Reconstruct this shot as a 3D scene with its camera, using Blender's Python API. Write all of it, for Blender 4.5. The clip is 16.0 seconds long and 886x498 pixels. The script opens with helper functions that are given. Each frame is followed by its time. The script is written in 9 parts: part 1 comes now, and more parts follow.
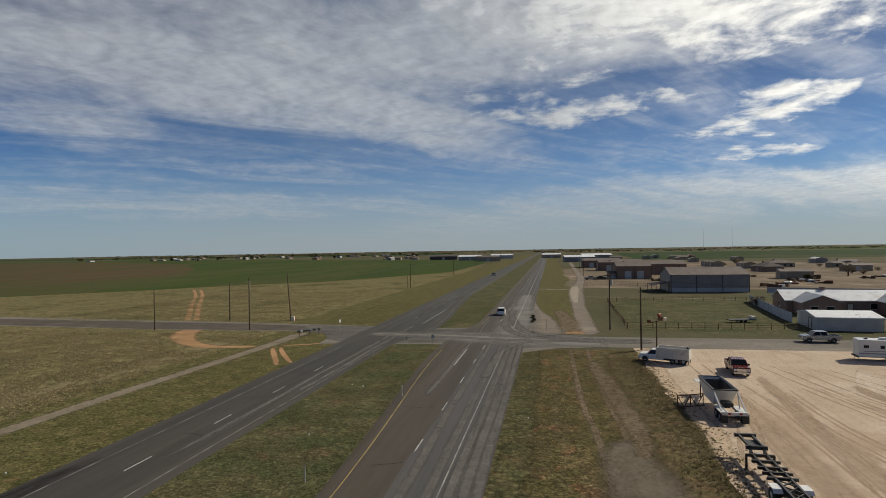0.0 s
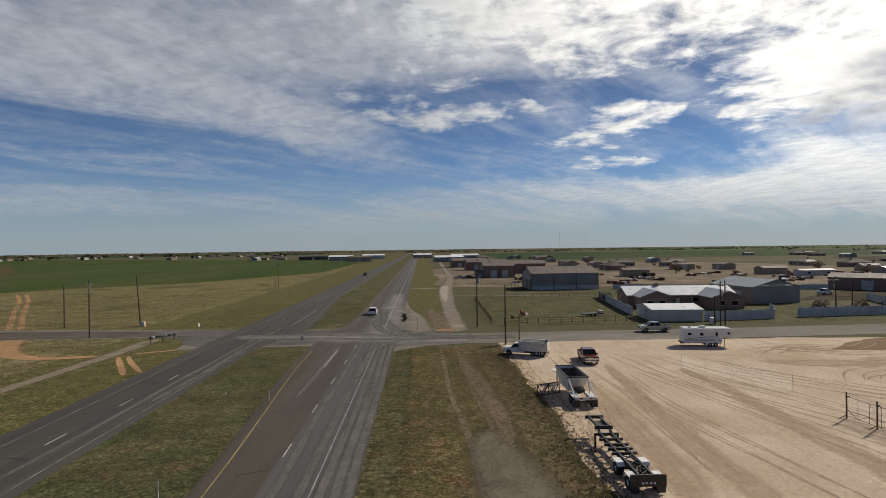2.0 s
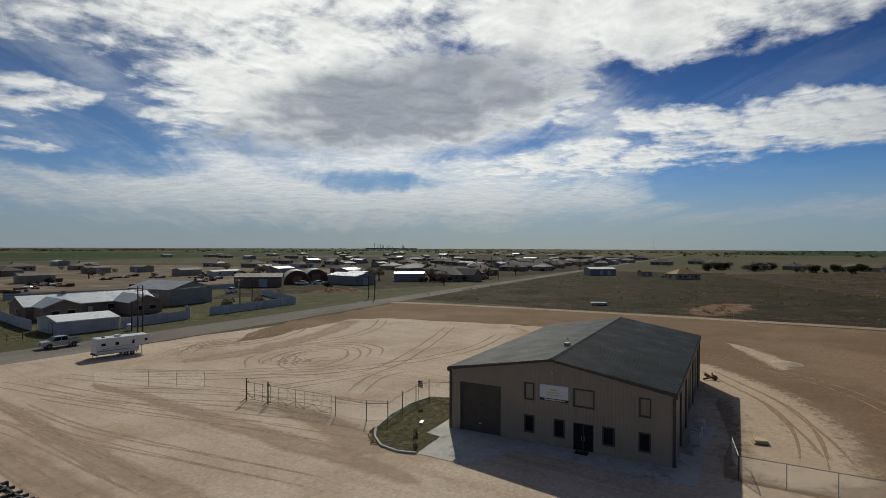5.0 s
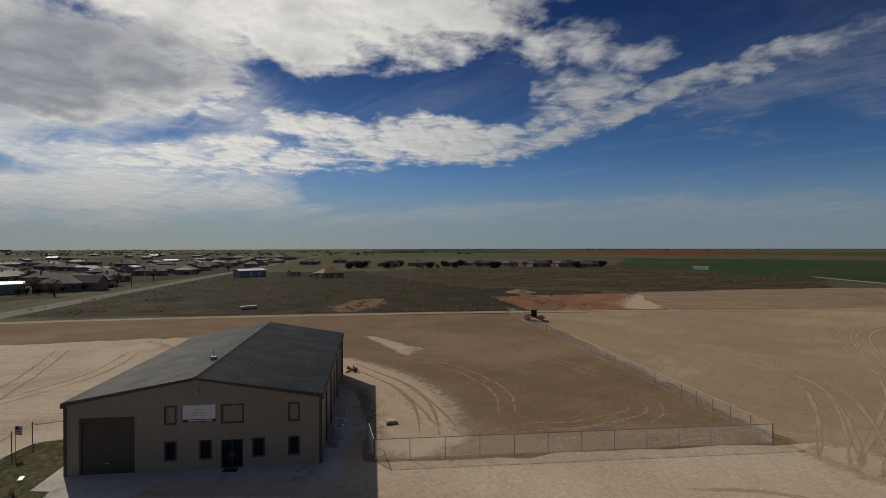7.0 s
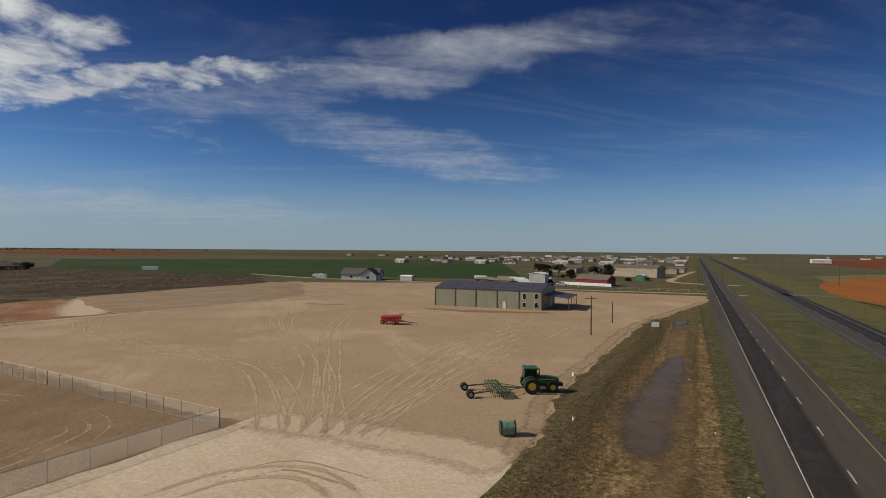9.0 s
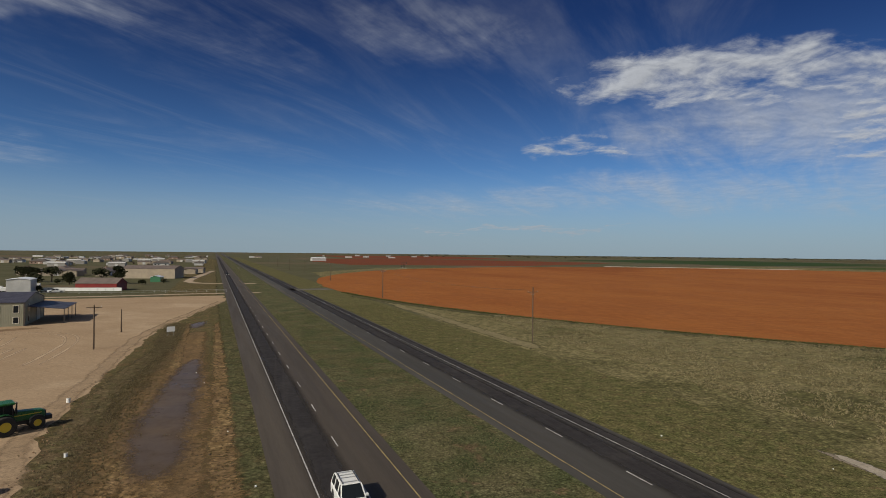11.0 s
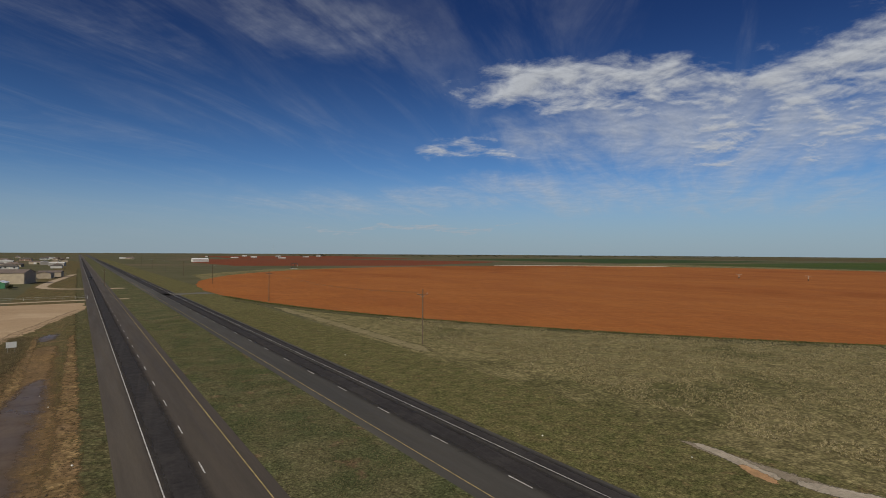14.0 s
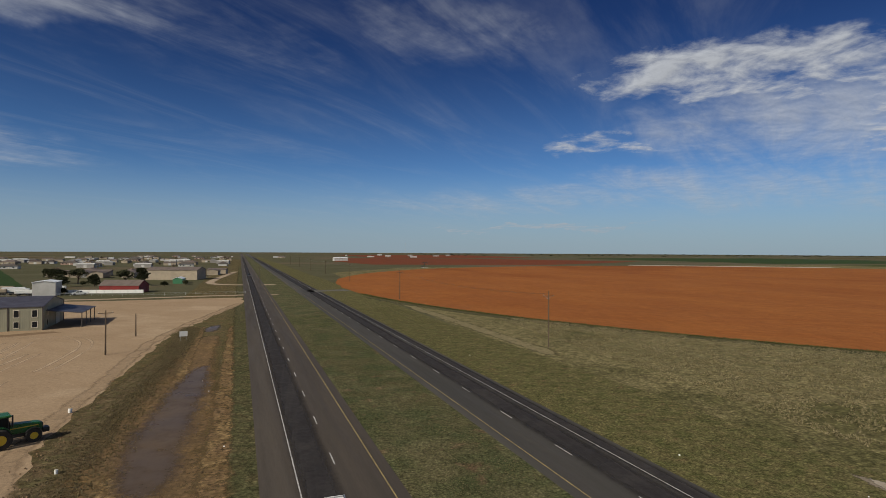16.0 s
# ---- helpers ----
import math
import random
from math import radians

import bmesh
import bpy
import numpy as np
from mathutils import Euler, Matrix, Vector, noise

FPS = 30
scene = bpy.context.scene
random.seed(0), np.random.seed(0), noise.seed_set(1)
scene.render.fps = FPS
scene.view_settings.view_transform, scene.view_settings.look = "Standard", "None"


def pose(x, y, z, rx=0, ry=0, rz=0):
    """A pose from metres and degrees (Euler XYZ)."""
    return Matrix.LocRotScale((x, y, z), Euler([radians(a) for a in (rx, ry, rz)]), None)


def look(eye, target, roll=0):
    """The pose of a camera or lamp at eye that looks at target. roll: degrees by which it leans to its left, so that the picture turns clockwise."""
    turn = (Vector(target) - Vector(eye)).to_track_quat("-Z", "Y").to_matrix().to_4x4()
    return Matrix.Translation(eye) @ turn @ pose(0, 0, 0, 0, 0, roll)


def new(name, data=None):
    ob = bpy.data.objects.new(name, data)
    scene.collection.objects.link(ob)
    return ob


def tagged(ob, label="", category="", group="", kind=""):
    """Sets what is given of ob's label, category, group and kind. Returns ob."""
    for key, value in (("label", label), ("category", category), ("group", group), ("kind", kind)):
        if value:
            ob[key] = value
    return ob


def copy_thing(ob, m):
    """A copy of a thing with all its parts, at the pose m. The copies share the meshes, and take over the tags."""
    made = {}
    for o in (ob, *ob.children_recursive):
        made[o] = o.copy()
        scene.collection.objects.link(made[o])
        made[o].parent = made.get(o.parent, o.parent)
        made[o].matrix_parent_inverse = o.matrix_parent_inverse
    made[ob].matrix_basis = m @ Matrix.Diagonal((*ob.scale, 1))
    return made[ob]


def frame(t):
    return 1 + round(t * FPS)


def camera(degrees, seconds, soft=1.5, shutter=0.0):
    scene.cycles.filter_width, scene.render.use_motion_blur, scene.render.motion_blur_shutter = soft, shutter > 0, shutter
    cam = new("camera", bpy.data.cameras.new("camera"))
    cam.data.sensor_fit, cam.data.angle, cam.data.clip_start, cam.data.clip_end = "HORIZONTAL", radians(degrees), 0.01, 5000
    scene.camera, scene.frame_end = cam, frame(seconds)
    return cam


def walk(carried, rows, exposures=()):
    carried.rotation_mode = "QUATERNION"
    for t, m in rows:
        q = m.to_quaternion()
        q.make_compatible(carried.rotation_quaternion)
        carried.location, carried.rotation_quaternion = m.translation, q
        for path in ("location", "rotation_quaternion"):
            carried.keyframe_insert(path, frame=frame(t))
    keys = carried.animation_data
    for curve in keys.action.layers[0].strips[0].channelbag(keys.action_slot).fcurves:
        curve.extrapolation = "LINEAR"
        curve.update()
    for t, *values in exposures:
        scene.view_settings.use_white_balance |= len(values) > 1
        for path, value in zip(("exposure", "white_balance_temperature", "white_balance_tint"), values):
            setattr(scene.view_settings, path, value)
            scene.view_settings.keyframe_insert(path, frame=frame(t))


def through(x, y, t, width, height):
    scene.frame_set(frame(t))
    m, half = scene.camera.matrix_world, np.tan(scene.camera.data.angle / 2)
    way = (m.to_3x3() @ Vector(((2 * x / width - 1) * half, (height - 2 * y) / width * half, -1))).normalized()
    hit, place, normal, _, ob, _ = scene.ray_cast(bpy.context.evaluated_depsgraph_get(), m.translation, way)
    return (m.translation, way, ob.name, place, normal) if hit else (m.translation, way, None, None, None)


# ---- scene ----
# ---------- camera ----------
cam = camera(78.47, 16.0, 0.8)
# seconds, place in metres, yaw, pitch and roll in degrees
PATH = [
    (0, 0.03, 0.02, 16.94, 10.00, 0.03, 0.97),
    (0.5, 0.05, 0.04, 16.86, 7.29, -0.02, 0.94),
    (1, 0.06, 0.04, 16.78, 4.69, -0.06, 0.88),
    (1.5, 0.03, -0.02, 16.76, 1.22, -0.08, 0.82),
    (2, -0.03, -0.11, 16.78, -3.49, -0.14, 0.72),
    (2.5, -0.06, -0.16, 16.81, -10.31, -0.19, 0.56),
    (3, -0.01, -0.11, 16.84, -18.66, -0.26, 0.43),
    (3.5, 0.09, 0.02, 16.88, -28.08, -0.27, 0.43),
    (4, 0.15, 0.03, 16.99, -38.61, -0.30, 0.10),
    (4.5, 0.06, -0.09, 17.13, -49.34, -0.21, -0.25),
    (4.7, 0.03, -0.13, 17.17, -53.85, -0.21, -0.28),
    (5.22, -0.04, -0.19, 17.40, -63.97, -0.21, -0.17),
    (5.75, -0.11, -0.25, 17.63, -72.07, -0.20, -0.07),
    (6.28, -0.18, -0.32, 17.87, -80.31, -0.20, 0.03),
    (6.8, -0.25, -0.38, 18.10, -90.85, -0.20, 0.13),
    (7, -0.26, -0.37, 18.10, -95.58, -0.21, 0.12),
    (7.5, -0.30, -0.29, 18.11, -108.36, -0.18, -0.08),
    (8, -0.26, -0.16, 18.07, -122.27, -0.20, -0.23),
    (8.5, -0.13, -0.16, 17.96, -136.20, -0.14, -0.24),
    (9, -0.10, -0.15, 17.92, -149.39, -0.01, -0.49),
    (9.5, -0.20, -0.06, 18.01, -160.72, 0.14, -0.60),
    (10, -0.32, -0.06, 18.08, -171.14, 0.28, -0.78),
    (10.2, -0.35, -0.08, 18.10, -175.82, 0.30, -0.79),
    (10.7, -0.48, -0.24, 18.36, -188.99, 0.34, -0.68),
    (11.2, -0.61, -0.40, 18.63, -202.03, 0.39, -0.57),
    (11.8, -0.74, -0.57, 18.89, -212.04, 0.43, -0.47),
    (12.3, -0.87, -0.73, 19.16, -216.11, 0.48, -0.36),
    (12.5, -0.94, -0.78, 19.17, -216.16, 0.48, -0.38),
    (13, -1.28, -1.04, 19.19, -215.55, 0.52, -0.41),
    (13.5, -1.75, -1.35, 19.19, -211.69, 0.45, -0.38),
    (14, -2.20, -1.56, 19.17, -208.25, 0.37, -0.34),
    (14.5, -2.59, -1.74, 19.20, -204.14, 0.31, -0.25),
    (15, -2.91, -1.95, 19.30, -199.83, 0.28, -0.32),
    (15.5, -3.13, -2.16, 19.41, -196.76, 0.23, -0.24),
    (16, -3.23, -2.33, 19.45, -194.80, 0.21, -0.29),
]
walk(cam, [(t, pose(x, y, z, 90 + p, r, w)) for t, x, y, z, w, p, r in PATH],
     ((0, 0.0, 6580, 8), (2, 0.0, 6500, 10), (3.5, -0.06, 6250, 8), (4.7, -0.36, 6150, 7), (7, -0.68, 6450, 10), (7.5, -0.34, 6450, 10), (8, -0.06, 6500, 10), (8.5, 0.02, 6500, 10), (9, -0.06, 6500, 10), (9.5, -0.06, 6500, 10), (12.5, -0.08, 6500, 10), (16, -0.05, 6500, 10)))

# ---------- sun and sky ----------
SUN_TURN, SUN_HEIGHT = 56.7, 34.4       # degrees clockwise from north (+y), and above the horizon
sun_way = Vector((math.sin(radians(SUN_TURN)) * math.cos(radians(SUN_HEIGHT)),
                  math.cos(radians(SUN_TURN)) * math.cos(radians(SUN_HEIGHT)), math.sin(radians(SUN_HEIGHT))))
sun_data = bpy.data.lights.new("sun", "SUN")
sun_data.energy, sun_data.angle, sun_data.color = 4.0, radians(0.6), (1.0, 0.92, 0.76)
sun = new("sun", sun_data)
sun.matrix_world = look(sun_way * 60, (0, 0, 0))


class Nodes:
    """Short forms for building a node tree."""

    def __init__(self, tree):
        self.tree = tree
        tree.nodes.clear()

    def add(self, kind, ins=(), operation=None, use_clamp=False, interpolation_type=None, data_type=None, blend_type=None):
        n = self.tree.nodes.new(kind)
        if operation:
            n.operation = operation
        if use_clamp:
            n.use_clamp = True
        if interpolation_type:
            n.interpolation_type = interpolation_type
        if data_type:
            n.data_type = data_type
        if blend_type:
            n.blend_type = blend_type
        for k, v in (ins.items() if isinstance(ins, dict) else enumerate(ins)):
            if v is None:
                continue
            if isinstance(v, bpy.types.NodeSocket):
                self.tree.links.new(v, n.inputs[k])
            else:
                n.inputs[k].default_value = v
        return n

    def math(self, op, a, b=None, c=None, clamp=False):
        return self.add("ShaderNodeMath", (a, b, c), operation=op, use_clamp=clamp).outputs[0]

    def vec(self, op, a, b=None):
        n = self.add("ShaderNodeVectorMath", (a, b), operation=op)
        return n.outputs["Value" if op in ("DOT_PRODUCT", "LENGTH") else "Vector"]

    def noise(self, where, scale, detail=4.0, rough=0.55, distort=0.0):
        return self.add("ShaderNodeTexNoise", {"Vector": where, "Scale": scale, "Detail": detail, "Roughness": rough, "Distortion": distort}).outputs[0]

    def step(self, x, lo, hi, a=0.0, b=1.0):
        return self.add("ShaderNodeMapRange", {"Value": x, "From Min": lo, "From Max": hi, "To Min": a, "To Max": b}, interpolation_type="SMOOTHSTEP").outputs[0]

    def mix(self, f, a, b, blend="MIX"):
        n = self.add("ShaderNodeMix", data_type="RGBA", blend_type=blend)
        for i, v in ((0, f), (6, a), (7, b)):
            if isinstance(v, bpy.types.NodeSocket):
                self.tree.links.new(v, n.inputs[i])
            else:
                n.inputs[i].default_value = v if i == 0 else (v[0], v[1], v[2], 1.0)
        return n.outputs[2]


# clouds: bearing, height, half length, half depth, tilt (degrees), weight
CLOUDS = [
    (9, 22.5, 19, 4.2, -10, 0.8), (5, 13.8, 10, 1.5, 0, 0.64), (22, 12.2, 5.5, 1.5, 6, 0.66), (17, 10.4, 4.5, 0.8, -4, 0.55), (21, 8.2, 7, 0.8, 0, 0.5), (38, 25, 22, 8, 0, 0.95), (54, 30, 40, 7, 0, 1.0), (48, 15.5, 17, 6.5, 0, 1.0),
    (62, 15, 14, 6, 6, 0.95), (76, 22.5, 17, 5.2, -2, 1.0), (72, 8.8, 16, 2.2, 0, 0.70), (95, 11.4, 11, 2.6, -3, 0.80), (112, 15.8, 7.5, 3.0, 26, 0.60), (86, 11.5, 11, 2, -4, 0.78),
    (119, 14.3, 15, 1.5, 14, 0.66), (225, 16.4, 16, 3.2, -5, 0.62), (247, 14.8, 17, 6.0, 14, 0.58), (211, 10.6, 6, 1.4, -4, 0.42), (204, 2.5, 12, 0.30, 0, 0.52),
]
# thin smooth veils, in the same terms
VEILS = [
    (-36, 20, 28, 7.5, -6, 0.78), (-17, 14.6, 19, 3.2, -14, 0.85), (-4, 22, 20, 6, 0, 0.85), (-47, 13.5, 12, 4.5, -6, 0.6), (-34, 4.8, 30, 1.6, 0, 0.5), (-14, 14, 52, 11, 0, 0.30),
    (-28, 8.6, 18, 0.8, 1, 0.42), (12, 4.5, 26, 3.0, 4, 0.6), (50, 6.0, 30, 4.0, 0, 0.92), (57, 12, 22, 8, 0, 0.78),
    (145, 10.8, 17, 2.6, -10, 0.40), (112, 3.6, 28, 1.5, 0, 0.55), (143, 18.0, 24, 3.0, 12, 0.46), (176, 20, 20, 5, 0, 0.20), (196, 22, 12, 4, -6, 0.26), (226, 6.0, 36, 2.4, 0, 0.42), (236, 11.4, 22, 5, -4, 0.56),
]
# the shaded undersides of thick cloud before the sun, and clear gaps in the sheet
SHADED = [(57, 15.2, 17, 5.2, 8, 1.0), (42, 10.5, 7, 1.8, 0, 0.7), (72, 19, 12, 3.0, 0, 0.5), (60, 3.6, 34, 0.9, 0, 0.4)]
GAPS = [(86, 6.4, 7, 1.8, 0, 0.6), (52, 7.1, 8, 1.1, 0, 1.0), (66, 10.6, 9, 0.9, 6, 0.6), (70, 11.5, 5, 1.0, 0, 0.5), (28, 7.5, 9, 1.0, 0, 0.5), (101, 17.0, 3.5, 4.0, -20, 0.6)]


def make_sky():
    world = bpy.data.worlds.new("sky")
    scene.world = world
    world.use_nodes = True
    n = Nodes(world.node_tree)
    way = n.vec("NORMALIZE", n.add("ShaderNodeTexCoord").outputs["Generated"])
    sky = n.add("ShaderNodeTexSky")
    sky.sky_type, sky.sun_disc = "NISHITA", False
    sky.sun_elevation, sky.sun_rotation = radians(SUN_HEIGHT), radians(SUN_TURN)
    sky.air_density, sky.dust_density, sky.ozone_density, sky.altitude = 1.0, 0.6, 2.5, 900
    blue = n.add("ShaderNodeVectorMath", (sky.outputs[0], (0.055, 0.064, 0.080)), operation="MULTIPLY").outputs[0]
    xyz = n.add("ShaderNodeSeparateXYZ", (way,))
    up = n.math("MAXIMUM", xyz.outputs[2], 0.0)
    # the clear air darkens upwards, blue least
    blue = n.vec("MULTIPLY", blue, n.add("ShaderNodeCombineXYZ", (n.step(up, 0.02, 0.42, 0.62, 0.17), n.step(up, 0.02, 0.42, 0.84, 0.265), n.step(up, 0.02, 0.42, 0.96, 0.43))).outputs[0])
    # the air is hazier to the north
    north = n.step(n.vec("DOT_PRODUCT", way, (math.sin(radians(10)), math.cos(radians(10)), 0.0)), 0.35, 0.9, 0.0, 1.0)
    blue = n.mix(n.math("MULTIPLY", north, 0.30), blue, (0.19, 0.27, 0.36))
    # the cloud sheet is flat and lies high up, so its pieces draw together towards the horizon
    flat = n.math("ADD", up, 0.11)
    sheet = n.add("ShaderNodeCombineXYZ", (n.math("DIVIDE", xyz.outputs[0], flat), n.math("DIVIDE", xyz.outputs[1], flat), 0.0)).outputs[0]
    bend = n.add("ShaderNodeTexNoise", {"Vector": way, "Scale": 6.0, "Detail": 5.0, "Roughness": 0.6}).outputs["Color"]
    bent = n.vec("ADD", way, n.vec("MULTIPLY", n.vec("SUBTRACT", bend, (0.5, 0.5, 0.5)), (0.13, 0.13, 0.075)))

    def spread_of(pieces):
        total = None
        for bearing, height, half, depth, tilt, weight in pieces:
            a, e, t = radians(bearing), radians(height), radians(tilt)
            mid = Vector((math.sin(a) * math.cos(e), math.cos(a) * math.cos(e), math.sin(e)))
            right = Vector((math.cos(a), -math.sin(a), 0))
            upward = right.cross(mid)
            u, v = right * math.cos(t) + upward * math.sin(t), upward * math.cos(t) - right * math.sin(t)
            u, v = u / math.tan(radians(half)), v / math.tan(radians(depth))
            du, dv = n.vec("DOT_PRODUCT", bent, tuple(u)), n.vec("DOT_PRODUCT", n.vec("SUBTRACT", bent, tuple(mid)), tuple(v))
            q = n.math("ADD", n.math("MULTIPLY", du, du), n.math("MULTIPLY", dv, dv))
            front = n.math("GREATER_THAN", n.vec("DOT_PRODUCT", way, tuple(mid)), 0.3)
            m = n.math("MULTIPLY", n.math("MULTIPLY", n.step(q, 0.0, 1.7, 1.0, 0.0), weight), front)
            total = m if total is None else n.math("MAXIMUM", total, m)
        return total

    gaps = spread_of(GAPS)
    cover = n.math("SUBTRACT", spread_of(CLOUDS), n.math("MULTIPLY", gaps, 0.8))
    veil = n.math("MAXIMUM", spread_of(VEILS), n.step(up, 0.42, 0.62, 0.0, 0.3))      # thin cloud goes on overhead
    veil = n.math("SUBTRACT", veil, n.math("MULTIPLY", gaps, 0.7))
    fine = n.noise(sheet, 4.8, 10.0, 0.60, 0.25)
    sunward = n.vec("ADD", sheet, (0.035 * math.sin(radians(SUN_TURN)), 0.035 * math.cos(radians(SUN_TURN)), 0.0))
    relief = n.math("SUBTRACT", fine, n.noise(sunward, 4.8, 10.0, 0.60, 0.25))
    broad = n.noise(sheet, 0.9, 4.0, 0.55, 0.3)
    body = n.math("ADD", n.math("MULTIPLY", n.math("SUBTRACT", fine, 0.5), 1.9), n.math("MULTIPLY", n.math("SUBTRACT", broad, 0.5), 0.8))
    # fibres of ice cloud all lie one way
    fibre = n.add("ShaderNodeCombineXYZ", (n.vec("DOT_PRODUCT", sheet, (0.5, 0.42, 0.0)), n.vec("DOT_PRODUCT", sheet, (-1.55, 1.85, 0.0)), 0.0)).outputs[0]
    silk = n.math("SUBTRACT", n.noise(fibre, 1.2, 9.0, 0.60, 0.7), 0.5)
    thick = n.math("ADD", cover, n.math("MULTIPLY", body, n.step(cover, 0.02, 0.35, 0.15, 1.0)))
    thin = n.math("ADD", veil, n.math("MULTIPLY", n.math("ADD", n.math("MULTIPLY", silk, 1.25), n.math("MULTIPLY", n.math("SUBTRACT", fine, 0.5), 0.45)), n.step(veil, 0.02, 0.3, 0.1, 0.9)))
    alpha = n.math("MAXIMUM", n.step(thick, 0.16, 0.86, 0.0, 0.95), n.step(thin, 0.08, 1.0, 0.0, 0.82))
    wisp = n.noise(n.vec("ADD", fibre, (7.3, 2.1, 0.0)), 0.9, 8.0, 0.62, 0.9)
    alpha = n.math("MAXIMUM", alpha, n.step(wisp, 0.47, 0.82, 0.0, 0.14))
    toward = n.vec("DOT_PRODUCT", way, tuple(sun_way))
    glow = n.step(toward, 0.62, 1.0, 0.0, 1.0)
    grey = n.step(n.math("ADD", thick, n.math("MULTIPLY", body, 0.4)), 1.05, 1.85, 0.0, 0.6)
    under = n.step(n.math("ADD", spread_of(SHADED), n.math("MULTIPLY", body, 0.9)), 0.2, 1.05, 0.0, 0.95)
    grey = n.math("MAXIMUM", grey, under)
    lit = n.mix(n.step(toward, 0.50, 0.98, 0.0, 1.0), (0.45, 0.47, 0.50), (1.22, 1.18, 1.09))
    dull = n.mix(glow, (0.36, 0.38, 0.42), (0.40, 0.42, 0.46))
    cloud = n.mix(grey, lit, dull)
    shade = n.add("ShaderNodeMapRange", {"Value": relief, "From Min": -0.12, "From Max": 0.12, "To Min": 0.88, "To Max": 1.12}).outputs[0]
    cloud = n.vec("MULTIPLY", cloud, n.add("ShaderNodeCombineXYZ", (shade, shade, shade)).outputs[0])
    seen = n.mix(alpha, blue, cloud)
    haze = n.step(up, 0.0, 0.16, 0.78, 0.0)
    air = n.mix(n.step(toward, 0.45, 0.95, 0.0, 1.0), (0.285, 0.355, 0.415), (0.43, 0.425, 0.395))
    air = n.mix(n.math("MULTIPLY", north, 0.8), air, (0.335, 0.365, 0.385))
    seen = n.mix(haze, seen, air)
    back = n.add("ShaderNodeBackground", {"Color": seen, "Strength": 1.0})
    n.add("ShaderNodeOutputWorld", (back.outputs[0],))


make_sky()

# ---------- materials ----------


def material(name, c1, c2, scale=1.0, c3=None, scale3=0.1, part3=(0.5, 0.65), grain=0.25, grain_scale=12.0, rough=0.85, metal=0.0, bump=0.0,
             bump_scale=None, stretch=(1, 1, 1), where="object", ribs=None, spec=None, detail=5.0, split=(0.35, 0.65), each=0.0, streak=None, through=0.0, mottle=None, soft=None, tuft=None):
    """A surface of two colours mixed by noise, a third in broad patches, fine grain, and relief. where: object, uv or place. ribs: (axis, metres, depth). soft: (noise scale, raggedness, strength) fades a band out at its sides."""
    spec = (0.03 if where == "place" else 0.3) if spec is None else spec
    m = bpy.data.materials.new(name)
    m.use_nodes = True
    n = Nodes(m.node_tree)
    if where == "place":
        at = n.add("ShaderNodeNewGeometry").outputs["Position"]
    else:
        at = n.add("ShaderNodeTexCoord").outputs["UV" if where == "uv" else "Object"]
    st = n.vec("MULTIPLY", at, stretch) if stretch != (1, 1, 1) else at
    col = n.mix(n.step(n.noise(st, scale, detail, 0.6), *split), c1, c2)
    if c3:
        f = n.math("ADD", n.noise(st, scale3, 4.0, 0.6, 0.4), n.math("MULTIPLY", n.math("SUBTRACT", n.noise(st, scale * 2.3, 3.0), 0.5), 0.25))
        col = n.mix(n.step(f, *part3), col, c3)
    if streak:
        turn, across, along, tint, amount = streak
        a = radians(turn)
        u = n.vec("DOT_PRODUCT", at, (math.cos(a) * across, math.sin(a) * across, 0))
        v = n.vec("DOT_PRODUCT", at, (-math.sin(a) * along, math.cos(a) * along, 0))
        band = n.noise(n.add("ShaderNodeCombineXYZ", (u, v, 0.0)).outputs[0], 1.0, 5.0, 0.65, 0.6)
        col = n.mix(n.step(band, 0.45, 0.72, 0.0, amount), col, tint)
    fine = n.noise(st, grain_scale, 6.0, 0.88)
    if grain:
        g = n.add("ShaderNodeMapRange", {"Value": fine, "From Min": 0.33, "From Max": 0.67, "To Min": 1 - grain, "To Max": 1 + grain}).outputs[0]
        col = n.vec("MULTIPLY", col, n.add("ShaderNodeCombineXYZ", (g, g, g)).outputs[0])
    for size, depth in tuft or ():                           # separate tussocks or clods, each of its own tone, darkening outwards to its rim
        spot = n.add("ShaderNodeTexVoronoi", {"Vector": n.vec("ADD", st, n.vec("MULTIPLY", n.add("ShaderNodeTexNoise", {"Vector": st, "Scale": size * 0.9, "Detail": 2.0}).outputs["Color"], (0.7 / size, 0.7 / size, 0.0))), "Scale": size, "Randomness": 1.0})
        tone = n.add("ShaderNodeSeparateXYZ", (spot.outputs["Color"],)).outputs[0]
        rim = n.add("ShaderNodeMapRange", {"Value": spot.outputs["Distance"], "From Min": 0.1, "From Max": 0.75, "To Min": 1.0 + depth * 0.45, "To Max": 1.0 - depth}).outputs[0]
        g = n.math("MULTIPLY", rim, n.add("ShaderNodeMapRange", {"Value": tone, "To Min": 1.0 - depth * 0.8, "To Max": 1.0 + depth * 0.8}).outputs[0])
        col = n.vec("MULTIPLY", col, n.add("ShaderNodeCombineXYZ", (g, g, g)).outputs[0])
    mottle = (0.22 if where == "place" else 0.0) if mottle is None else mottle
    if mottle:
        g = n.add("ShaderNodeMapRange", {"Value": n.noise(st, 2.4, 8.0, 0.85, 0.2), "From Min": 0.36, "From Max": 0.64, "To Min": 1 - mottle, "To Max": 1 + mottle}).outputs[0]
        col = n.vec("MULTIPLY", col, n.add("ShaderNodeCombineXYZ", (g, g, g)).outputs[0])
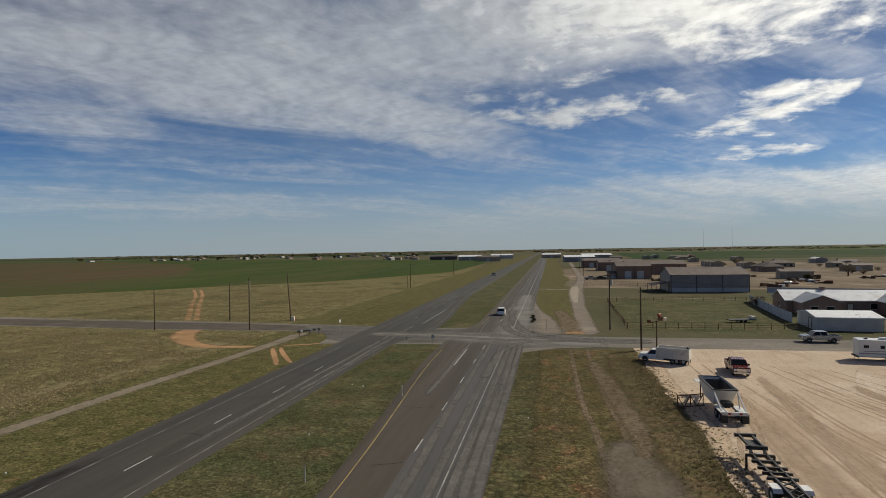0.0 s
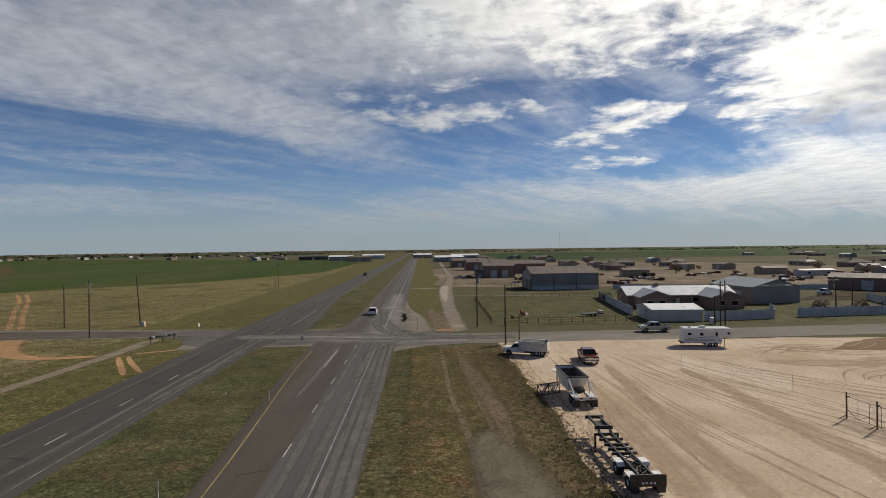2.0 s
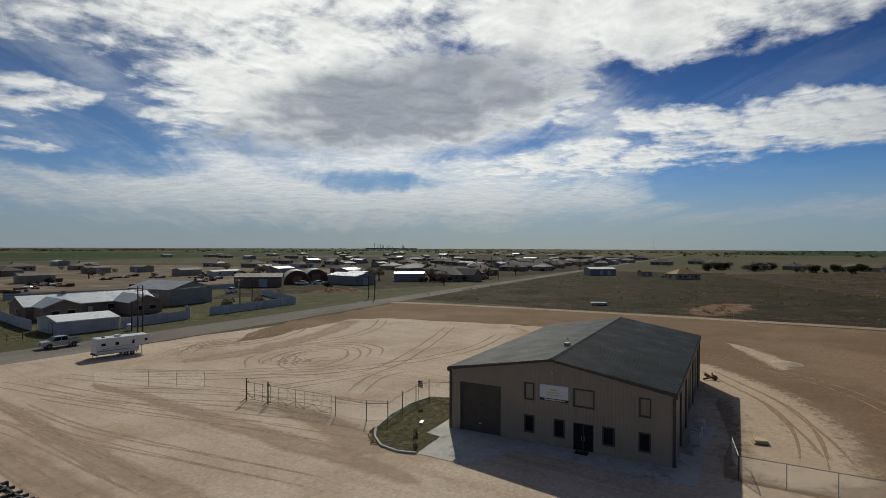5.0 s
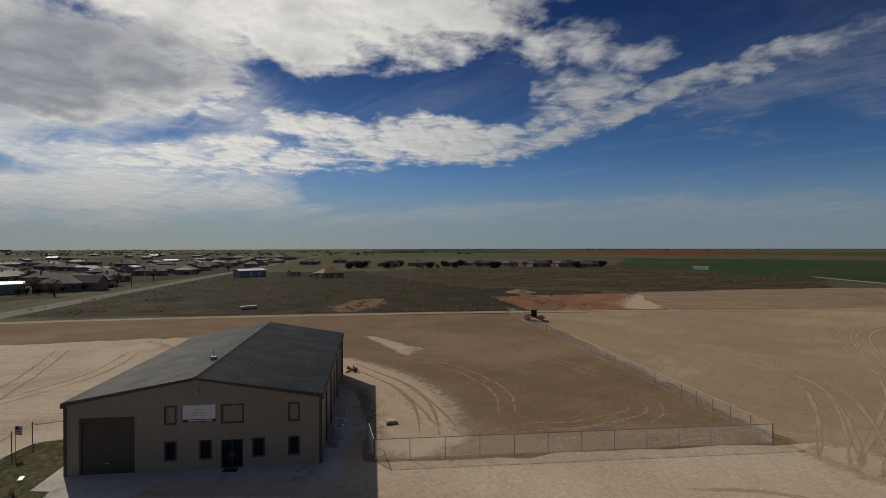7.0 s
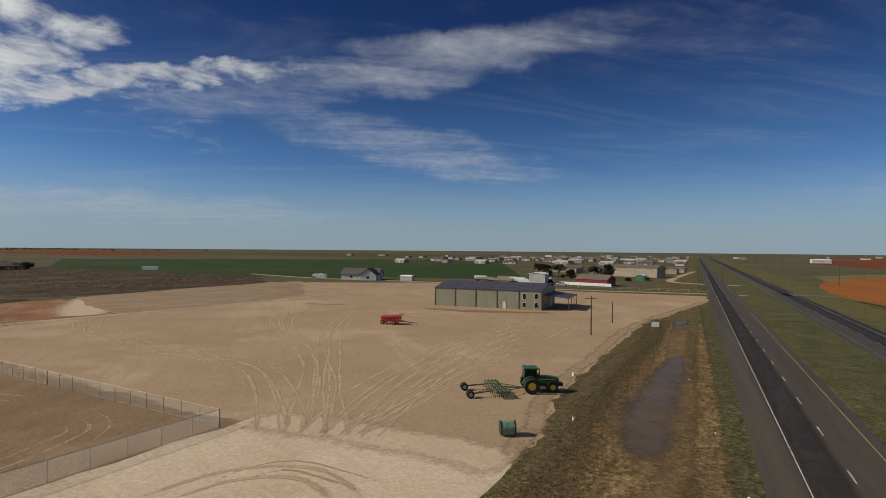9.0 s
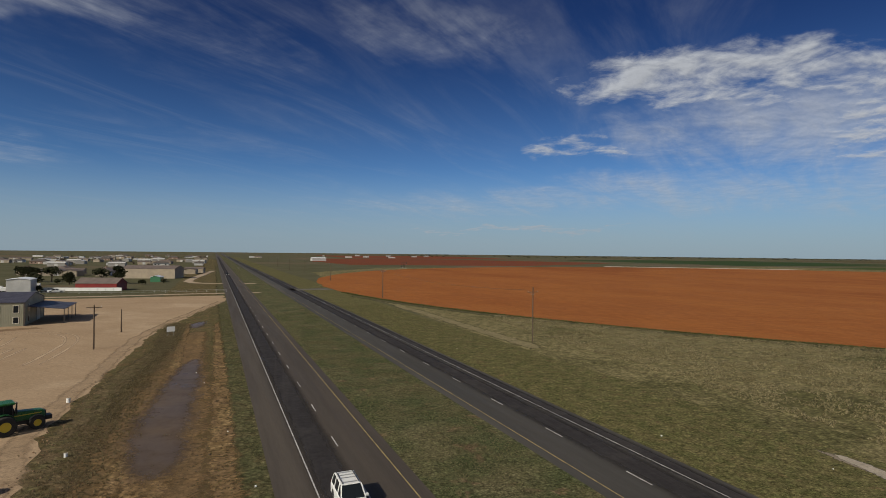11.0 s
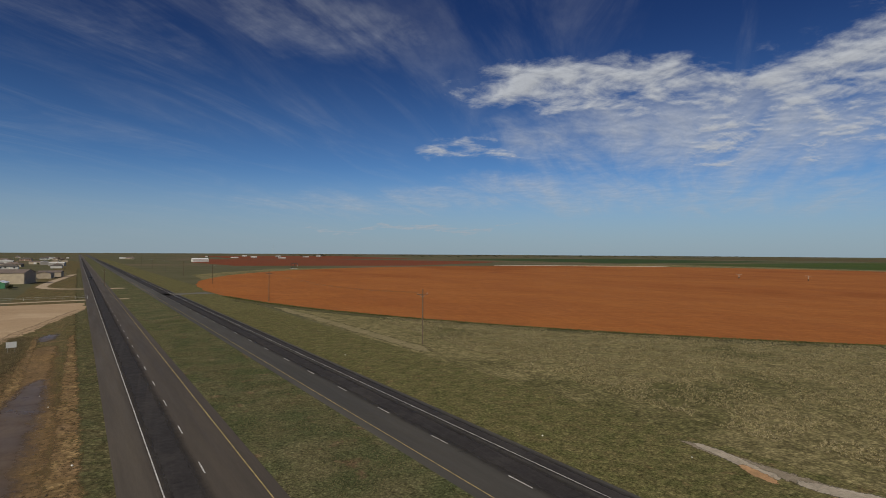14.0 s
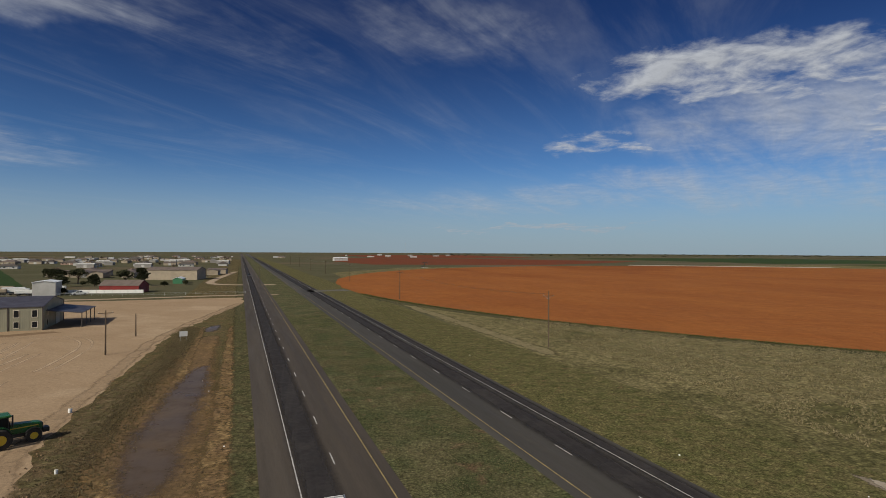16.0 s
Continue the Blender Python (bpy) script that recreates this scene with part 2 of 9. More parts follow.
    if each:
        r = n.add("ShaderNodeMapRange", {"Value": n.add("ShaderNodeNewGeometry").outputs["Random Per Island"], "To Min": 1 - each, "To Max": 1 + each}).outputs[0]
        col = n.vec("MULTIPLY", col, n.add("ShaderNodeCombineXYZ", (r, r, r)).outputs[0])
    b = n.add("ShaderNodeBsdfPrincipled", {"Base Color": col, "Metallic": metal, "Specular IOR Level": spec})
    rr = n.add("ShaderNodeMapRange", {"Value": n.noise(st, scale * 1.7, 3.0), "From Min": 0.3, "From Max": 0.7, "To Min": max(0.02, rough - 0.12), "To Max": min(1.0, rough + 0.1)})
    n.tree.links.new(rr.outputs[0], b.inputs["Roughness"])
    normal = None
    if ribs:
        axis, pitch, depth = ribs
        s = n.add("ShaderNodeSeparateXYZ", (at,)).outputs["XYZ".index(axis)]
        saw = n.math("PINGPONG", s, pitch / 2)
        edge = n.step(saw, 0.0, pitch * 0.14, 1.0, 0.0)
        normal = n.add("ShaderNodeBump", {"Strength": 1.0, "Distance": depth, "Height": edge}).outputs[0]
    if bump:
        normal = n.add("ShaderNodeBump", {"Strength": 0.8, "Distance": bump, "Height": n.noise(st, bump_scale or grain_scale, 4.0, 0.65), "Normal": normal}).outputs[0]
    if normal:
        n.tree.links.new(normal, b.inputs["Normal"])
    out = b.outputs[0]
    if through:                                              # thin leaves let light through
        t = n.add("ShaderNodeBsdfTranslucent", {"Color": col})
        out = n.add("ShaderNodeMixShader", (through, out, t.outputs[0])).outputs[0]
    if soft:
        side = n.add("ShaderNodeSeparateXYZ", (n.add("ShaderNodeTexCoord").outputs["UV"],)).outputs[0]
        rag = n.math("MULTIPLY", n.math("SUBTRACT", n.noise(at, soft[0], 6.0, 0.7, 0.3), 0.5), soft[1])
        fuzz = soft[4] if len(soft) > 4 else 0.22
        dots = n.math("MULTIPLY", n.math("SUBTRACT", n.noise(at, soft[3] if len(soft) > 3 else 6.0, 4.0, 0.7), 0.5), 1.15 if fuzz < 0.45 else 0.45)      # the band breaks up into spots
        cut = 0.36 + (1.0 - soft[2]) * 0.55
        keep = n.step(n.math("ADD", n.math("MINIMUM", n.math("MULTIPLY", n.math("SUBTRACT", 1.0, side), 1.3), 0.8), n.math("ADD", rag, dots)), cut - fuzz, cut + fuzz, 0.0, 1.0)
        out = n.add("ShaderNodeMixShader", (keep, n.add("ShaderNodeBsdfTransparent").outputs[0], out)).outputs[0]
    n.add("ShaderNodeOutputMaterial", (out,))
    return m


def paint(name, c, rough=0.4, metal=0.0, dirt=0.12, scale=3.0, spec=0.5, dirt_colour=(0.30, 0.24, 0.18)):
    """Painted or plastic surface with a thin film of dust."""
    d = tuple(a * (1 - dirt * 1.6) + b * dirt * 1.6 for a, b in zip(c, dirt_colour))
    return material(name, c, d, scale=scale, grain=0.05, grain_scale=18, rough=rough, metal=metal, spec=spec, split=(0.45, 0.8))


def glass_dark(name="dark_glass"):
    m = bpy.data.materials.new(name)
    m.use_nodes = True
    n = Nodes(m.node_tree)
    b = n.add("ShaderNodeBsdfPrincipled", {"Base Color": (0.012, 0.015, 0.018, 1), "Roughness": 0.12, "Specular IOR Level": 0.25})
    n.add("ShaderNodeOutputMaterial", (b.outputs[0],))
    return m


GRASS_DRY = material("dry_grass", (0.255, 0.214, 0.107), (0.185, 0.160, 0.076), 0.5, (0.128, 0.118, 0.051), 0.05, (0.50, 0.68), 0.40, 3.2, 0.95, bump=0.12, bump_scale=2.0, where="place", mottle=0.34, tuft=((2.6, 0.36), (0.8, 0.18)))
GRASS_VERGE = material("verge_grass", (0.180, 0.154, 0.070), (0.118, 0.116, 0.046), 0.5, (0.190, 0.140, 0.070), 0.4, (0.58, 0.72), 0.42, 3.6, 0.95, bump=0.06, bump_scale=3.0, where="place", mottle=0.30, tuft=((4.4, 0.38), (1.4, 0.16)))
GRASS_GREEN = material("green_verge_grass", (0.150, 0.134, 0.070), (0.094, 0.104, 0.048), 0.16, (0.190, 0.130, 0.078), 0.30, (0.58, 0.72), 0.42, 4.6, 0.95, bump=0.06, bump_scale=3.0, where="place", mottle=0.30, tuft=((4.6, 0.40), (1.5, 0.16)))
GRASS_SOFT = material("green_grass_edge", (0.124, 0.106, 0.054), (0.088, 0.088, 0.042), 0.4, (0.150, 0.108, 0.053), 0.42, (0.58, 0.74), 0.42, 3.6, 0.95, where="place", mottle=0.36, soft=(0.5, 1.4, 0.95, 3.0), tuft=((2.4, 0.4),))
DRY_SOFT = material("dry_grass_edge", (0.225, 0.185, 0.104), (0.170, 0.146, 0.078), 0.5, grain=0.4, grain_scale=3.2, rough=0.95, where="place", mottle=0.38, soft=(0.25, 2.0, 0.85, 1.2))
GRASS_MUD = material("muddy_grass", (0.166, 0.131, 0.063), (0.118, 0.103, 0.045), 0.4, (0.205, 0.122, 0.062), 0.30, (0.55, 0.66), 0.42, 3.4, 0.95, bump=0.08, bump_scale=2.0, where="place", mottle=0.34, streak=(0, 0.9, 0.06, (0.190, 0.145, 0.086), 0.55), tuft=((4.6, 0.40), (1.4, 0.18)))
PLAIN = material("open_country", (0.104, 0.096, 0.056), (0.084, 0.082, 0.044), 0.02, (0.128, 0.100, 0.064), 0.004, (0.5, 0.62), 0.18, 0.3, 0.95, where="place")
SCRUB = material("scrub_land", (0.080, 0.058, 0.036), (0.056, 0.049, 0.026), 0.05, (0.046, 0.045, 0.024), 0.03, (0.52, 0.64), 0.34, 0.9, 0.95, bump=0.2, bump_scale=0.6, where="place", mottle=0.3, tuft=((0.9, 0.3), (0.2, 0.25)))
BRUSH = material("brush_land", (0.118, 0.085, 0.058), (0.058, 0.046, 0.032), 0.12, (0.150, 0.112, 0.076), 0.03, (0.54, 0.66), 0.4, 0.8, 0.95, bump=0.3, bump_scale=0.5, where="place", stretch=(1.0, 0.35, 1.0), mottle=0.3, streak=(-20, 0.25, 0.02, (0.046, 0.038, 0.028), 0.8), tuft=((0.6, 0.3),))
DIRT_PALE = material("pale_caliche", (0.590, 0.480, 0.375), (0.510, 0.402, 0.304), 0.12, (0.430, 0.322, 0.232), 0.06, (0.50, 0.72), 0.16, 2.6, 0.95, bump=0.05, bump_scale=1.8, where="place", mottle=0.10, streak=(-4.5, 0.8, 0.03, (0.420, 0.318, 0.232), 0.6), tuft=((3.5, 0.08),))
DIRT_TAN = material("tan_dirt", (0.385, 0.278, 0.180), (0.340, 0.242, 0.154), 0.06, (0.445, 0.332, 0.222), 0.03, (0.5, 0.68), 0.12, 1.8, 0.95, bump=0.04, bump_scale=1.2, where="place", mottle=0.12, streak=(48, 0.5, 0.03, (0.335, 0.233, 0.143), 0.55), tuft=((3.0, 0.08),))
DIRT_MID = material("pale_tan_dirt", (0.600, 0.480, 0.360), (0.530, 0.412, 0.300), 0.09, (0.480, 0.356, 0.248), 0.045, (0.52, 0.72), 0.12, 2.2, 0.95, bump=0.04, bump_scale=1.6, where="place", mottle=0.10, streak=(70, 0.7, 0.04, (0.470, 0.350, 0.244), 0.5), tuft=((3.0, 0.08),))
DIRT_BROWN = material("brown_dirt", (0.236, 0.158, 0.098), (0.200, 0.134, 0.082), 0.07, (0.285, 0.198, 0.128), 0.03, (0.5, 0.68), 0.12, 1.8, 0.95, bump=0.04, bump_scale=1.2, where="place", mottle=0.14, streak=(20, 0.4, 0.03, (0.270, 0.188, 0.120), 0.5), tuft=((3.0, 0.08),))
DIRT_RED = material("red_soil", (0.270, 0.128, 0.072), (0.215, 0.108, 0.064), 0.12, (0.300, 0.180, 0.112), 0.05, (0.50, 0.66), 0.2, 1.5, 0.95, bump=0.08, bump_scale=0.9, where="place", mottle=0.25, streak=(62, 0.5, 0.03, (0.165, 0.098, 0.062), 0.7))
PALE_FIELD = material("pale_brown_field", (0.318, 0.234, 0.157), (0.268, 0.192, 0.127), 0.10, (0.250, 0.172, 0.112), 0.04, (0.50, 0.68), 0.14, 1.6, 0.95, where="place", mottle=0.18, streak=(-8, 0.35, 0.02, (0.235, 0.165, 0.108), 0.65))
SOIL_ORANGE = material("orange_brown_soil", (0.370, 0.222, 0.118), (0.305, 0.188, 0.102), 0.3, (0.430, 0.260, 0.140), 0.1, (0.52, 0.66), 0.2, 3.0, 0.95, bump=0.05, bump_scale=1.5, where="place", soft=(1.2, 1.0, 0.92, 4.0, 0.15))
SOIL_RED = material("scraped_red_soil", (0.215, 0.122, 0.074), (0.170, 0.105, 0.066), 0.3, (0.250, 0.170, 0.110), 0.1, (0.52, 0.66), 0.25, 1.0, 0.95, bump=0.1, bump_scale=0.8, where="place", mottle=0.25, soft=(0.15, 2.2, 0.8, 0.8))
PALE_SOFT = material("scraped_pale_dirt", (0.520, 0.404, 0.292), (0.470, 0.360, 0.254), 0.2, None, grain=0.12, grain_scale=2.0, rough=0.95, where="place", mottle=0.12, soft=(0.2, 1.0, 0.92, 1.0, 0.4))
TAN_SOFT = material("crumbling_tan_dirt", (0.345, 0.250, 0.162), (0.300, 0.214, 0.136), 0.3, None, grain=0.25, grain_scale=2.5, rough=0.95, where="place", mottle=0.25, soft=(0.5, 1.6, 0.85, 1.2, 0.45))
LOTS = material("mottled_brown_lots", (0.210, 0.164, 0.120), (0.140, 0.114, 0.082), 0.06, (0.290, 0.225, 0.165), 0.025, (0.54, 0.68), 0.25, 1.0, 0.95, where="place", mottle=0.25)
FIELD_RED = material("red_plough_land", (0.315, 0.118, 0.036), (0.275, 0.100, 0.032), 0.03, (0.235, 0.078, 0.024), 0.008, (0.5, 0.66), 0.14, 0.9, 0.95, bump=0.12, bump_scale=0.6, where="place", stretch=(1.0, 0.5, 1.0), streak=(60, 0.5, 0.01, (0.250, 0.080, 0.022), 0.6), tuft=((0.5, 0.07),))
FIELD_DARK = material("dark_red_land", (0.175, 0.055, 0.028), (0.150, 0.050, 0.026), 0.03, None, grain=0.1, grain_scale=0.5, rough=0.95, where="place")
CROP = material("green_crop", (0.056, 0.078, 0.022), (0.046, 0.068, 0.020), 0.02, (0.074, 0.082, 0.030), 0.006, (0.5, 0.65), 0.14, 0.7, 0.95, where="place", stretch=(1.0, 0.25, 1.0))
CROP_DARK = material("dark_green_crop", (0.040, 0.066, 0.024), (0.034, 0.056, 0.021), 0.02, (0.062, 0.066, 0.034), 0.004, (0.5, 0.66), 0.12, 0.6, 0.95, where="place")
FALLOW = material("brown_fallow_land", (0.102, 0.072, 0.040), (0.086, 0.068, 0.034), 0.02, (0.072, 0.078, 0.030), 0.007, (0.48, 0.62), 0.15, 0.8, 0.95, where="place", stretch=(1.0, 0.3, 1.0))
TRACK = material("sandy_track", (0.240, 0.200, 0.152), (0.200, 0.165, 0.122), 0.4, (0.160, 0.135, 0.090), 0.15, (0.54, 0.68), 0.2, 3.0, 0.93, bump=0.04, bump_scale=2.0, where="place", soft=(1.6, 1.5, 0.9))
SCUFF = material("scuffed_bare_dirt", (0.205, 0.158, 0.108), (0.165, 0.126, 0.084), 0.8, grain=0.3, grain_scale=5.0, rough=0.95, where="place", mottle=0.3, soft=(0.8, 2.0, 0.50, 3.0, 0.35))
GRAVEL = material("gravel_road", (0.205, 0.186, 0.162), (0.170, 0.154, 0.134), 0.15, (0.250, 0.222, 0.190), 0.06, (0.52, 0.68), 0.16, 3.0, 0.92, bump=0.02, where="place", stretch=(0.3, 1.0, 1.0))
DRIVE = material("gravel_drive", (0.235, 0.200, 0.165), (0.190, 0.160, 0.130), 0.3, (0.290, 0.245, 0.200), 0.1, (0.52, 0.68), 0.18, 4.0, 0.92, bump=0.02, where="place", soft=(0.7, 0.9, 0.97))
SAND_ROAD = material("sandy_road", (0.400, 0.315, 0.230), (0.340, 0.260, 0.185), 0.2, (0.280, 0.215, 0.150), 0.08, (0.55, 0.7), 0.15, 2.0, 0.93, where="place", soft=(0.5, 0.8, 0.95))
MUD_SOFT = material("soft_ditch_mud", (0.215, 0.138, 0.070), (0.160, 0.108, 0.058), 0.2, (0.230, 0.148, 0.070), 0.1, (0.5, 0.66), 0.22, 3.5, 0.85, where="place", mottle=0.3, streak=(-3, 0.6, 0.08, (0.100, 0.070, 0.040), 0.5), soft=(0.3, 1.0, 0.9, 1.5, 0.4), tuft=((2.5, 0.22),))
MUD_RUT = material("rutted_mud", (0.215, 0.142, 0.077), (0.190, 0.124, 0.058), 0.4, (0.285, 0.196, 0.097), 0.2, (0.5, 0.66), 0.3, 3.5, 0.9, bump=0.08, bump_scale=1.6, where="place", mottle=0.35, soft=(0.6, 1.4, 0.55, 2.4, 0.3), tuft=((2.2, 0.3),))
GREY_MUD = material("grey_ditch_mud", (0.175, 0.148, 0.115), (0.150, 0.126, 0.098), 0.3, (0.125, 0.105, 0.080), 0.15, (0.5, 0.66), 0.1, 3.5, 0.8, where="place", soft=(0.3, 0.8, 0.9, 1.2, 0.45))
WATER_SOFT = material("shallow_ditch_water", (0.100, 0.074, 0.056), (0.128, 0.090, 0.058), 0.12, None, grain=0.06, grain_scale=1.0, rough=0.35, spec=0.05, where="place", mottle=0.06, soft=(0.28, 1.5, 0.9, 0.9, 0.55))
WHITE_SOFT = material("bright_caliche", (0.450, 0.396, 0.330), (0.380, 0.325, 0.265), 0.4, None, grain=0.15, grain_scale=2.0, rough=0.92, where="place", soft=(0.4, 0.45, 0.5, 1.2, 0.4))
GRAVEL_WHITE = material("white_caliche", (0.560, 0.500, 0.430), (0.470, 0.405, 0.335), 0.2, None, grain=0.12, grain_scale=2.0, rough=0.92, where="place")
ASPHALT = material("asphalt", (0.062, 0.056, 0.048), (0.050, 0.046, 0.040), 0.5, (0.078, 0.071, 0.059), 0.12, (0.5, 0.7), 0.16, 9.0, 0.8, bump=0.004, stretch=(1.0, 0.06, 1.0), where="uv")
ASPHALT_BROWN = material("brown_asphalt", (0.072, 0.058, 0.045), (0.060, 0.049, 0.039), 0.5, (0.084, 0.069, 0.054), 0.12, (0.5, 0.7), 0.16, 9.0, 0.8, bump=0.004, stretch=(1.0, 0.05, 1.0), where="uv")
ASPHALT_DARK = material("dark_asphalt", (0.042, 0.038, 0.038), (0.034, 0.031, 0.031), 0.7, (0.052, 0.047, 0.045), 0.2, (0.5, 0.68), 0.16, 6.0, 0.7, bump=0.004, where="place", mottle=0.15, streak=(0, 1.4, 0.03, (0.058, 0.052, 0.050), 0.7), soft=(0.15, 0.35, 0.9, 0.8, 0.45))
ASPHALT_GREY = material("grey_asphalt", (0.088, 0.084, 0.082), (0.070, 0.068, 0.068), 0.6, (0.105, 0.100, 0.096), 0.2, (0.5, 0.7), 0.16, 9.0, 0.85, bump=0.004, stretch=(1.0, 0.04, 1.0), where="uv")
ROAD_DUST = material("gravel_dust_on_asphalt", (0.165, 0.156, 0.144), (0.135, 0.127, 0.118), 0.6, grain=0.2, grain_scale=5.0, rough=0.9, where="place", mottle=0.3, streak=(0, 2.2, 0.05, (0.090, 0.086, 0.083), 0.8), soft=(0.25, 0.9, 0.70, 1.2, 0.5))
CROSS_GREY = material("worn_crossing_asphalt", (0.120, 0.112, 0.103), (0.092, 0.086, 0.080), 0.3, (0.150, 0.140, 0.128), 0.1, (0.48, 0.66), 0.16, 5.0, 0.88, where="place", streak=(88, 0.8, 0.05, (0.185, 0.174, 0.160), 0.75))
DUST_PALE = material("pale_gravel_dust", (0.270, 0.257, 0.236), (0.210, 0.200, 0.184), 0.25, grain=0.16, grain_scale=4.0, rough=0.92, where="place", mottle=0.18, streak=(92, 0.5, 0.04, (0.150, 0.142, 0.131), 0.6), soft=(0.12, 0.7, 0.80, 0.5, 0.7))
SIDE_ROAD = material("dusty_side_road", (0.110, 0.094, 0.080), (0.088, 0.076, 0.066), 0.3, (0.135, 0.115, 0.098), 0.1, (0.5, 0.7), 0.16, 5.0, 0.9, where="place", streak=(83, 0.8, 0.05, (0.140, 0.120, 0.100), 0.6))
SEAL = material("crack_sealant", (0.016, 0.016, 0.017), (0.022, 0.022, 0.023), 2.0, grain=0.1, rough=0.6, where="place")
LINE_WHITE = material("worn_white_paint", (0.50, 0.49, 0.47), (0.33, 0.32, 0.31), 0.9, grain=0.15, grain_scale=6, rough=0.8, where="place")
LINE_FAINT = material("faded_white_paint", (0.30, 0.29, 0.27), (0.13, 0.125, 0.12), 0.6, grain=0.2, grain_scale=6, rough=0.8, where="place", mottle=0.3)
LINE_DULL = material("dusty_white_paint", (0.36, 0.35, 0.33), (0.22, 0.21, 0.20), 0.9, grain=0.18, grain_scale=6, rough=0.8, where="place", mottle=0.2)
LINE_YELLOW = material("worn_yellow_paint", (0.40, 0.305, 0.135), (0.27, 0.21, 0.10), 0.9, grain=0.15, grain_scale=6, rough=0.8, where="place")
CONCRETE = material("concrete", (0.52, 0.50, 0.46), (0.45, 0.43, 0.39), 0.6, (0.30, 0.27, 0.235), 0.25, (0.55, 0.7), 0.08, 7.0, 0.85, bump=0.003, where="place")
WALL_TAN = material("tan_steel_siding", (0.330, 0.265, 0.195), (0.300, 0.240, 0.176), 0.3, grain=0.05, grain_scale=5, rough=0.5, ribs=("Y", 0.30, 0.02), spec=0.4)
ROOF_GREY = material("grey_green_steel_roof", (0.024, 0.026, 0.027), (0.020, 0.022, 0.023), 0.25, (0.028, 0.032, 0.032), 0.1, (0.52, 0.66), 0.05, 6, 0.5, ribs=("X", 0.45, 0.03), spec=0.028)
TRIM_BROWN = paint("dark_brown_trim", (0.055, 0.045, 0.038), 0.5)
DOOR_BROWN = material("brown_roller_door", (0.090, 0.070, 0.056), (0.076, 0.059, 0.048), 1.0, grain=0.05, rough=0.5, ribs=("Z", 0.45, 0.015))
GLASS = glass_dark()
STEEL_GALV = material("galvanised_steel", (0.42, 0.42, 0.41), (0.34, 0.34, 0.33), 2.0, grain=0.08, rough=0.5, metal=0.25)
WOOD_POLE = material("weathered_pole_wood", (0.105, 0.076, 0.052), (0.072, 0.053, 0.038), 1.5, (0.15, 0.115, 0.085), 0.6, (0.55, 0.7), 0.2, 9, 0.9, stretch=(3, 3, 0.4))
BLACK = paint("black_paint", (0.018, 0.018, 0.019), 0.5, dirt=0.08)
RUBBER = material("tyre_rubber", (0.022, 0.021, 0.020), (0.035, 0.031, 0.028), 3.0, grain=0.1, rough=0.85)
WHITE = paint("white_paint", (0.74, 0.74, 0.72), 0.35, dirt=0.08)
CREAM = paint("cream_paint", (0.62, 0.57, 0.48), 0.5)

# ---------- building blocks ----------


def part(name, bm, mat, parent=None, label="", smooth=False):
    """Links a bmesh as one mesh object, under parent if given."""
    me = bpy.data.meshes.new(name)
    bm.normal_update()
    bm.to_mesh(me)
    bm.free()
    me.materials.append(mat)
    if smooth:
        for p in me.polygons:
            p.use_smooth = True
    ob = new(name, me)
    if parent is not None:
        ob.parent = parent
    if label:
        ob["label"] = label
    return ob


def thing(name, m, label, category, group="", kind=""):
    """An Empty at the base of a thing, at the pose m."""
    ob = new(name)
    ob.empty_display_size = 0.3
    ob.matrix_world = m
    return tagged(ob, label, category, group, kind)


def box(bm, x0, y0, z0, x1, y1, z1, m=None, bevel=0.0):
    r = bmesh.ops.create_cube(bm, size=1.0)["verts"]
    for v in r:
        v.co = Vector((x0 + (v.co.x + 0.5) * (x1 - x0), y0 + (v.co.y + 0.5) * (y1 - y0), z0 + (v.co.z + 0.5) * (z1 - z0)))
    if bevel:
        es = list({e for v in r for e in v.link_edges})
        r = bmesh.ops.bevel(bm, geom=es, offset=bevel, segments=1, affect="EDGES")["verts"]
    if m is not None:
        bmesh.ops.transform(bm, matrix=m, verts=list(set(r)))
    return bm


def rod(bm, a, b, r, r2=None, seg=8, caps=True):
    """A round bar from a to b."""
    a, b = Vector(a), Vector(b)
    q = (b - a).to_track_quat("Z", "Y").to_matrix().to_4x4()
    bmesh.ops.create_cone(bm, cap_ends=caps, segments=seg, radius1=r, radius2=r if r2 is None else r2, depth=(b - a).length,
                          matrix=Matrix.Translation((a + b) / 2) @ q)
    return bm


def bar(bm, a, b, w, h=None):
    """A square bar from a to b."""
    a, b = Vector(a), Vector(b)
    h = h or w
    q = (b - a).to_track_quat("Z", "Y").to_matrix().to_4x4()
    L = (b - a).length
    return box(bm, -w / 2, -h / 2, -L / 2, w / 2, h / 2, L / 2, Matrix.Translation((a + b) / 2) @ q)


def extrude(bm, outline, axis, lo, hi, bevel=0.0):
    """A prism: an outline of (u, v) pairs, drawn out along axis from lo to hi. For x the pairs are y, z; for y x, z; for z x, y."""
    def at(u, v, w):
        return {"x": (w, u, v), "y": (u, w, v), "z": (u, v, w)}[axis]
    a = [bm.verts.new(at(u, v, lo)) for u, v in outline]
    b = [bm.verts.new(at(u, v, hi)) for u, v in outline]
    faces = [bm.faces.new(a), bm.faces.new(b[::-1])]
    k = len(a)
    for i in range(k):
        faces.append(bm.faces.new((a[i], b[i], b[(i + 1) % k], a[(i + 1) % k])))
    bmesh.ops.recalc_face_normals(bm, faces=faces)
    if bevel:
        es = list({e for f in faces for e in f.edges})
        bmesh.ops.bevel(bm, geom=es, offset=bevel, segments=1, affect="EDGES")
    return bm


def B():
    return bmesh.new()


# ---------- the highway's line ----------


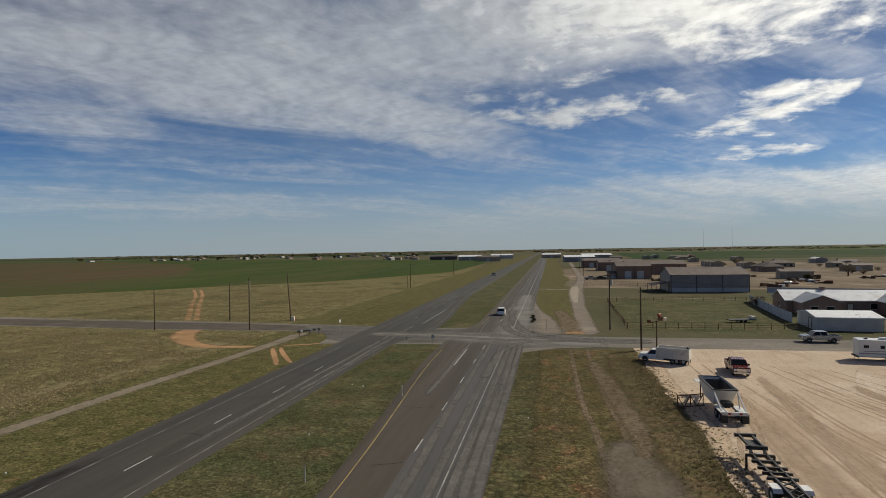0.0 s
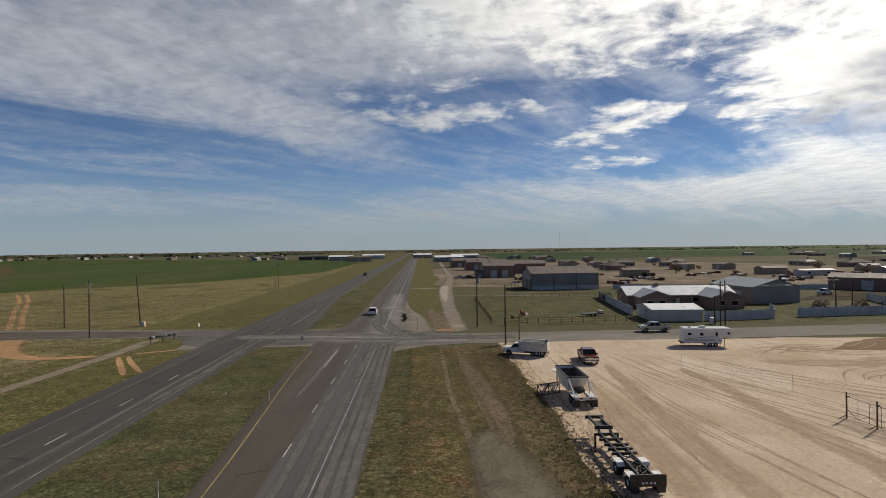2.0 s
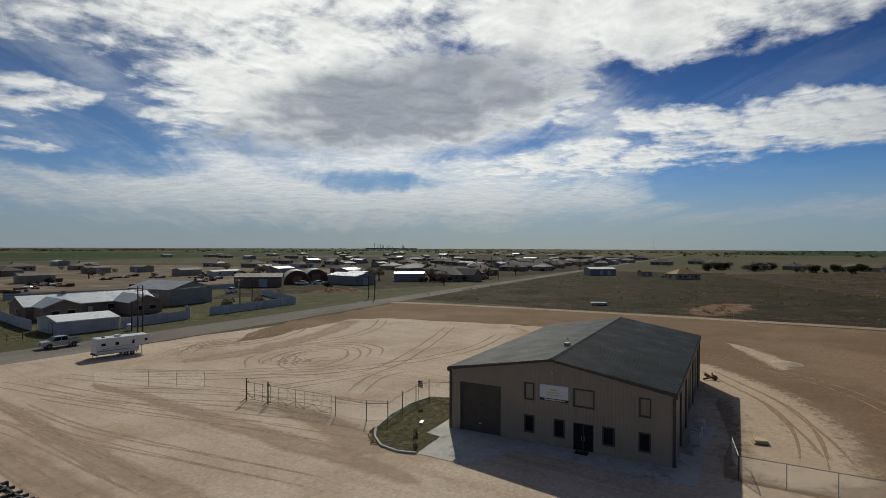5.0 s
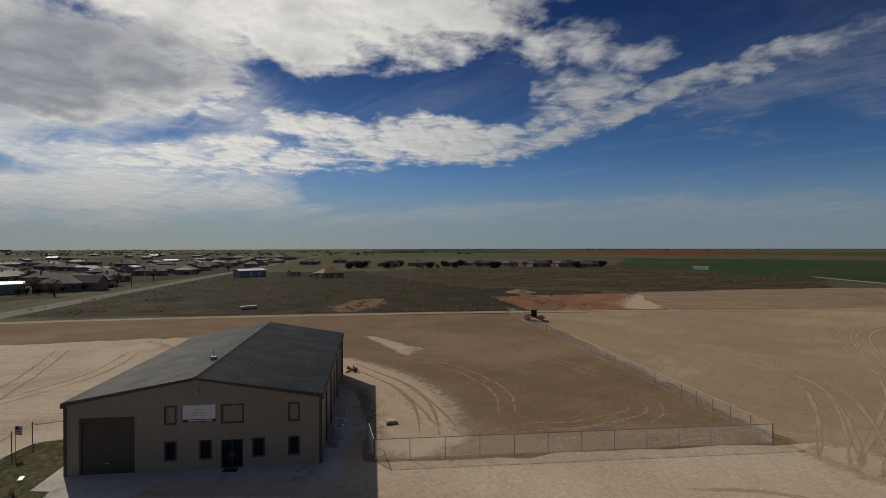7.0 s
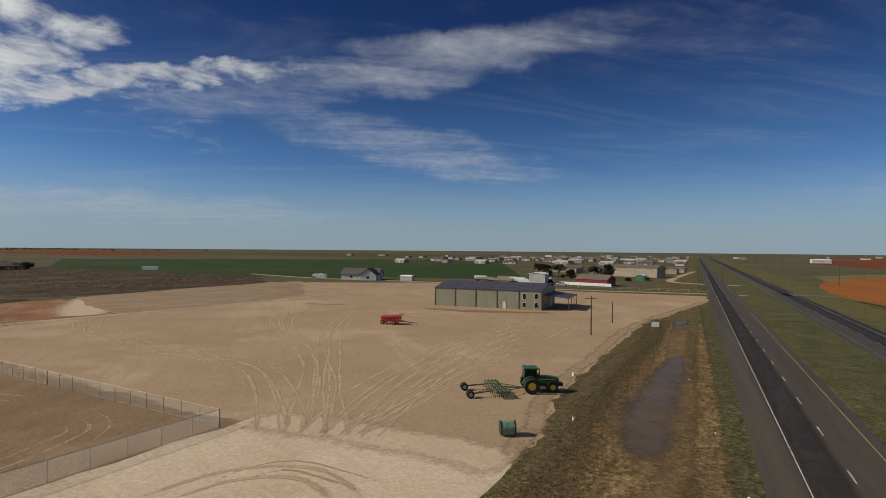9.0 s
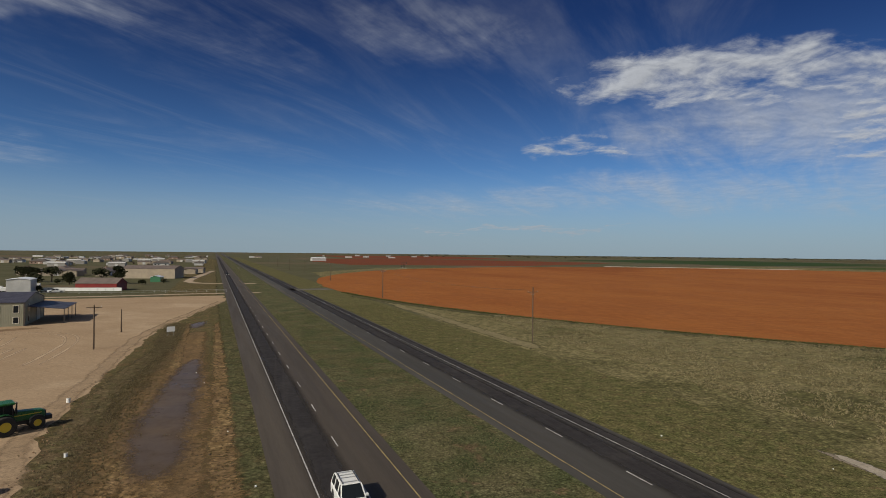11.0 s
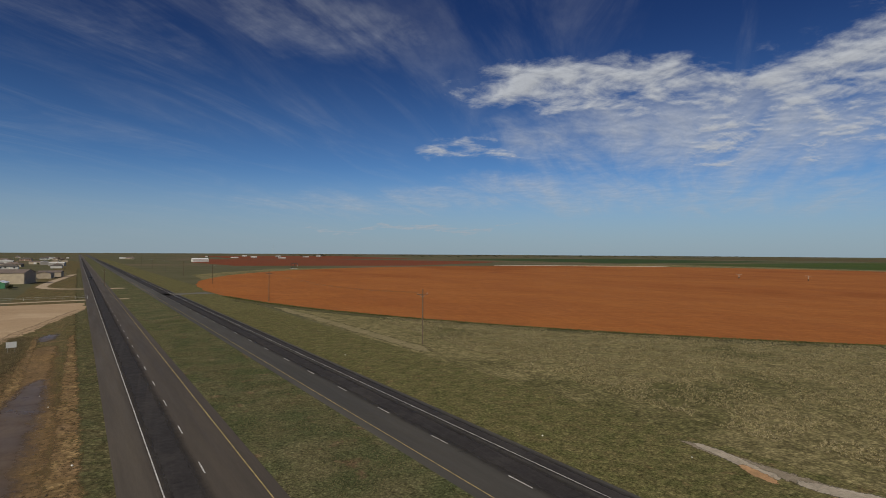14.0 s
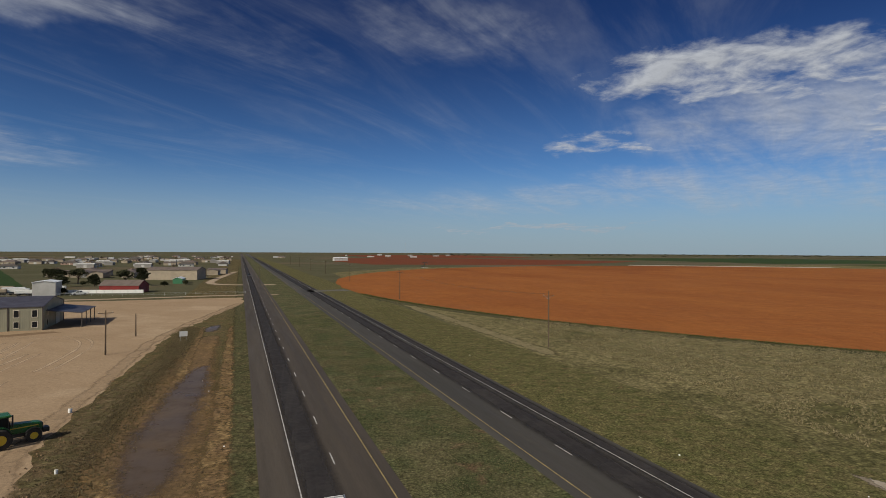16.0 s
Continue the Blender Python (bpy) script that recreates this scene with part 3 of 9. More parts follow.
def kerb_line(y):
    """x of the near carriageway's right edge line at y: a straight run, a slight bend, a straight run."""
    if y >= 15:
        return -7.1 + 0.02 * (y - 36)
    if y >= -20:
        u = 15 - y
        return -7.52 - 0.02 * u + 0.5 * (0.12 / 35) * u * u
    return -6.12 + 0.10 * (-20 - y)


def stations(y0, y1):
    ys, y = [y0], y0
    while y < y1:
        near = abs(y) < 150
        y = min(y1, y + (6 if near else 40 if abs(y) < 600 else 150))
        ys.append(y)
    return ys


def strip(name, left, right, y0, y1, z, mat, parent=None, jag=0.0, step=None):
    """A band along the highway; left and right are offsets from kerb_line, numbers or functions of y. Its UV runs across and along, in metres."""
    bm = B()
    uv = bm.loops.layers.uv.new("UVMap")
    ys = stations(y0, y1) if not step else list(np.arange(y0, y1 + step * 0.5, step))
    pts = []
    for i, y in enumerate(ys):
        k = kerb_line(y)
        l = left(y) if callable(left) else left
        r = right(y) if callable(right) else right
        if jag:
            l += jag * (noise.noise((y * 0.35, 3.1, z * 90)) + 0.6 * noise.noise((y * 1.4, 7.7, z * 90)))
            r += jag * (noise.noise((y * 0.35, 13.1, z * 90)) + 0.6 * noise.noise((y * 1.4, 17.7, z * 90)))
        pts.append((bm.verts.new((k + l, y, z)), bm.verts.new((k + r, y, z)), l, r, y))
    for a, b in zip(pts, pts[1:]):
        f = bm.faces.new((a[0], a[1], b[1], b[0]))
        for lp, c in zip(f.loops, ((a[2], a[4]), (a[3], a[4]), (b[3], b[4]), (b[2], b[4]))):
            lp[uv].uv = c
    return part(name, bm, mat, parent)


def patch(name, outline, z, mat, jag=0.0, every=3.0, label="", category="ground", seed=0.0):
    """A flat piece of ground with an uneven outline."""
    bm = B()
    vs = []
    for a, b in zip(outline, outline[1:] + outline[:1]):
        a, b = Vector(a), Vector(b)
        d = b - a
        k = max(1, min(160, int(d.length / every)))
        side = Vector((-d.y, d.x)).normalized()
        for i in range(k):
            p = a + d * (i / k)
            if jag:
                p = p + side * jag * (noise.noise((p.x / (4 * every), p.y / (4 * every), seed)) + 0.7 * noise.noise((p.x / (1.1 * every), p.y / (1.1 * every), seed + 5)))
            vs.append(bm.verts.new((p.x, p.y, z)))
    f = bm.faces.new(vs)
    f.normal_update()
    if f.normal.z < 0:
        f.normal_flip()
    bmesh.ops.triangulate(bm, faces=[f])
    return tagged(part(name, bm, mat), label, category, kind="structure")


def ring(cx, cy, rx, ry, n=40, a0=0, a1=360):
    return [(cx + rx * math.cos(radians(a0 + (a1 - a0) * i / n)), cy + ry * math.sin(radians(a0 + (a1 - a0) * i / n))) for i in range(n)]


def lane(name, line, width, z, mat, jag=0.2, label="", category="track", every=3.0, seed=0.0):
    """A path along a few points, with a width (or a width at each point)."""
    pts = [Vector(p) for p in line]
    ws = width if isinstance(width, (list, tuple)) else [width] * len(pts)
    fine = []
    for i in range(len(pts) - 1):
        p0, p1, p2, p3 = pts[max(i - 1, 0)], pts[i], pts[i + 1], pts[min(i + 2, len(pts) - 1)]
        for j in range(6):
            t = j / 6
            fine.append((0.5 * (2 * p1 + (p2 - p0) * t + (2 * p0 - 5 * p1 + 4 * p2 - p3) * t * t + (3 * p1 - p0 - 3 * p2 + p3) * t ** 3), ws[i] * (1 - t) + ws[i + 1] * t))
    fine.append((pts[-1], ws[-1]))
    left, right = [], []
    for i, (p, w) in enumerate(fine):
        d = (fine[min(i + 1, len(fine) - 1)][0] - fine[max(i - 1, 0)][0]).normalized()
        s = Vector((-d.y, d.x))
        left.append(tuple(p + s * w / 2))
        right.append(tuple(p - s * w / 2))
    return patch(name, left + right[::-1], z, mat, jag, every, label, category, seed)


def smooth(line, step=2.0):
    """Points of a smooth curve through a few points (x, y, width)."""
    pts = [Vector(p) for p in line]
    run = []
    for i in range(len(pts) - 1):
        p0, p1, p2, p3 = pts[max(i - 1, 0)], pts[i], pts[i + 1], pts[min(i + 2, len(pts) - 1)]
        k = max(2, int((p2 - p1).length / step))
        for j in range(k):
            t = j / k
            run.append(0.5 * (2 * p1 + (p2 - p0) * t + (2 * p0 - 5 * p1 + 4 * p2 - p3) * t * t + (3 * p1 - p0 - 3 * p2 + p3) * t ** 3))
    run.append(pts[-1])
    return run


def band(verts, faces, uvs, run, z, taper=2.0, sway=0.0, seed=0.0):
    """Adds a band along run; its texture's first axis is 0 along the middle and 1 at the sides."""
    total = len(run)
    for i, p in enumerate(run):
        d = run[min(i + 1, total - 1)] - run[max(i - 1, 0)]
        s = Vector((-d.y, d.x)).normalized()
        c = Vector((p.x, p.y)) + s * sway * noise.noise((i * 0.25, seed, 3.0))
        w = p.z / 2
        k = len(verts)
        end = min(i, total - 1 - i) / taper
        verts += [(c.x + s.x * w, c.y + s.y * w, z), (c.x, c.y, z), (c.x - s.x * w, c.y - s.y * w, z)]
        uvs += [(1, i), (max(0.0, 1 - end), i), (1, i)]            # fades out at both ends too
        if i:
            faces += [(k - 3, k - 2, k + 1, k), (k - 2, k - 1, k + 2, k + 1)]


def soft_lane(name, line, width, z, mat, label="", category="track", parent=None, sway=0.0, step=2.0, kind="structure", seed=0.0):
    """A worn band with ragged, fading sides."""
    ws = width if isinstance(width, (list, tuple)) else [width] * len(line)
    verts, faces, uvs = [], [], []
    band(verts, faces, uvs, smooth([(x, y, w * 1.35) for (x, y), w in zip(line, ws)], step), z, 2.0, sway, seed)
    return banded(name, verts, faces, uvs, mat, label, category, parent, kind)


def banded(name, verts, faces, uvs, mat, label, category, parent=None, kind="structure"):
    me = bpy.data.meshes.new(name)
    me.from_pydata(verts, [], faces)
    lay = me.uv_layers.new(name="UVMap")
    for lp in me.loops:
        lay.data[lp.index].uv = uvs[lp.vertex_index]
    me.materials.append(mat)
    ob = new(name, me)
    if parent:
        ob.parent = parent
        return ob
    return tagged(ob, label, category, kind=kind)


def road_line(off, y0, y1, step=25.0):
    k = max(2, int(abs(y1 - y0) / step))
    return [(kerb_line(y0 + (y1 - y0) * i / k) + off, y0 + (y1 - y0) * i / k) for i in range(k + 1)]


# ---------- ground ----------
def make_plain():
    bm = B()
    bmesh.ops.create_circle(bm, cap_ends=True, segments=96, radius=4900)
    return tagged(part("ground", bm, PLAIN), "flat open farm country of dry grass", "ground", kind="structure")


make_plain()
# far fields, in long bands
for level, (nm, x0, y0, x1, y1, mat, text) in enumerate((
        ("far_field", -4400, 1500, -300, 2300, CROP_DARK, "distant green field"), ("far_field", -4000, 2600, 600, 4000, FALLOW, "distant brown field"),
        ("far_field", 120, 700, 1500, 1500, CROP_DARK, "distant green field"), ("far_field", 700, 1650, 4000, 2700, CROP, "distant green field"),
        ("far_field", 900, 350, 2000, 640, FALLOW, "distant brown field"), ("far_field", 1500, -500, 4200, 90, CROP_DARK, "distant dark green field"),
        ("far_field", 1100, -1100, 2100, -520, FIELD_DARK, "distant red field"), ("far_field", 560, -1500, 1500, -830, FALLOW, "distant brown field"),
        ("far_field", -1700, -700, -800, 160, CROP, "distant green field"), ("far_field", -2900, -1600, -1750, -100, FALLOW, "distant brown field"),
        ("far_field", -1500, -1500, -760, -760, CROP_DARK, "distant dark green field"), ("far_field", -4300, 0, -1750, 1300, FIELD_DARK, "distant red field"),
        ("far_field", -760, -2400, -160, -1450, FIELD_DARK, "distant red field"))):
    patch(nm, [(x0, y0), (x1, y0 + 30), (x1 - 40, y1), (x0 + 60, y1 - 20)], 0.0008 + 0.0008 * level, mat, 12, 60, text, "field")

# west side
patch("dry_grass_field", [(-44, -42), (-44, -100), (-42, -150), (-40, -190), (-35, -330), (-30, -480), (-120, -620), (-800, -700), (-800, 160), (-222, 191), (-183, 225), (-158, 254),
      (-121, 282), (-90, 337), (-64, 396), (-58, 620), (-48, 300), (-48, 229), (-48, 150), (-48, 60), (-45, 20)], 0.012, GRASS_DRY, 2.0, 5, "field of pale dry grass in tufts", "grass field")
patch("crop_field", [(-222, 191), (-183, 225), (-158, 254), (-121, 282), (-90, 337), (-64, 396), (-61, 634), (-98, 838), (-236, 880), (-560, 1123), (-1145, 1409), (-1500, 1250), (-700, 300)],
      0.020, CROP, 0.8, 6, "green crop field with a straight edge", "field")
patch("fallow_field", [(-222, 192), (-196, 214), (-250, 330), (-360, 520), (-520, 740), (-900, 1050), (-1400, 1130), (-690, 310)], 0.026, FALLOW, 9, 16, "brown ploughed part of the crop field", "field")
patch("red_field", ring(-384, -317, 360, 352, 90), 0.024, FIELD_RED, 1.2, 5, "round ploughed field of orange-red soil", "field")
patch("dark_red_field", [(-60, -1000), (-101, -760), (-340, -713), (-504, -828), (-672, -965), (-420, -1350), (-121, -1385)], 0.018, FIELD_DARK, 3, 15, "dark red ploughed field", "field")
patch("pale_track", [(-460, -690), (-660, -560), (-700, -565), (-480, -712)], 0.030, GRAVEL_WHITE, 3, 12, "pale bare strip beside the red field", "track")
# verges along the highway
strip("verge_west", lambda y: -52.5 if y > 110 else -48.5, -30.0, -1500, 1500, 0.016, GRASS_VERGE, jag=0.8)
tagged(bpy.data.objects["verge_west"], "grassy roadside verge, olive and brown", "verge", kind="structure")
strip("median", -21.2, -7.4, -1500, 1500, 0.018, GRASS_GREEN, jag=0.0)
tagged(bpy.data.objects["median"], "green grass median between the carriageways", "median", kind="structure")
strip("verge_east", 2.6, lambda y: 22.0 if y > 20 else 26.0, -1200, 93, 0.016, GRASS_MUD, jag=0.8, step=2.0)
tagged(bpy.data.objects["verge_east"], "muddy roadside verge of worn grass", "verge", kind="structure")
soft_lane("verge_green", road_line(4.0, -700, 93), 4.4, 0.020, GRASS_SOFT, "strip of greener grass beside the road", "verge", sway=0.5, step=3.0)
for y0, y1, x, w, z in ((-330, -95, -51.5, 4, 0.0172), (20, 100, -54, 6, 0.0174)):
    soft_lane("verge_edge", [(x + kerb_line(y0 + (y1 - y0) * i / 6), y0 + (y1 - y0) * i / 6) for i in range(7)], w, z, DRY_SOFT, "dry grass thinning out into the verge", "verge", sway=1.5, step=3.0, seed=x)
strip("verge_north", 2.6, 17.0, 108, 1500, 0.016, GRASS_VERGE, jag=0.8)
tagged(bpy.data.objects["verge_north"], "grassy roadside verge north of the crossing", "verge", kind="structure")

# yards of bare earth
patch("yard_pale", [(15.4, 95), (14.8, 68), (14.4, 53), (13.7, 39), (14, 8), (46, 6), (80, 4), (112, 45), (114, 72), (109, 88), (60, 93)], 0.028, DIRT_PALE, 1.1, 2.5,
      "pale packed caliche yard with wheel tracks", "yard")
patch("yard_front", [(14, 10), (46, 8), (46, -40), (17.6, -42), (17, -20)], 0.0272, DIRT_MID, 1.1, 2.5, "tan and pale packed dirt before the workshop", "yard")
patch("workshop_yard", [(44, 9), (84, 9), (84, -7), (44, -7)], 0.020, DIRT_PALE, 0.5, 3, "pale bare ground beside the workshop", "yard")
patch("yard_brown", [(108, 88), (114, 73), (115, 44), (96, 30), (80, 4), (46, 2), (42, 2), (42, -42), (143, -42), (147, 40), (140, 96)], 0.022, DIRT_BROWN, 1.2, 4, "brown graded earth behind the workshop", "yard")
patch("yard_brown", [(65, 80.5), (72, 80), (84, 82), (100, 83), (106.5, 78), (109, 62), (113, 46), (117, 40), (146, 40), (140, 97), (112, 94), (90, 92.5), (74, 87)], 0.0288, DIRT_BROWN, 1.2, 1.6, "brown graded earth along the crossing road", "yard")
patch("yard_tan", [(17.6, -41), (18.2, -50), (21.5, -64), (22.8, -86), (25, -138), (16.5, -213), (19, -238), (75, -231), (152, -242), (218, -196), (206, -127), (190, -95), (146, -78), (144, -37), (46, -37)],
      0.026, DIRT_TAN, 1.1, 1.4, "wide tan graded dirt lot with tyre tracks", "yard")
# ragged edges of the lots
for edge, w, z in (([(18.6, -43), (19.4, -50), (22.7, -64), (24.0, -86), (26.2, -138), (17.7, -213)], 2.2, 0.0274), ([(16.2, 93), (15.6, 68), (15.2, 53), (14.5, 39), (14.8, 10)], 1.8, 0.0293), ([(46, -39), (36, -41), (27, -42), (17.6, -42)], 6.0, 0.0297), ([(80, 4), (96, 26), (112, 45)], 7.0, 0.0301)):
    soft_lane("yard_edge", edge, w, z, TAN_SOFT if w == 2.2 else PALE_SOFT, "crumbling edge of the graded lot", "yard", sway=0.8, step=1.5, seed=w)
# east country
patch("scrub_field", [(149, 104), (400, 108), (420, 20), (330, -10), (240, -40), (212, -86), (151, -70)], 0.014, SCRUB, 3, 10, "rough olive scrub field", "field")
patch("brush_field", [(212, -92), (205, -130), (218, -190), (283, -246), (320, -220), (396, -250), (523, -232), (480, -60), (400, 20), (250, -30), (238, -58)], 0.018, BRUSH, 4, 10, "dark brown brush land", "field")
patch("green_field", [(523, -226), (320, -218), (286, -247), (220, -235), (206, -270), (120, -300), (258, -578), (330, -740), (543, -730), (748, -462), (822, -373)], 0.020, CROP_DARK, 1.5, 10, "dark green field beyond the lots", "field")
soft_lane("bare_mound", [(152, 12), (164, 11), (178, 8), (192, 4)], [8, 14, 16, 6], 0.024, SOIL_RED, "patch of bare red soil", "ground")
patch("bare_soil", [(147.5, -40), (172, -38), (194, -36), (199, -60), (203, -92), (176, -86), (146.5, -79)], 0.0268, DIRT_RED, 1.6, 3, "bare reddish graded soil behind the lot", "ground", 4.0)
soft_lane("bare_mound", [(150, -44), (168, -52), (190, -50), (212, -54)], [5, 9, 8, 4], 0.0292, SOIL_RED, "brown drag marks over the red soil", "ground")
patch("graded_field", [(146, -80), (176, -87), (205, -97), (214, -150), (215, -213), (180, -180), (145, -146)], 0.0276, PALE_FIELD, 1.6, 3, "pale brown graded field beyond the lot", "ground", 7.0)
soft_lane("bare_mound", [(150, -72), (170, -84), (200, -100)], [10, 16, 10], 0.0272, PALE_SOFT, "pale graded soil beside the lot", "ground")
soft_lane("back_track", [(132, 108), (140, 90), (145.5, 40), (148, -36), (143, -110), (144, -150), (150, -200), (160, -240)], 4.5, 0.034, SAND_ROAD, "pale sandy track along the lot's back", "track")
patch("paddock", [(15.7, 186), (20.4, 172), (17.6, 112), (60, 111), (87, 110), (118, 112), (140, 114), (200, 117), (206, 126), (110, 150), (60, 190)], 0.014, GRASS_GREEN, 1.0, 4, "worn green paddock", "grass")
patch("dirt_lots", [(14, 228), (48, 224), (160, 205), (240, 190), (330, 260), (300, 460), (160, 620), (60, 520), (18, 420)], 0.0192, LOTS, 4, 10, "bare tan lots between the sheds", "yard")
patch("town_ground", [(110, 152), (206, 128), (420, 118), (1000, 140), (1200, 500), (500, 620), (300, 300)], 0.012, SCRUB, 6, 20, "rough ground between the houses", "ground")

# crossing roads
patch("crossing_road", [(-40, 94), (-28, 95), (-23, 95), (-15, 95), (-6, 92), (-3.5, 88), (2.7, 92.6), (9.8, 94.2), (27, 94), (58, 93.5), (90, 94), (136, 97.5), (250, 104), (700, 124), (2600, 205), (4500, 285),
      (4500, 290), (700, 131), (268, 111.5), (170, 108), (107, 106), (60, 104.5), (30, 105), (4.6, 105), (-2.3, 110), (-4, 118), (-12, 116), (-22, 114), (-28, 113), (-38, 117), (-50, 118.5), (-72, 121), (-150, 129), (-420, 165),
      (-420, 152), (-128, 112), (-85, 109), (-65, 108.5), (-47, 108), (-41, 104)], 0.036, GRAVEL, 0.25, 3, "grey gravelled crossing road", "road")
patch("crossing_mouth", [(-42, 107), (-47, 109), (-90, 109.5), (-150, 115), (-300, 138), (-300, 149), (-150, 125), (-72, 119), (-44, 115)], 0.040, SIDE_ROAD, 0.2, 3, "dark side road going west", "road")
soft_lane("frontage_track", [(-50.2, -40), (-50.6, -30), (-52, -14), (-53, 15), (-51.3, 45), (-50.5, 62), (-49.2, 80), (-48.6, 92), (-48.5, 107)], [0.8, 2.0, 2.2, 2.2, 2.4, 2.4, 2.6, 3.0, 4.0], 0.030, TRACK, "pale sandy track along the highway", "track")
LOOP = [(-50, 90.5), (-55, 89.4), (-60.5, 89.9), (-66.3, 93.6), (-72, 100.2), (-75.6, 107.5), (-74.5, 111), (-69, 109.8)]
soft_lane("dirt_loop", LOOP, [2.4, 2.2, 3.0, 4.0, 5.2, 5.0, 3.0, 1.6], 0.032, SOIL_ORANGE, "orange dirt loop off the track", "track", step=1.0)
soft_lane("dirt_rut", [(-47.4, 90.5), (-42.5, 82), (-38.5, 75)], 1.0, 0.034, SOIL_ORANGE, "orange wheel rut", "track")
soft_lane("dirt_rut", [(-46.2, 91), (-41.0, 82.5), (-36.6, 76.5)], 0.9, 0.034, SOIL_ORANGE, "orange wheel rut", "track")
soft_lane("dirt_rut", [(-47, 91), (-41, 93.5), (-36, 97)], 1.1, 0.034, SOIL_ORANGE, "orange wheel rut", "track")
for ruts, z in (([(-87.3, 123), (-99, 141), (-113.4, 162.5), (-135, 196), (-158, 228)], 0.0322), ([(-84.6, 123), (-96.6, 141), (-110.7, 162.5), (-132, 196), (-154.5, 228)], 0.0326)):
    soft_lane("dirt_rut", ruts, 1.5, z, SOIL_ORANGE, "orange wheel rut through dry grass", "track", step=1.5)
soft_lane("gravel_drive", [(9.0, 107), (9.8, 125), (10.5, 145), (11.2, 165), (12, 180), (15, 225), (22, 300), (26, 400), (34, 620)], [5, 4.4, 4, 4, 5, 5, 4, 4, 4], 0.030, DRIVE, "gravel drive along the sheds", "track")
soft_lane("white_caliche", [(10.8, 168), (11.6, 186), (12.6, 204), (13.8, 220), (15.4, 240)], [1.8, 3.4, 4.4, 5.0, 3.6], 0.036, WHITE_SOFT, "bright white caliche patch on the drive", "track")
soft_lane("side_drive", [(-3.5, 226), (4, 224), (13, 222)], 4, 0.034, DRIVE, "short gravel drive to the highway", "track")
soft_lane("side_drive", [(14, 190), (30, 186), (50, 182), (62, 178)], 1.6, 0.034, DRIVE, "narrow pale track by the fence", "track")
soft_lane("gravel_apron", [(0.5, 105), (1.0, 116), (0.5, 130), (-1.0, 150), (-1.8, 175)], [9, 6.5, 5.5, 2.5, 1.2], 0.0333, DRIVE, "gravel spread beside the junction", "track")
soft_lane("bare_soil", [(5.6, 107), (6.2, 118), (6.0, 132), (5.0, 150)], [4, 5.5, 5, 3], 0.0322, SCUFF, "bare brown soil by the drive", "ground")
soft_lane("bare_soil", [(4.5, 108.5), (7.0, 110), (9, 109)], [2.5, 3.5, 2], 0.0341, SOIL_ORANGE, "bare orange soil by the drive", "ground", step=1.0)
soft_lane("lot_road", [(4.5, -252.5), (30, -249), (83, -239), (150, -247), (225, -238), (300, -250)], 5, 0.034, SAND_ROAD, "pale sandy road behind the lot", "track")
soft_lane("far_lot_road", [(9, -324), (23, -321.5), (44, -335), (50, -380), (52, -520)], [9, 8, 6, 5, 5], 0.034, SAND_ROAD, "pale drive to the far sheds", "track")
lane("median_crossing", [(-7, -268), (-16, -270), (-26, -272)], [14, 8, 14], 0.046, CROSS_GREY, 0.3, "paved crossing through the median", "road")
# mud and standing water in the ditches
soft_lane("ditch_mud", [(6.9, 50), (6.9, 44), (7.2, 38), (7.6, 31), (7.8, 22)], [2.5, 4.5, 5.5, 6.5, 6.5], 0.026, GREY_MUD, "grey dried mud in the ditch", "mud")
soft_lane("ditch_mud", [(8.0, -22), (9.0, -40), (10.3, -58), (12, -80), (14.4, -105), (16, -135)], [9, 11, 11, 10, 7, 3.5], 0.024, MUD_SOFT, "brown wet mud in the ditch", "mud")
soft_lane("ditch_water", [(8.6, -48), (9.0, -51.6), (10.0, -57.5), (10.8, -66.6), (11.2, -76), (11.8, -88), (12.2, -101)], [2.0, 3.8, 5.2, 5.4, 4.8, 3.8, 1.4], 0.0312, WATER_SOFT, "shallow muddy water in the ditch", "puddle")
soft_lane("ditch_water", [(17.6, -140), (17.6, -146), (17.4, -153)], [2, 3, 2], 0.030, WATER_SOFT, "small muddy puddle in the ditch", "puddle")

# ---------- carriageways ----------


def ease(a, b, y):
    u = min(1, max(0, (y - a) / (b - a)))
    return u * u * (3 - 2 * u)


def near_left(y):
    return -8.2 - 3.2 * ease(28, 90, y) * (1 - ease(96, 130, y))


def far_right(y):
    return -20.3 + 4.2 * ease(185, 122, y) * (1 - ease(113, 92, y)) if y > 92 else -20.3


road_near = tagged(strip("road", near_left, 3.1, -3000, 3000, 0.042, ASPHALT_BROWN), "asphalt carriageway with worn lanes", "road", kind="structure")
road_far = tagged(strip("road", lambda y: -30.9 - 0.4 * ease(20, -20, y), far_right, -3000, 3000, 0.042, ASPHALT), "asphalt carriageway with worn lanes", "road", kind="structure")
strip("driving_lane", -3.6, 3.0, 12, 3000, 0.044, ASPHALT_GREY, road_near, jag=0.15)
soft_lane("driving_lane", road_line(-1.6, -1500, 8), 3.0, 0.046, ASPHALT_DARK, parent=road_near, step=6)
soft_lane("driving_lane", road_line(-26.9, -1500, 15), 3.0, 0.046, ASPHALT_DARK, parent=road_far, step=6)
soft_lane("shoulder", road_line(-29.8, -1500, 40), 1.8, 0.0455, ASPHALT_DARK, parent=road_far, step=6)
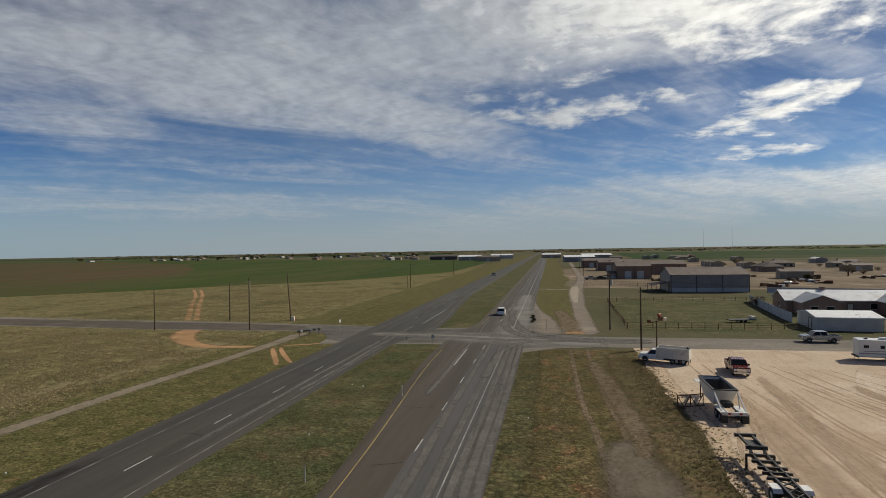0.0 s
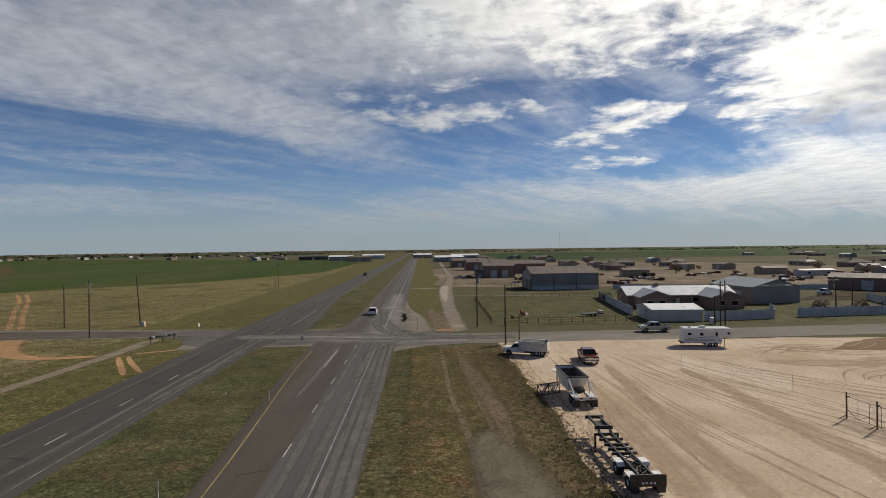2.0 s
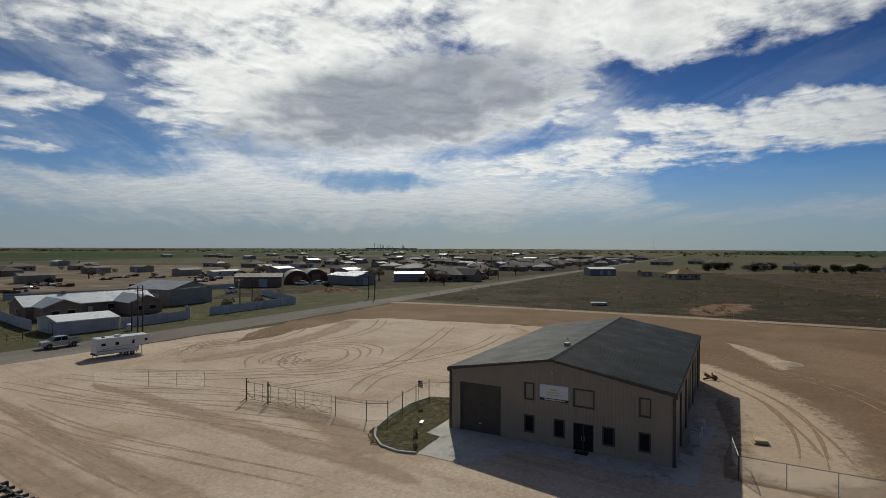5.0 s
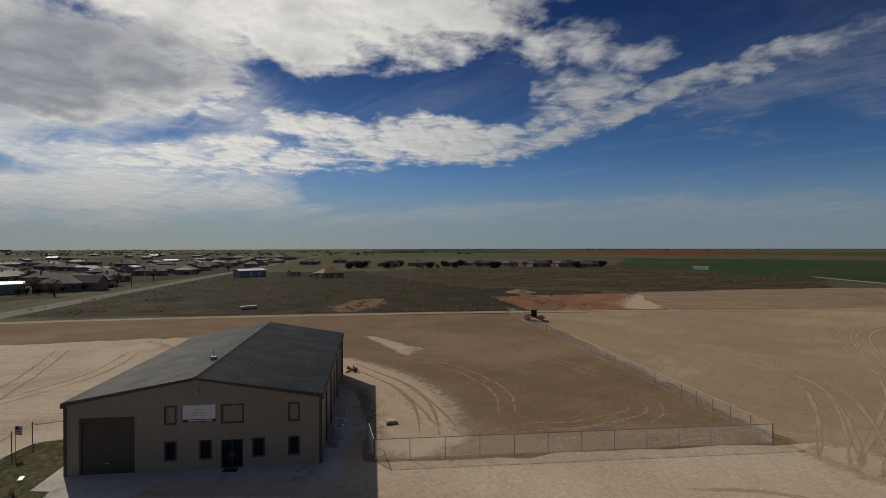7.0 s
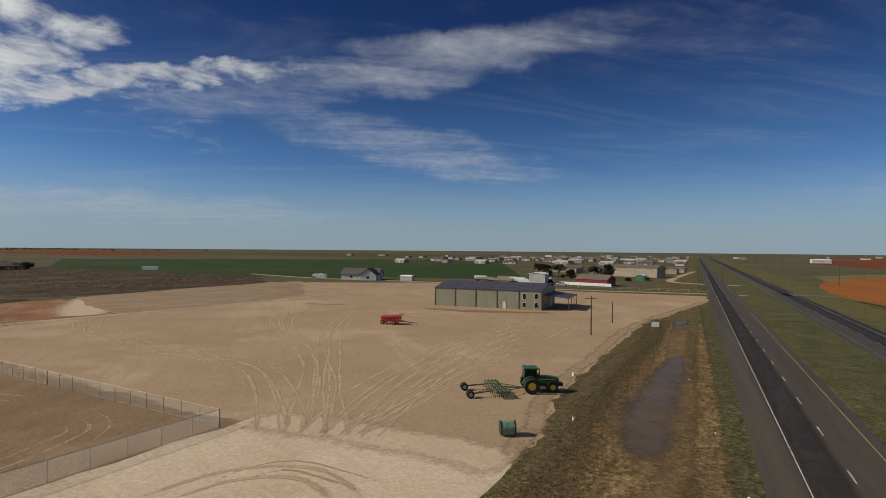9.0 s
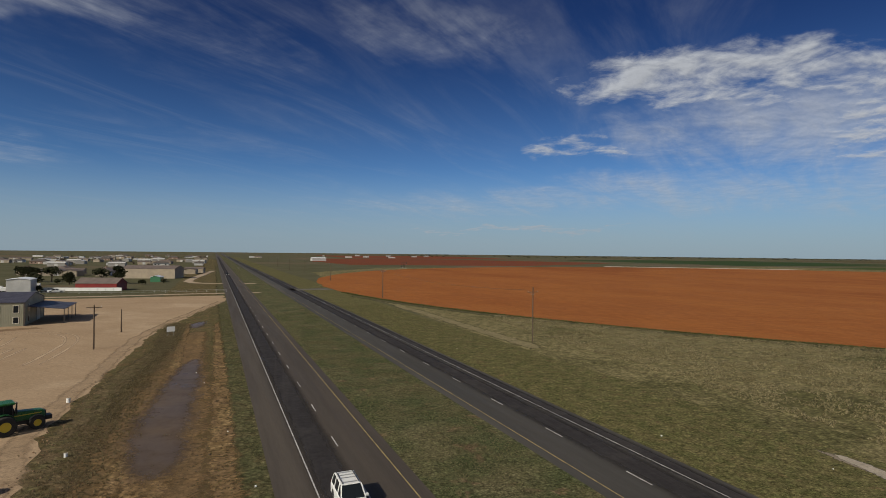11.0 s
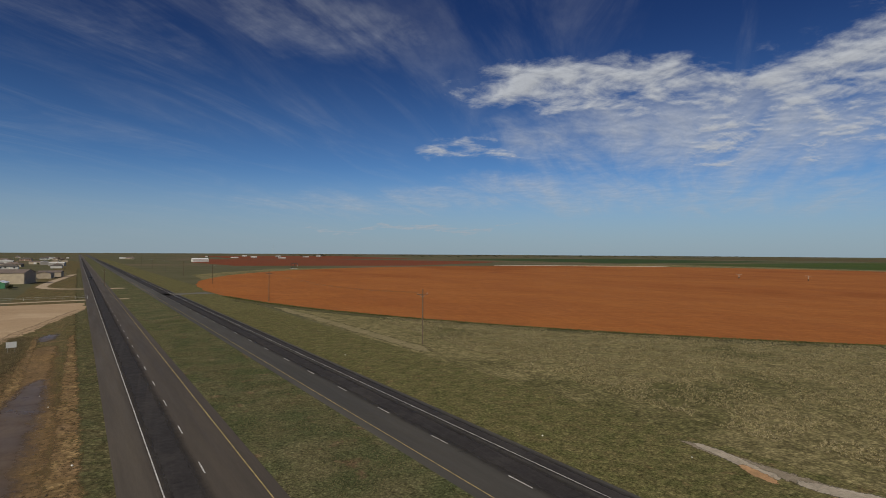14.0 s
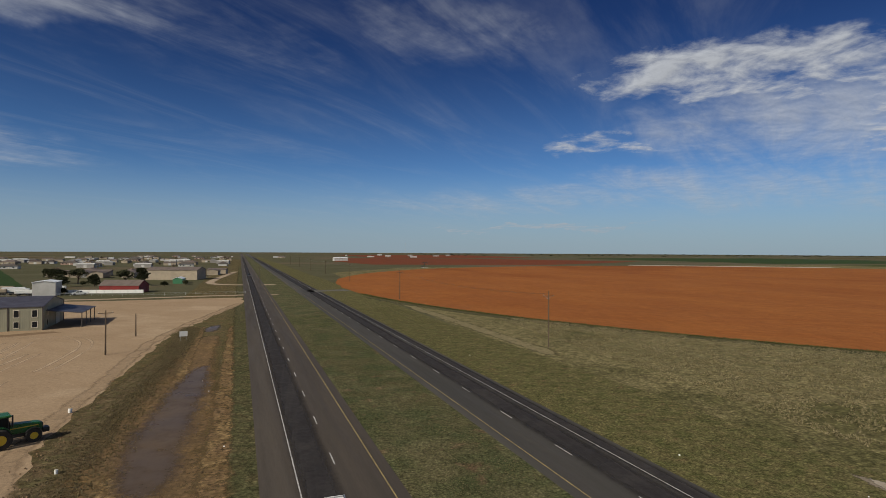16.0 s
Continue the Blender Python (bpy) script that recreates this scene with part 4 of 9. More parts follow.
for off, w, y0, y1, z in ((-2.7, 0.9, 30, 700, 0.0462), (-0.8, 0.9, 20, 700, 0.0468), (0.75, 0.9, 10, 400, 0.0474), (1.7, 1.0, 14, 110, 0.048), (2.6, 0.9, 8, 300, 0.0486), (-6.4, 0.8, 60, 260, 0.0492)):
    soft_lane("dust_streak", road_line(off, y0, y1), w, z, ROAD_DUST, parent=road_near, sway=0.25, step=3, seed=off)
for off, w, y0, y1, z in ((-22.2, 1.0, 60, 120, 0.0462), (-23.6, 0.8, 40, 110, 0.0468)):
    soft_lane("dust_streak", road_line(off, y0, y1), w, z, ROAD_DUST, parent=road_far, sway=0.3, step=3, seed=off)
for road_ob, off0, off1, ys in ((road_near, -8.1, 3.0, (33, 41, 57, 66, 83, -31, -52, -78, -104, -139)), (road_far, -30.6, -20.5, (46, 58, 71, 84, -34, -47, -66, -88, -120))):
    for y in ys:
        crack = random.Random(y)
        line, x = [], off0 + crack.uniform(0, 5)
        yy = y
        while x < off1 and len(line) < crack.choice((4, 6, 9)):
            line.append((kerb_line(yy) + x, yy))
            x += crack.uniform(0.5, 0.9)
            yy += crack.uniform(-0.35, 0.45)
        if len(line) > 2:
            verts, faces, uvs = [], [], []
            band(verts, faces, uvs, [Vector((p[0], p[1], 0.07)) for p in line], 0.0525)
            banded("crack_seal", verts, faces, uvs, SEAL, "", "", road_ob)
for y0, y1 in ((-3000, 90), (116, 3000)):
    strip("edge_line", -0.055, 0.055, y0, 12 if y0 < 0 else y1, 0.052, LINE_WHITE, road_near)
    if y0 < 0:
        strip("edge_line", -0.055, 0.055, 12, 90, 0.0522, LINE_DULL, road_near)
    strip("edge_line", lambda y: near_left(y) + 1.07, lambda y: near_left(y) + 1.17, y0, y1, 0.052, LINE_YELLOW, road_near)
for y0, y1 in ((-3000, 15), (15, 92), (120, 3000)):
    strip("edge_line", -28.75 if y0 > -100 else -29.2, -28.65 if y0 > -100 else -29.1, y0, y1, 0.052, LINE_FAINT if y0 > 0 else LINE_WHITE, road_far)
    strip("edge_line", lambda y: far_right(y) - 1.23, lambda y: far_right(y) - 1.13, y0, y1, 0.052, LINE_FAINT if y0 > 0 else LINE_YELLOW, road_far)
# the worn patch where gravel is dragged over the crossing
patch("crossing_dust", [(-52, 109), (-44, 106), (-40, 99), (-36, 96), (-24, 96), (-14, 97), (-6, 91.5), (-1.8, 93), (4, 95), (8, 96), (8, 104), (0, 110), (-4, 117), (-9, 117), (-14, 115), (-26, 113), (-38, 116), (-52, 118)], 0.0405, CROSS_GREY, 0.5, 2, "worn asphalt of the crossing", "road")
soft_lane("dust_spread", [(-34, 106), (-22, 105), (-10, 103), (0, 101.5), (12, 100)], [4, 6, 11, 13, 9], 0.0494, DUST_PALE, parent=road_near, step=1.5)
soft_lane("dust_spread", [(-5.4, 98), (-5.2, 112), (-5.0, 130), (-4.6, 160), (-4.2, 200)], [5, 8, 8, 6, 4], 0.0497, DUST_PALE, parent=road_near, step=2.5)
for turn_line, w, z in (([(-34, 104), (-20, 103), (-8, 101), (6, 99.5), (20, 99.3)], 2.2, 0.0500), ([(-34, 108), (-20, 107), (-8, 105), (6, 102.5), (20, 101.8)], 1.8, 0.0503), ([(9, 100), (2, 99.5), (-3, 97.5), (-5.5, 92), (-6.8, 82), (-7.2, 70)], 1.4, 0.0506),
                        ([(10, 102.5), (3, 104), (-2, 109), (-4.6, 118), (-6.6, 132), (-7, 148)], 2.4, 0.0509), ([(12, 101), (1, 102.5), (-4.5, 108), (-7.2, 118), (-8.4, 142)], 2.0, 0.0512)):
    soft_lane("dust_streak", turn_line, w, z, ROAD_DUST, parent=road_near, sway=0.3, step=1.5, seed=w)

dash_mesh = bpy.data.meshes.new("lane_dash")
dash_bm = B()
box(dash_bm, -0.06, -1.5, 0, 0.06, 1.5, 0.006)
dash_bm.to_mesh(dash_mesh)
dash_bm.free()
dash_mesh.materials.append(LINE_WHITE)


def dashes(parent, off, first, gap, count, skip=None):
    for i in range(count):
        y = first + gap * i
        if skip and skip[0] < y < skip[1]:
            continue
        d = new("lane_dash", dash_mesh)
        d.parent = parent
        d.matrix_basis = Matrix.Translation((kerb_line(y) + off, y, 0.05)) @ Matrix.Rotation(math.atan2(kerb_line(y - 1) - kerb_line(y + 1), 2), 4, "Z")


dashes(road_near, -3.55, 22.3, 11.75, 48, (93, 118))
dashes(road_near, -3.55, -5.6, -12.1, 48)
dashes(road_far, -25.1, 15.7, 11.6, 48, (80, 122))
dashes(road_far, -25.25, -1.9, -12.2, 48)
# long line of the turning lanes
strip("turn_line", -6.2, -6.05, 78, 91, 0.052, LINE_WHITE, road_near)
strip("turn_line", -21.0, -20.85, 121, 150, 0.052, LINE_WHITE, road_far)

# ---------- buildings ----------
SIDING_BLUE = material("blue_grey_steel_siding", (0.250, 0.238, 0.232), (0.220, 0.208, 0.204), 0.3, grain=0.05, rough=0.5, ribs=("X", 0.9, 0.03))
SIDING_PALE = material("pale_blue_steel_siding", (0.440, 0.455, 0.480), (0.390, 0.405, 0.430), 0.3, grain=0.05, rough=0.5, ribs=("X", 0.9, 0.03))
SIDING_BROWN = material("red_brown_steel_siding", (0.250, 0.160, 0.118), (0.215, 0.138, 0.102), 0.3, grain=0.06, rough=0.6, ribs=("X", 0.9, 0.03))
SIDING_OLIVE = material("olive_steel_siding", (0.255, 0.245, 0.180), (0.225, 0.218, 0.160), 0.2, grain=0.05, rough=0.5, ribs=("X", 0.35, 0.02))
SIDING_GREY = material("grey_steel_siding", (0.290, 0.275, 0.255), (0.255, 0.240, 0.222), 0.3, grain=0.05, rough=0.5, ribs=("Y", 0.9, 0.03))
SIDING_WHITE = material("white_steel_siding", (0.52, 0.51, 0.49), (0.44, 0.43, 0.41), 0.3, grain=0.05, rough=0.5, ribs=("X", 0.5, 0.03))
SIDING_TAN = material("beige_siding", (0.36, 0.30, 0.22), (0.30, 0.25, 0.19), 0.3, grain=0.06, rough=0.7, ribs=("Z", 0.25, 0.02))
BRICK = material("brown_brick", (0.300, 0.205, 0.160), (0.245, 0.168, 0.134), 2.5, grain=0.25, grain_scale=9, rough=0.9, bump=0.01)
ROOF_WHITE = material("white_steel_roof", (0.84, 0.85, 0.85), (0.76, 0.77, 0.78), 0.3, (0.68, 0.66, 0.63), 0.15, (0.55, 0.7), 0.04, 5, 0.34, ribs=("X", 0.6, 0.03))
ROOF_PALE = material("dull_white_roof", (0.56, 0.55, 0.53), (0.47, 0.46, 0.44), 0.3, grain=0.06, rough=0.5, ribs=("X", 0.6, 0.03))
ROOF_BROWN = material("dull_brown_roof", (0.165, 0.130, 0.112), (0.130, 0.104, 0.090), 0.4, grain=0.1, rough=0.7, ribs=("X", 0.9, 0.03))
ROOF_DARK = material("dark_shingle_roof", (0.115, 0.098, 0.086), (0.088, 0.076, 0.068), 0.8, grain=0.18, grain_scale=5, rough=0.9)
ROOF_BLUE = material("blue_grey_steel_roof", (0.245, 0.265, 0.300), (0.210, 0.230, 0.262), 0.3, grain=0.05, rough=0.4, ribs=("X", 0.6, 0.03))
ROOF_ORANGE = material("orange_tan_roof", (0.420, 0.245, 0.085), (0.350, 0.205, 0.075), 0.6, grain=0.12, rough=0.85)
ROOF_SLATE = material("dark_slate_blue_steel_roof", (0.070, 0.068, 0.088), (0.056, 0.055, 0.072), 0.3, grain=0.05, rough=0.5, ribs=("X", 0.6, 0.03))
RUST = material("rusty_steel", (0.150, 0.070, 0.040), (0.095, 0.048, 0.032), 3.0, grain=0.2, rough=0.85)
RED_BARN = material("red_barn_siding", (0.230, 0.028, 0.024), (0.180, 0.024, 0.022), 0.4, grain=0.08, rough=0.6, ribs=("X", 0.9, 0.03))


def holed(bm, lo, hi, z0, z1, holes, place, thick):
    """A wall from lo to hi and z0 to z1 with rectangular openings (u0, w0, u1, w1) right through it. place puts (u, depth, z) into the thing's axes."""
    us = sorted({lo, hi, *[c for h in holes for c in (h[0], h[2])]})
    zs = sorted({z0, z1, *[c for h in holes for c in (h[1], h[3])]})
    for a, b in zip(us, us[1:]):
        run = None
        for c, d in zip(zs, zs[1:]):
            solid = not any(h[0] <= (a + b) / 2 <= h[2] and h[1] <= (c + d) / 2 <= h[3] for h in holes)
            if solid:
                run = (run[0], d) if run else (c, d)
            if run and (not solid or d == zs[-1]):
                p, q = place(a, 0, run[0]), place(b, thick, run[1])
                box(bm, min(p[0], q[0]), min(p[1], q[1]), min(p[2], q[2]), max(p[0], q[0]), max(p[1], q[1]), max(p[2], q[2]))
                run = None
    bmesh.ops.remove_doubles(bm, verts=bm.verts, dist=1e-4)


def gable_roof(parent, L0, L1, W, eave, ridge, over, mat, along="x", thick=0.16, cap=True):
    """Two slopes over half widths W, ridge along the given axis."""
    s = (ridge - eave) / W
    w = W + over
    lo = eave - s * over
    for k in (-1, 1):
        bm = B()
        extrude(bm, [(0, ridge), (k * w, lo), (k * w, lo + thick), (0, ridge + thick)], along, L0 - over, L1 + over)
        part("roof", bm, mat, parent)
    if cap:
        bm = B()
        extrude(bm, [(-0.28, ridge + thick - 0.28 * s + 0.02), (0, ridge + thick + 0.05), (0.28, ridge + thick - 0.28 * s + 0.02), (0, ridge + thick + 0.01)], along, L0 - over, L1 + over)
        part("ridge_cap", bm, mat, parent)


def make_workshop():
    """The tan steel workshop: axis x runs back from its front, y across."""
    L, W, EAVE, RIDGE = 32.0, 9.85, 5.75, 7.45
    ob = thing("workshop", pose(45.5, 15.3, 0.03, 0, 0, 1.8), "tan steel workshop with a dark grey metal roof", "building")
    front_holes = [(4.9, 0.0, 8.7, 4.4), (1.62, 3.8, 2.43, 5.22), (-3.63, 3.75, -1.95, 5.2), (-8.1, 3.7, -7.28, 5.15),
                   (1.62, 0.9, 2.43, 2.35), (-1.1, 0.9, -0.27, 2.35), (-3.63, 0.0, -1.9, 2.35), (-5.3, 0.9, -4.4, 2.35), (-8.1, 0.9, -7.28, 2.35)]
    bm = B()
    holed(bm, -W, W, 0, EAVE, front_holes, lambda u, d, z: (d, u, z), 0.2)
    extrude(bm, [(-W, EAVE), (W, EAVE), (0, RIDGE)], "x", 0.0, 0.2)
    part("wall", bm, WALL_TAN, ob)
    bm = B()
    extrude(bm, [(-W, 0), (W, 0), (W, EAVE), (0, RIDGE), (-W, EAVE)], "x", L - 0.2, L)
    part("wall", bm, WALL_TAN, ob)
    wall_x = material("tan_steel_side", (0.330, 0.265, 0.195), (0.300, 0.240, 0.176), 0.3, grain=0.05, grain_scale=5, rough=0.5, ribs=("X", 0.30, 0.02), spec=0.4)
    side_holes = [(6.0, 0.0, 7.1, 2.2), (14.0, 0.0, 18.0, 4.3), (23.0, 0.0, 27.0, 4.3)]
    for k in (-1, 1):
        bm = B()
        holed(bm, 0.2, L - 0.2, 0, EAVE, side_holes if k < 0 else [], lambda u, d, z: (u, k * (W - d), z), 0.2)
        part("wall", bm, wall_x, ob)
    gable_roof(ob, 0, L, W, EAVE, RIDGE, 0.22, ROOF_GREY)
    # trims: eaves, rakes, corners
    s = (RIDGE - EAVE) / W
    for k in (-1, 1):
        bm = B()
        box(bm, -0.24, k * (W + 0.02), EAVE - 0.30, L + 0.24, k * (W + 0.30), EAVE - 0.04)
        part("gutter", bm, TRIM_BROWN, ob)
        bm = B()
        bar(bm, (-0.25, k * (W + 0.25), EAVE - 0.05), (-0.25, 0, RIDGE + 0.04), 0.06, 0.24)
        part("rake_trim", bm, TRIM_BROWN, ob)
        for x in (-0.04, L - 0.22):
            bm = B()
            box(bm, x, min(k * W, k * (W + 0.05)) - 0.1, 0, x + 0.26, max(k * W, k * (W + 0.05)) + 0.1, EAVE - 0.3)
            part("corner_trim", bm, TRIM_BROWN, ob)
    for x in (5.2, 10.6, 20.0, 28.6):
        bm = B()
        box(bm, x - 0.07, -W - 0.14, 0.05, x + 0.07, -W - 0.01, EAVE - 0.3)
        part("downpipe", bm, TRIM_BROWN, ob)
    bm = B()
    box(bm, 0.10, 4.9, 0.02, 0.16, 8.7, 4.4)
    door = part("roller_door", bm, DOOR_BROWN, ob, "closed dark brown roller door")
    bm = B()
    box(bm, 0.06, 6.7, 0.8, 0.10, 6.95, 0.9)
    part("handle", bm, STEEL_GALV, door)
    for a, b in (((-0.04, 4.75, 0), (0.05, 4.9, 4.5)), ((-0.04, 8.7, 0), (0.05, 8.85, 4.5)), ((-0.04, 4.75, 4.4), (0.05, 8.85, 4.55))):
        bm = B()
        box(bm, *a, *b)
        part("door_frame", bm, TRIM_BROWN, ob)

    def window(u0, z0, u1, z1, shade=False):
        w = part("window", box(B(), 0.08, u0 + 0.06, z0 + 0.06, 0.11, u1 - 0.06, z1 - 0.06), WALL_TAN if shade else GLASS, ob, "boarded window in a dark frame" if shade else "dark window pane")
        for a, b in (((u0 - 0.07, z0 - 0.07), (u1 + 0.07, z0 + 0.06)), ((u0 - 0.07, z1 - 0.06), (u1 + 0.07, z1 + 0.07)), ((u0 - 0.07, z0 + 0.06), (u0 + 0.06, z1 - 0.06)), ((u1 - 0.06, z0 + 0.06), (u1 + 0.07, z1 - 0.06))):
            bm = B()
            box(bm, -0.03, a[0], a[1], 0.12, b[0], b[1])
            part("frame", bm, TRIM_BROWN, w)
    for h in front_holes[1:4]:
        window(*h, shade=True)
    for h in (4, 5, 7, 8):
        window(*front_holes[h])
    bm = B()
    for a, b in (((-3.63, 0.05), (-2.78, 2.3)), ((-2.74, 0.05), (-1.9, 2.3))):
        box(bm, 0.09, a[0] + 0.05, a[1], 0.13, b[0] - 0.02, b[1])
    entry = part("entry_door", bm, GLASS, ob, "dark glazed double door")
    bm = B()
    for u in (-3.63, -2.80, -1.97):
        box(bm, 0.02, u, 0, 0.14, u + 0.08, 2.38)
    box(bm, 0.02, -3.63, 2.28, 0.14, -1.89, 2.38)
    part("frame", bm, TRIM_BROWN, entry)
    for u in (-2.9, -2.62):
        part("handle", rod(B(), (0.0, u, 0.9), (0.0, u, 1.3), 0.02, seg=6), STEEL_GALV, entry)
    bm = B()
    box(bm, -0.9, -3.3, 0.05, -0.15, -2.2, 0.075)
    part("door_mat", bm, BLACK, ob)
    # the sign board: white above, a black band with a row of unread figures below
    sign = part("sign_board", box(B(), -0.10, -1.49, 4.15, -0.03, 1.03, 5.3), WHITE, ob, "white sign board with faded lettering")
    band = part("sign_band", box(B(), -0.10, -1.49, 3.92, -0.03, 1.03, 4.145), BLACK, sign)
    yellow = paint("faded_yellow", (0.60, 0.55, 0.28), 0.6)
    for u0, u1, z0, z1 in ((-0.75, 0.35, 4.62, 4.72), (-0.95, 0.5, 4.42, 4.50), (-0.5, 0.1, 4.85, 4.97)):
        part("lettering_bar", box(B(), -0.106, u0, z0, -0.102, u1, z1), yellow, sign)
    u = 0.6
    for w in (0.14, 0.14, 0.14, 0.05, 0.14, 0.14, 0.14, 0.05, 0.14, 0.14, 0.14, 0.14):
        part("lettering_bar", box(B(), -0.106, u - w, 3.98, -0.102, u, 4.09), WHITE, sign)
        u -= w + 0.03
    bm = B()
    box(bm, -0.22, -0.22, 6.25, -0.01, 0.0, 6.5, bevel=0.03)
    part("wall_lamp", bm, STEEL_GALV, ob, "small wall lamp under the gable")
    # roof vent and side doors
    bm = B()
    box(bm, 7.0, 0.4, RIDGE + 0.05, 7.5, 0.9, RIDGE + 0.35)
    rod(bm, (7.2, 0.65, RIDGE + 0.3), (7.2, 0.65, RIDGE + 1.0), 0.03, seg=6)
    bar(bm, (6.8, 0.65, RIDGE + 0.8), (7.7, 0.4, RIDGE + 0.55), 0.04)
    part("roof_vent", bm, STEEL_GALV, ob)
    for u0, z0, u1, z1 in side_holes:
        part("side_door", box(B(), u0 + 0.02, -W + 0.08, 0.02, u1 - 0.02, -W + 0.13, z1 - 0.02), DOOR_BROWN, ob)


make_workshop()

# concrete round the workshop, the kerbed planting bed
tagged(part("apron", extrude(B(), [(38.05, 24.4), (38.0, 20.0), (40.6, 18.3), (43.0, 17.6), (43.0, 3.6), (52.0, 3.6), (58.5, 3.2), (58.5, 5.6), (45.9, 5.4), (45.3, 25.2), (46.8, 26.5), (42.65, 26.3), (42.5, 24.75)], "z", -0.1, 0.055), CONCRETE),
       "pale concrete apron in front of the workshop", "apron", kind="structure")
bed_line = [(42.7, 26.35), (46.9, 26.6), (53.4, 26.9), (53.9, 30.3), (52.9, 32.2), (49.6, 32.7), (45.0, 32.2), (41.3, 31.1), (39.4, 29.8), (37.9, 28.0), (37.5, 26.0), (37.95, 24.45)]
patch("planting_bed", bed_line + [(42.4, 24.78)], 0.09, material("bed_grass", (0.110, 0.098, 0.052), (0.055, 0.054, 0.026), 1.6, (0.150, 0.120, 0.074), 0.9, (0.55, 0.68), 0.45, 4, 0.95, bump=0.08, where="place", mottle=0.45), 0.0, 1.0, "rough grass bed inside a concrete kerb", "planting bed")
kerb = thing("kerb", pose(0, 0, 0), "pale curved concrete kerb round the bed", "kerb", kind="structure")
for a, b in zip(bed_line[4:], bed_line[5:]):
    d = (Vector(b) - Vector(a)).normalized() * 0.06
    part("kerb_stone", bar(B(), (a[0] - d.x, a[1] - d.y, 0.08), (b[0] + d.x, b[1] + d.y, 0.08), 0.18, 0.20), CONCRETE, kerb)


def shed(m, L, W, eave, ridge, wall, roof, label, name="shed", doors=(), windows=(), over=0.25, along="x", band=None, trims=None, category="building", chimney=None, group="", frames=True):
    """A gabled building, L by W (full), ridge along x or y of its own axes, base centre at its pose. doors and windows: (side, place along it, sill, width, height); sides are s, n, e, w."""
    ob = thing(name, m, label, category, group)
    hx, hy = (L / 2, W / 2)
    t = 0.15
    if along == "x":
        for k in (-1, 1):
            part("wall", box(B(), -hx, min(k * hy, k * (hy - t)), 0, hx, max(k * hy, k * (hy - t)), eave), wall, ob)
            part("wall", extrude(B(), [(-hy + t, 0), (hy - t, 0), (hy - t, eave), (0, ridge), (-hy + t, eave)], "x", k * hx, k * (hx - t)), wall, ob)
        gable_roof(ob, -hx, hx, hy, eave, ridge, over, roof, "x", cap=False)
    else:
        for k in (-1, 1):
            part("wall", box(B(), min(k * hx, k * (hx - t)), -hy, 0, max(k * hx, k * (hx - t)), hy, eave), wall, ob)
            part("wall", extrude(B(), [(-hx + t, 0), (hx - t, 0), (hx - t, eave), (0, ridge), (-hx + t, eave)], "y", k * hy, k * (hy - t)), wall, ob)
        gable_roof(ob, -hy, hy, hx, eave, ridge, over, roof, "y", cap=False)
    fittings(ob, hx, hy, doors, windows, frames)
    if band:
        for k in (-1, 1):
            part("wainscot", box(B(), -hx - 0.04, min(k * hy, k * (hy + 0.05)), 0, hx + 0.04, max(k * hy, k * (hy + 0.05)), band[0]), band[1], ob)
    if trims:
        step, mat = trims
        x = -hx
        while x <= hx + 0.1:
            part("trim", box(B(), x - 0.14, hy + 0.01, 0, x + 0.14, hy + 0.10, eave - 0.1), mat, ob)
            part("trim", box(B(), x - 0.14, -hy - 0.10, 0, x + 0.14, -hy - 0.01, eave - 0.1), mat, ob)
            x += step
    if chimney:
        part("chimney", box(B(), chimney[0] - 0.5, chimney[1] - 0.4, eave, chimney[0] + 0.5, chimney[1] + 0.4, ridge + 0.9), BRICK, ob)
    return ob


def fittings(ob, hx, hy, doors, windows, frames=True):
    for kind, rows in (("door", doors), ("window", windows)):
        for side, u, sill, w, h in rows:
            def at(a, d, z):
                return {"s": (a, -hy - d, z), "n": (a, hy + d, z), "e": (hx + d, a, z), "w": (-hx - d, a, z)}[side]

            def slab(a0, a1, z0, z1, d0, d1):
                p, q = at(a0, d0, z0), at(a1, d1, z1)
                return box(B(), min(p[0], q[0]), min(p[1], q[1]), z0, max(p[0], q[0]), max(p[1], q[1]), z1)
            w2 = w / 2
            leaf = part(kind, slab(u - w2, u + w2, sill, sill + h, -0.05, 0.02), GLASS if kind == "window" else (CREAM if w < 1.5 else SIDING_WHITE), ob)
            for a0, a1, z0, z1 in () if not frames else ((u - w2 - 0.1, u + w2 + 0.1, sill + h, sill + h + 0.1), (u - w2 - 0.1, u - w2, sill, sill + h), (u + w2, u + w2 + 0.1, sill, sill + h)) + (((u - w2 - 0.1, u + w2 + 0.1, sill - 0.1, sill),) if kind == "window" else ()):
                part("frame", slab(a0, a1, z0, z1, -0.02, 0.06), CREAM if kind == "window" else TRIM_BROWN, leaf)


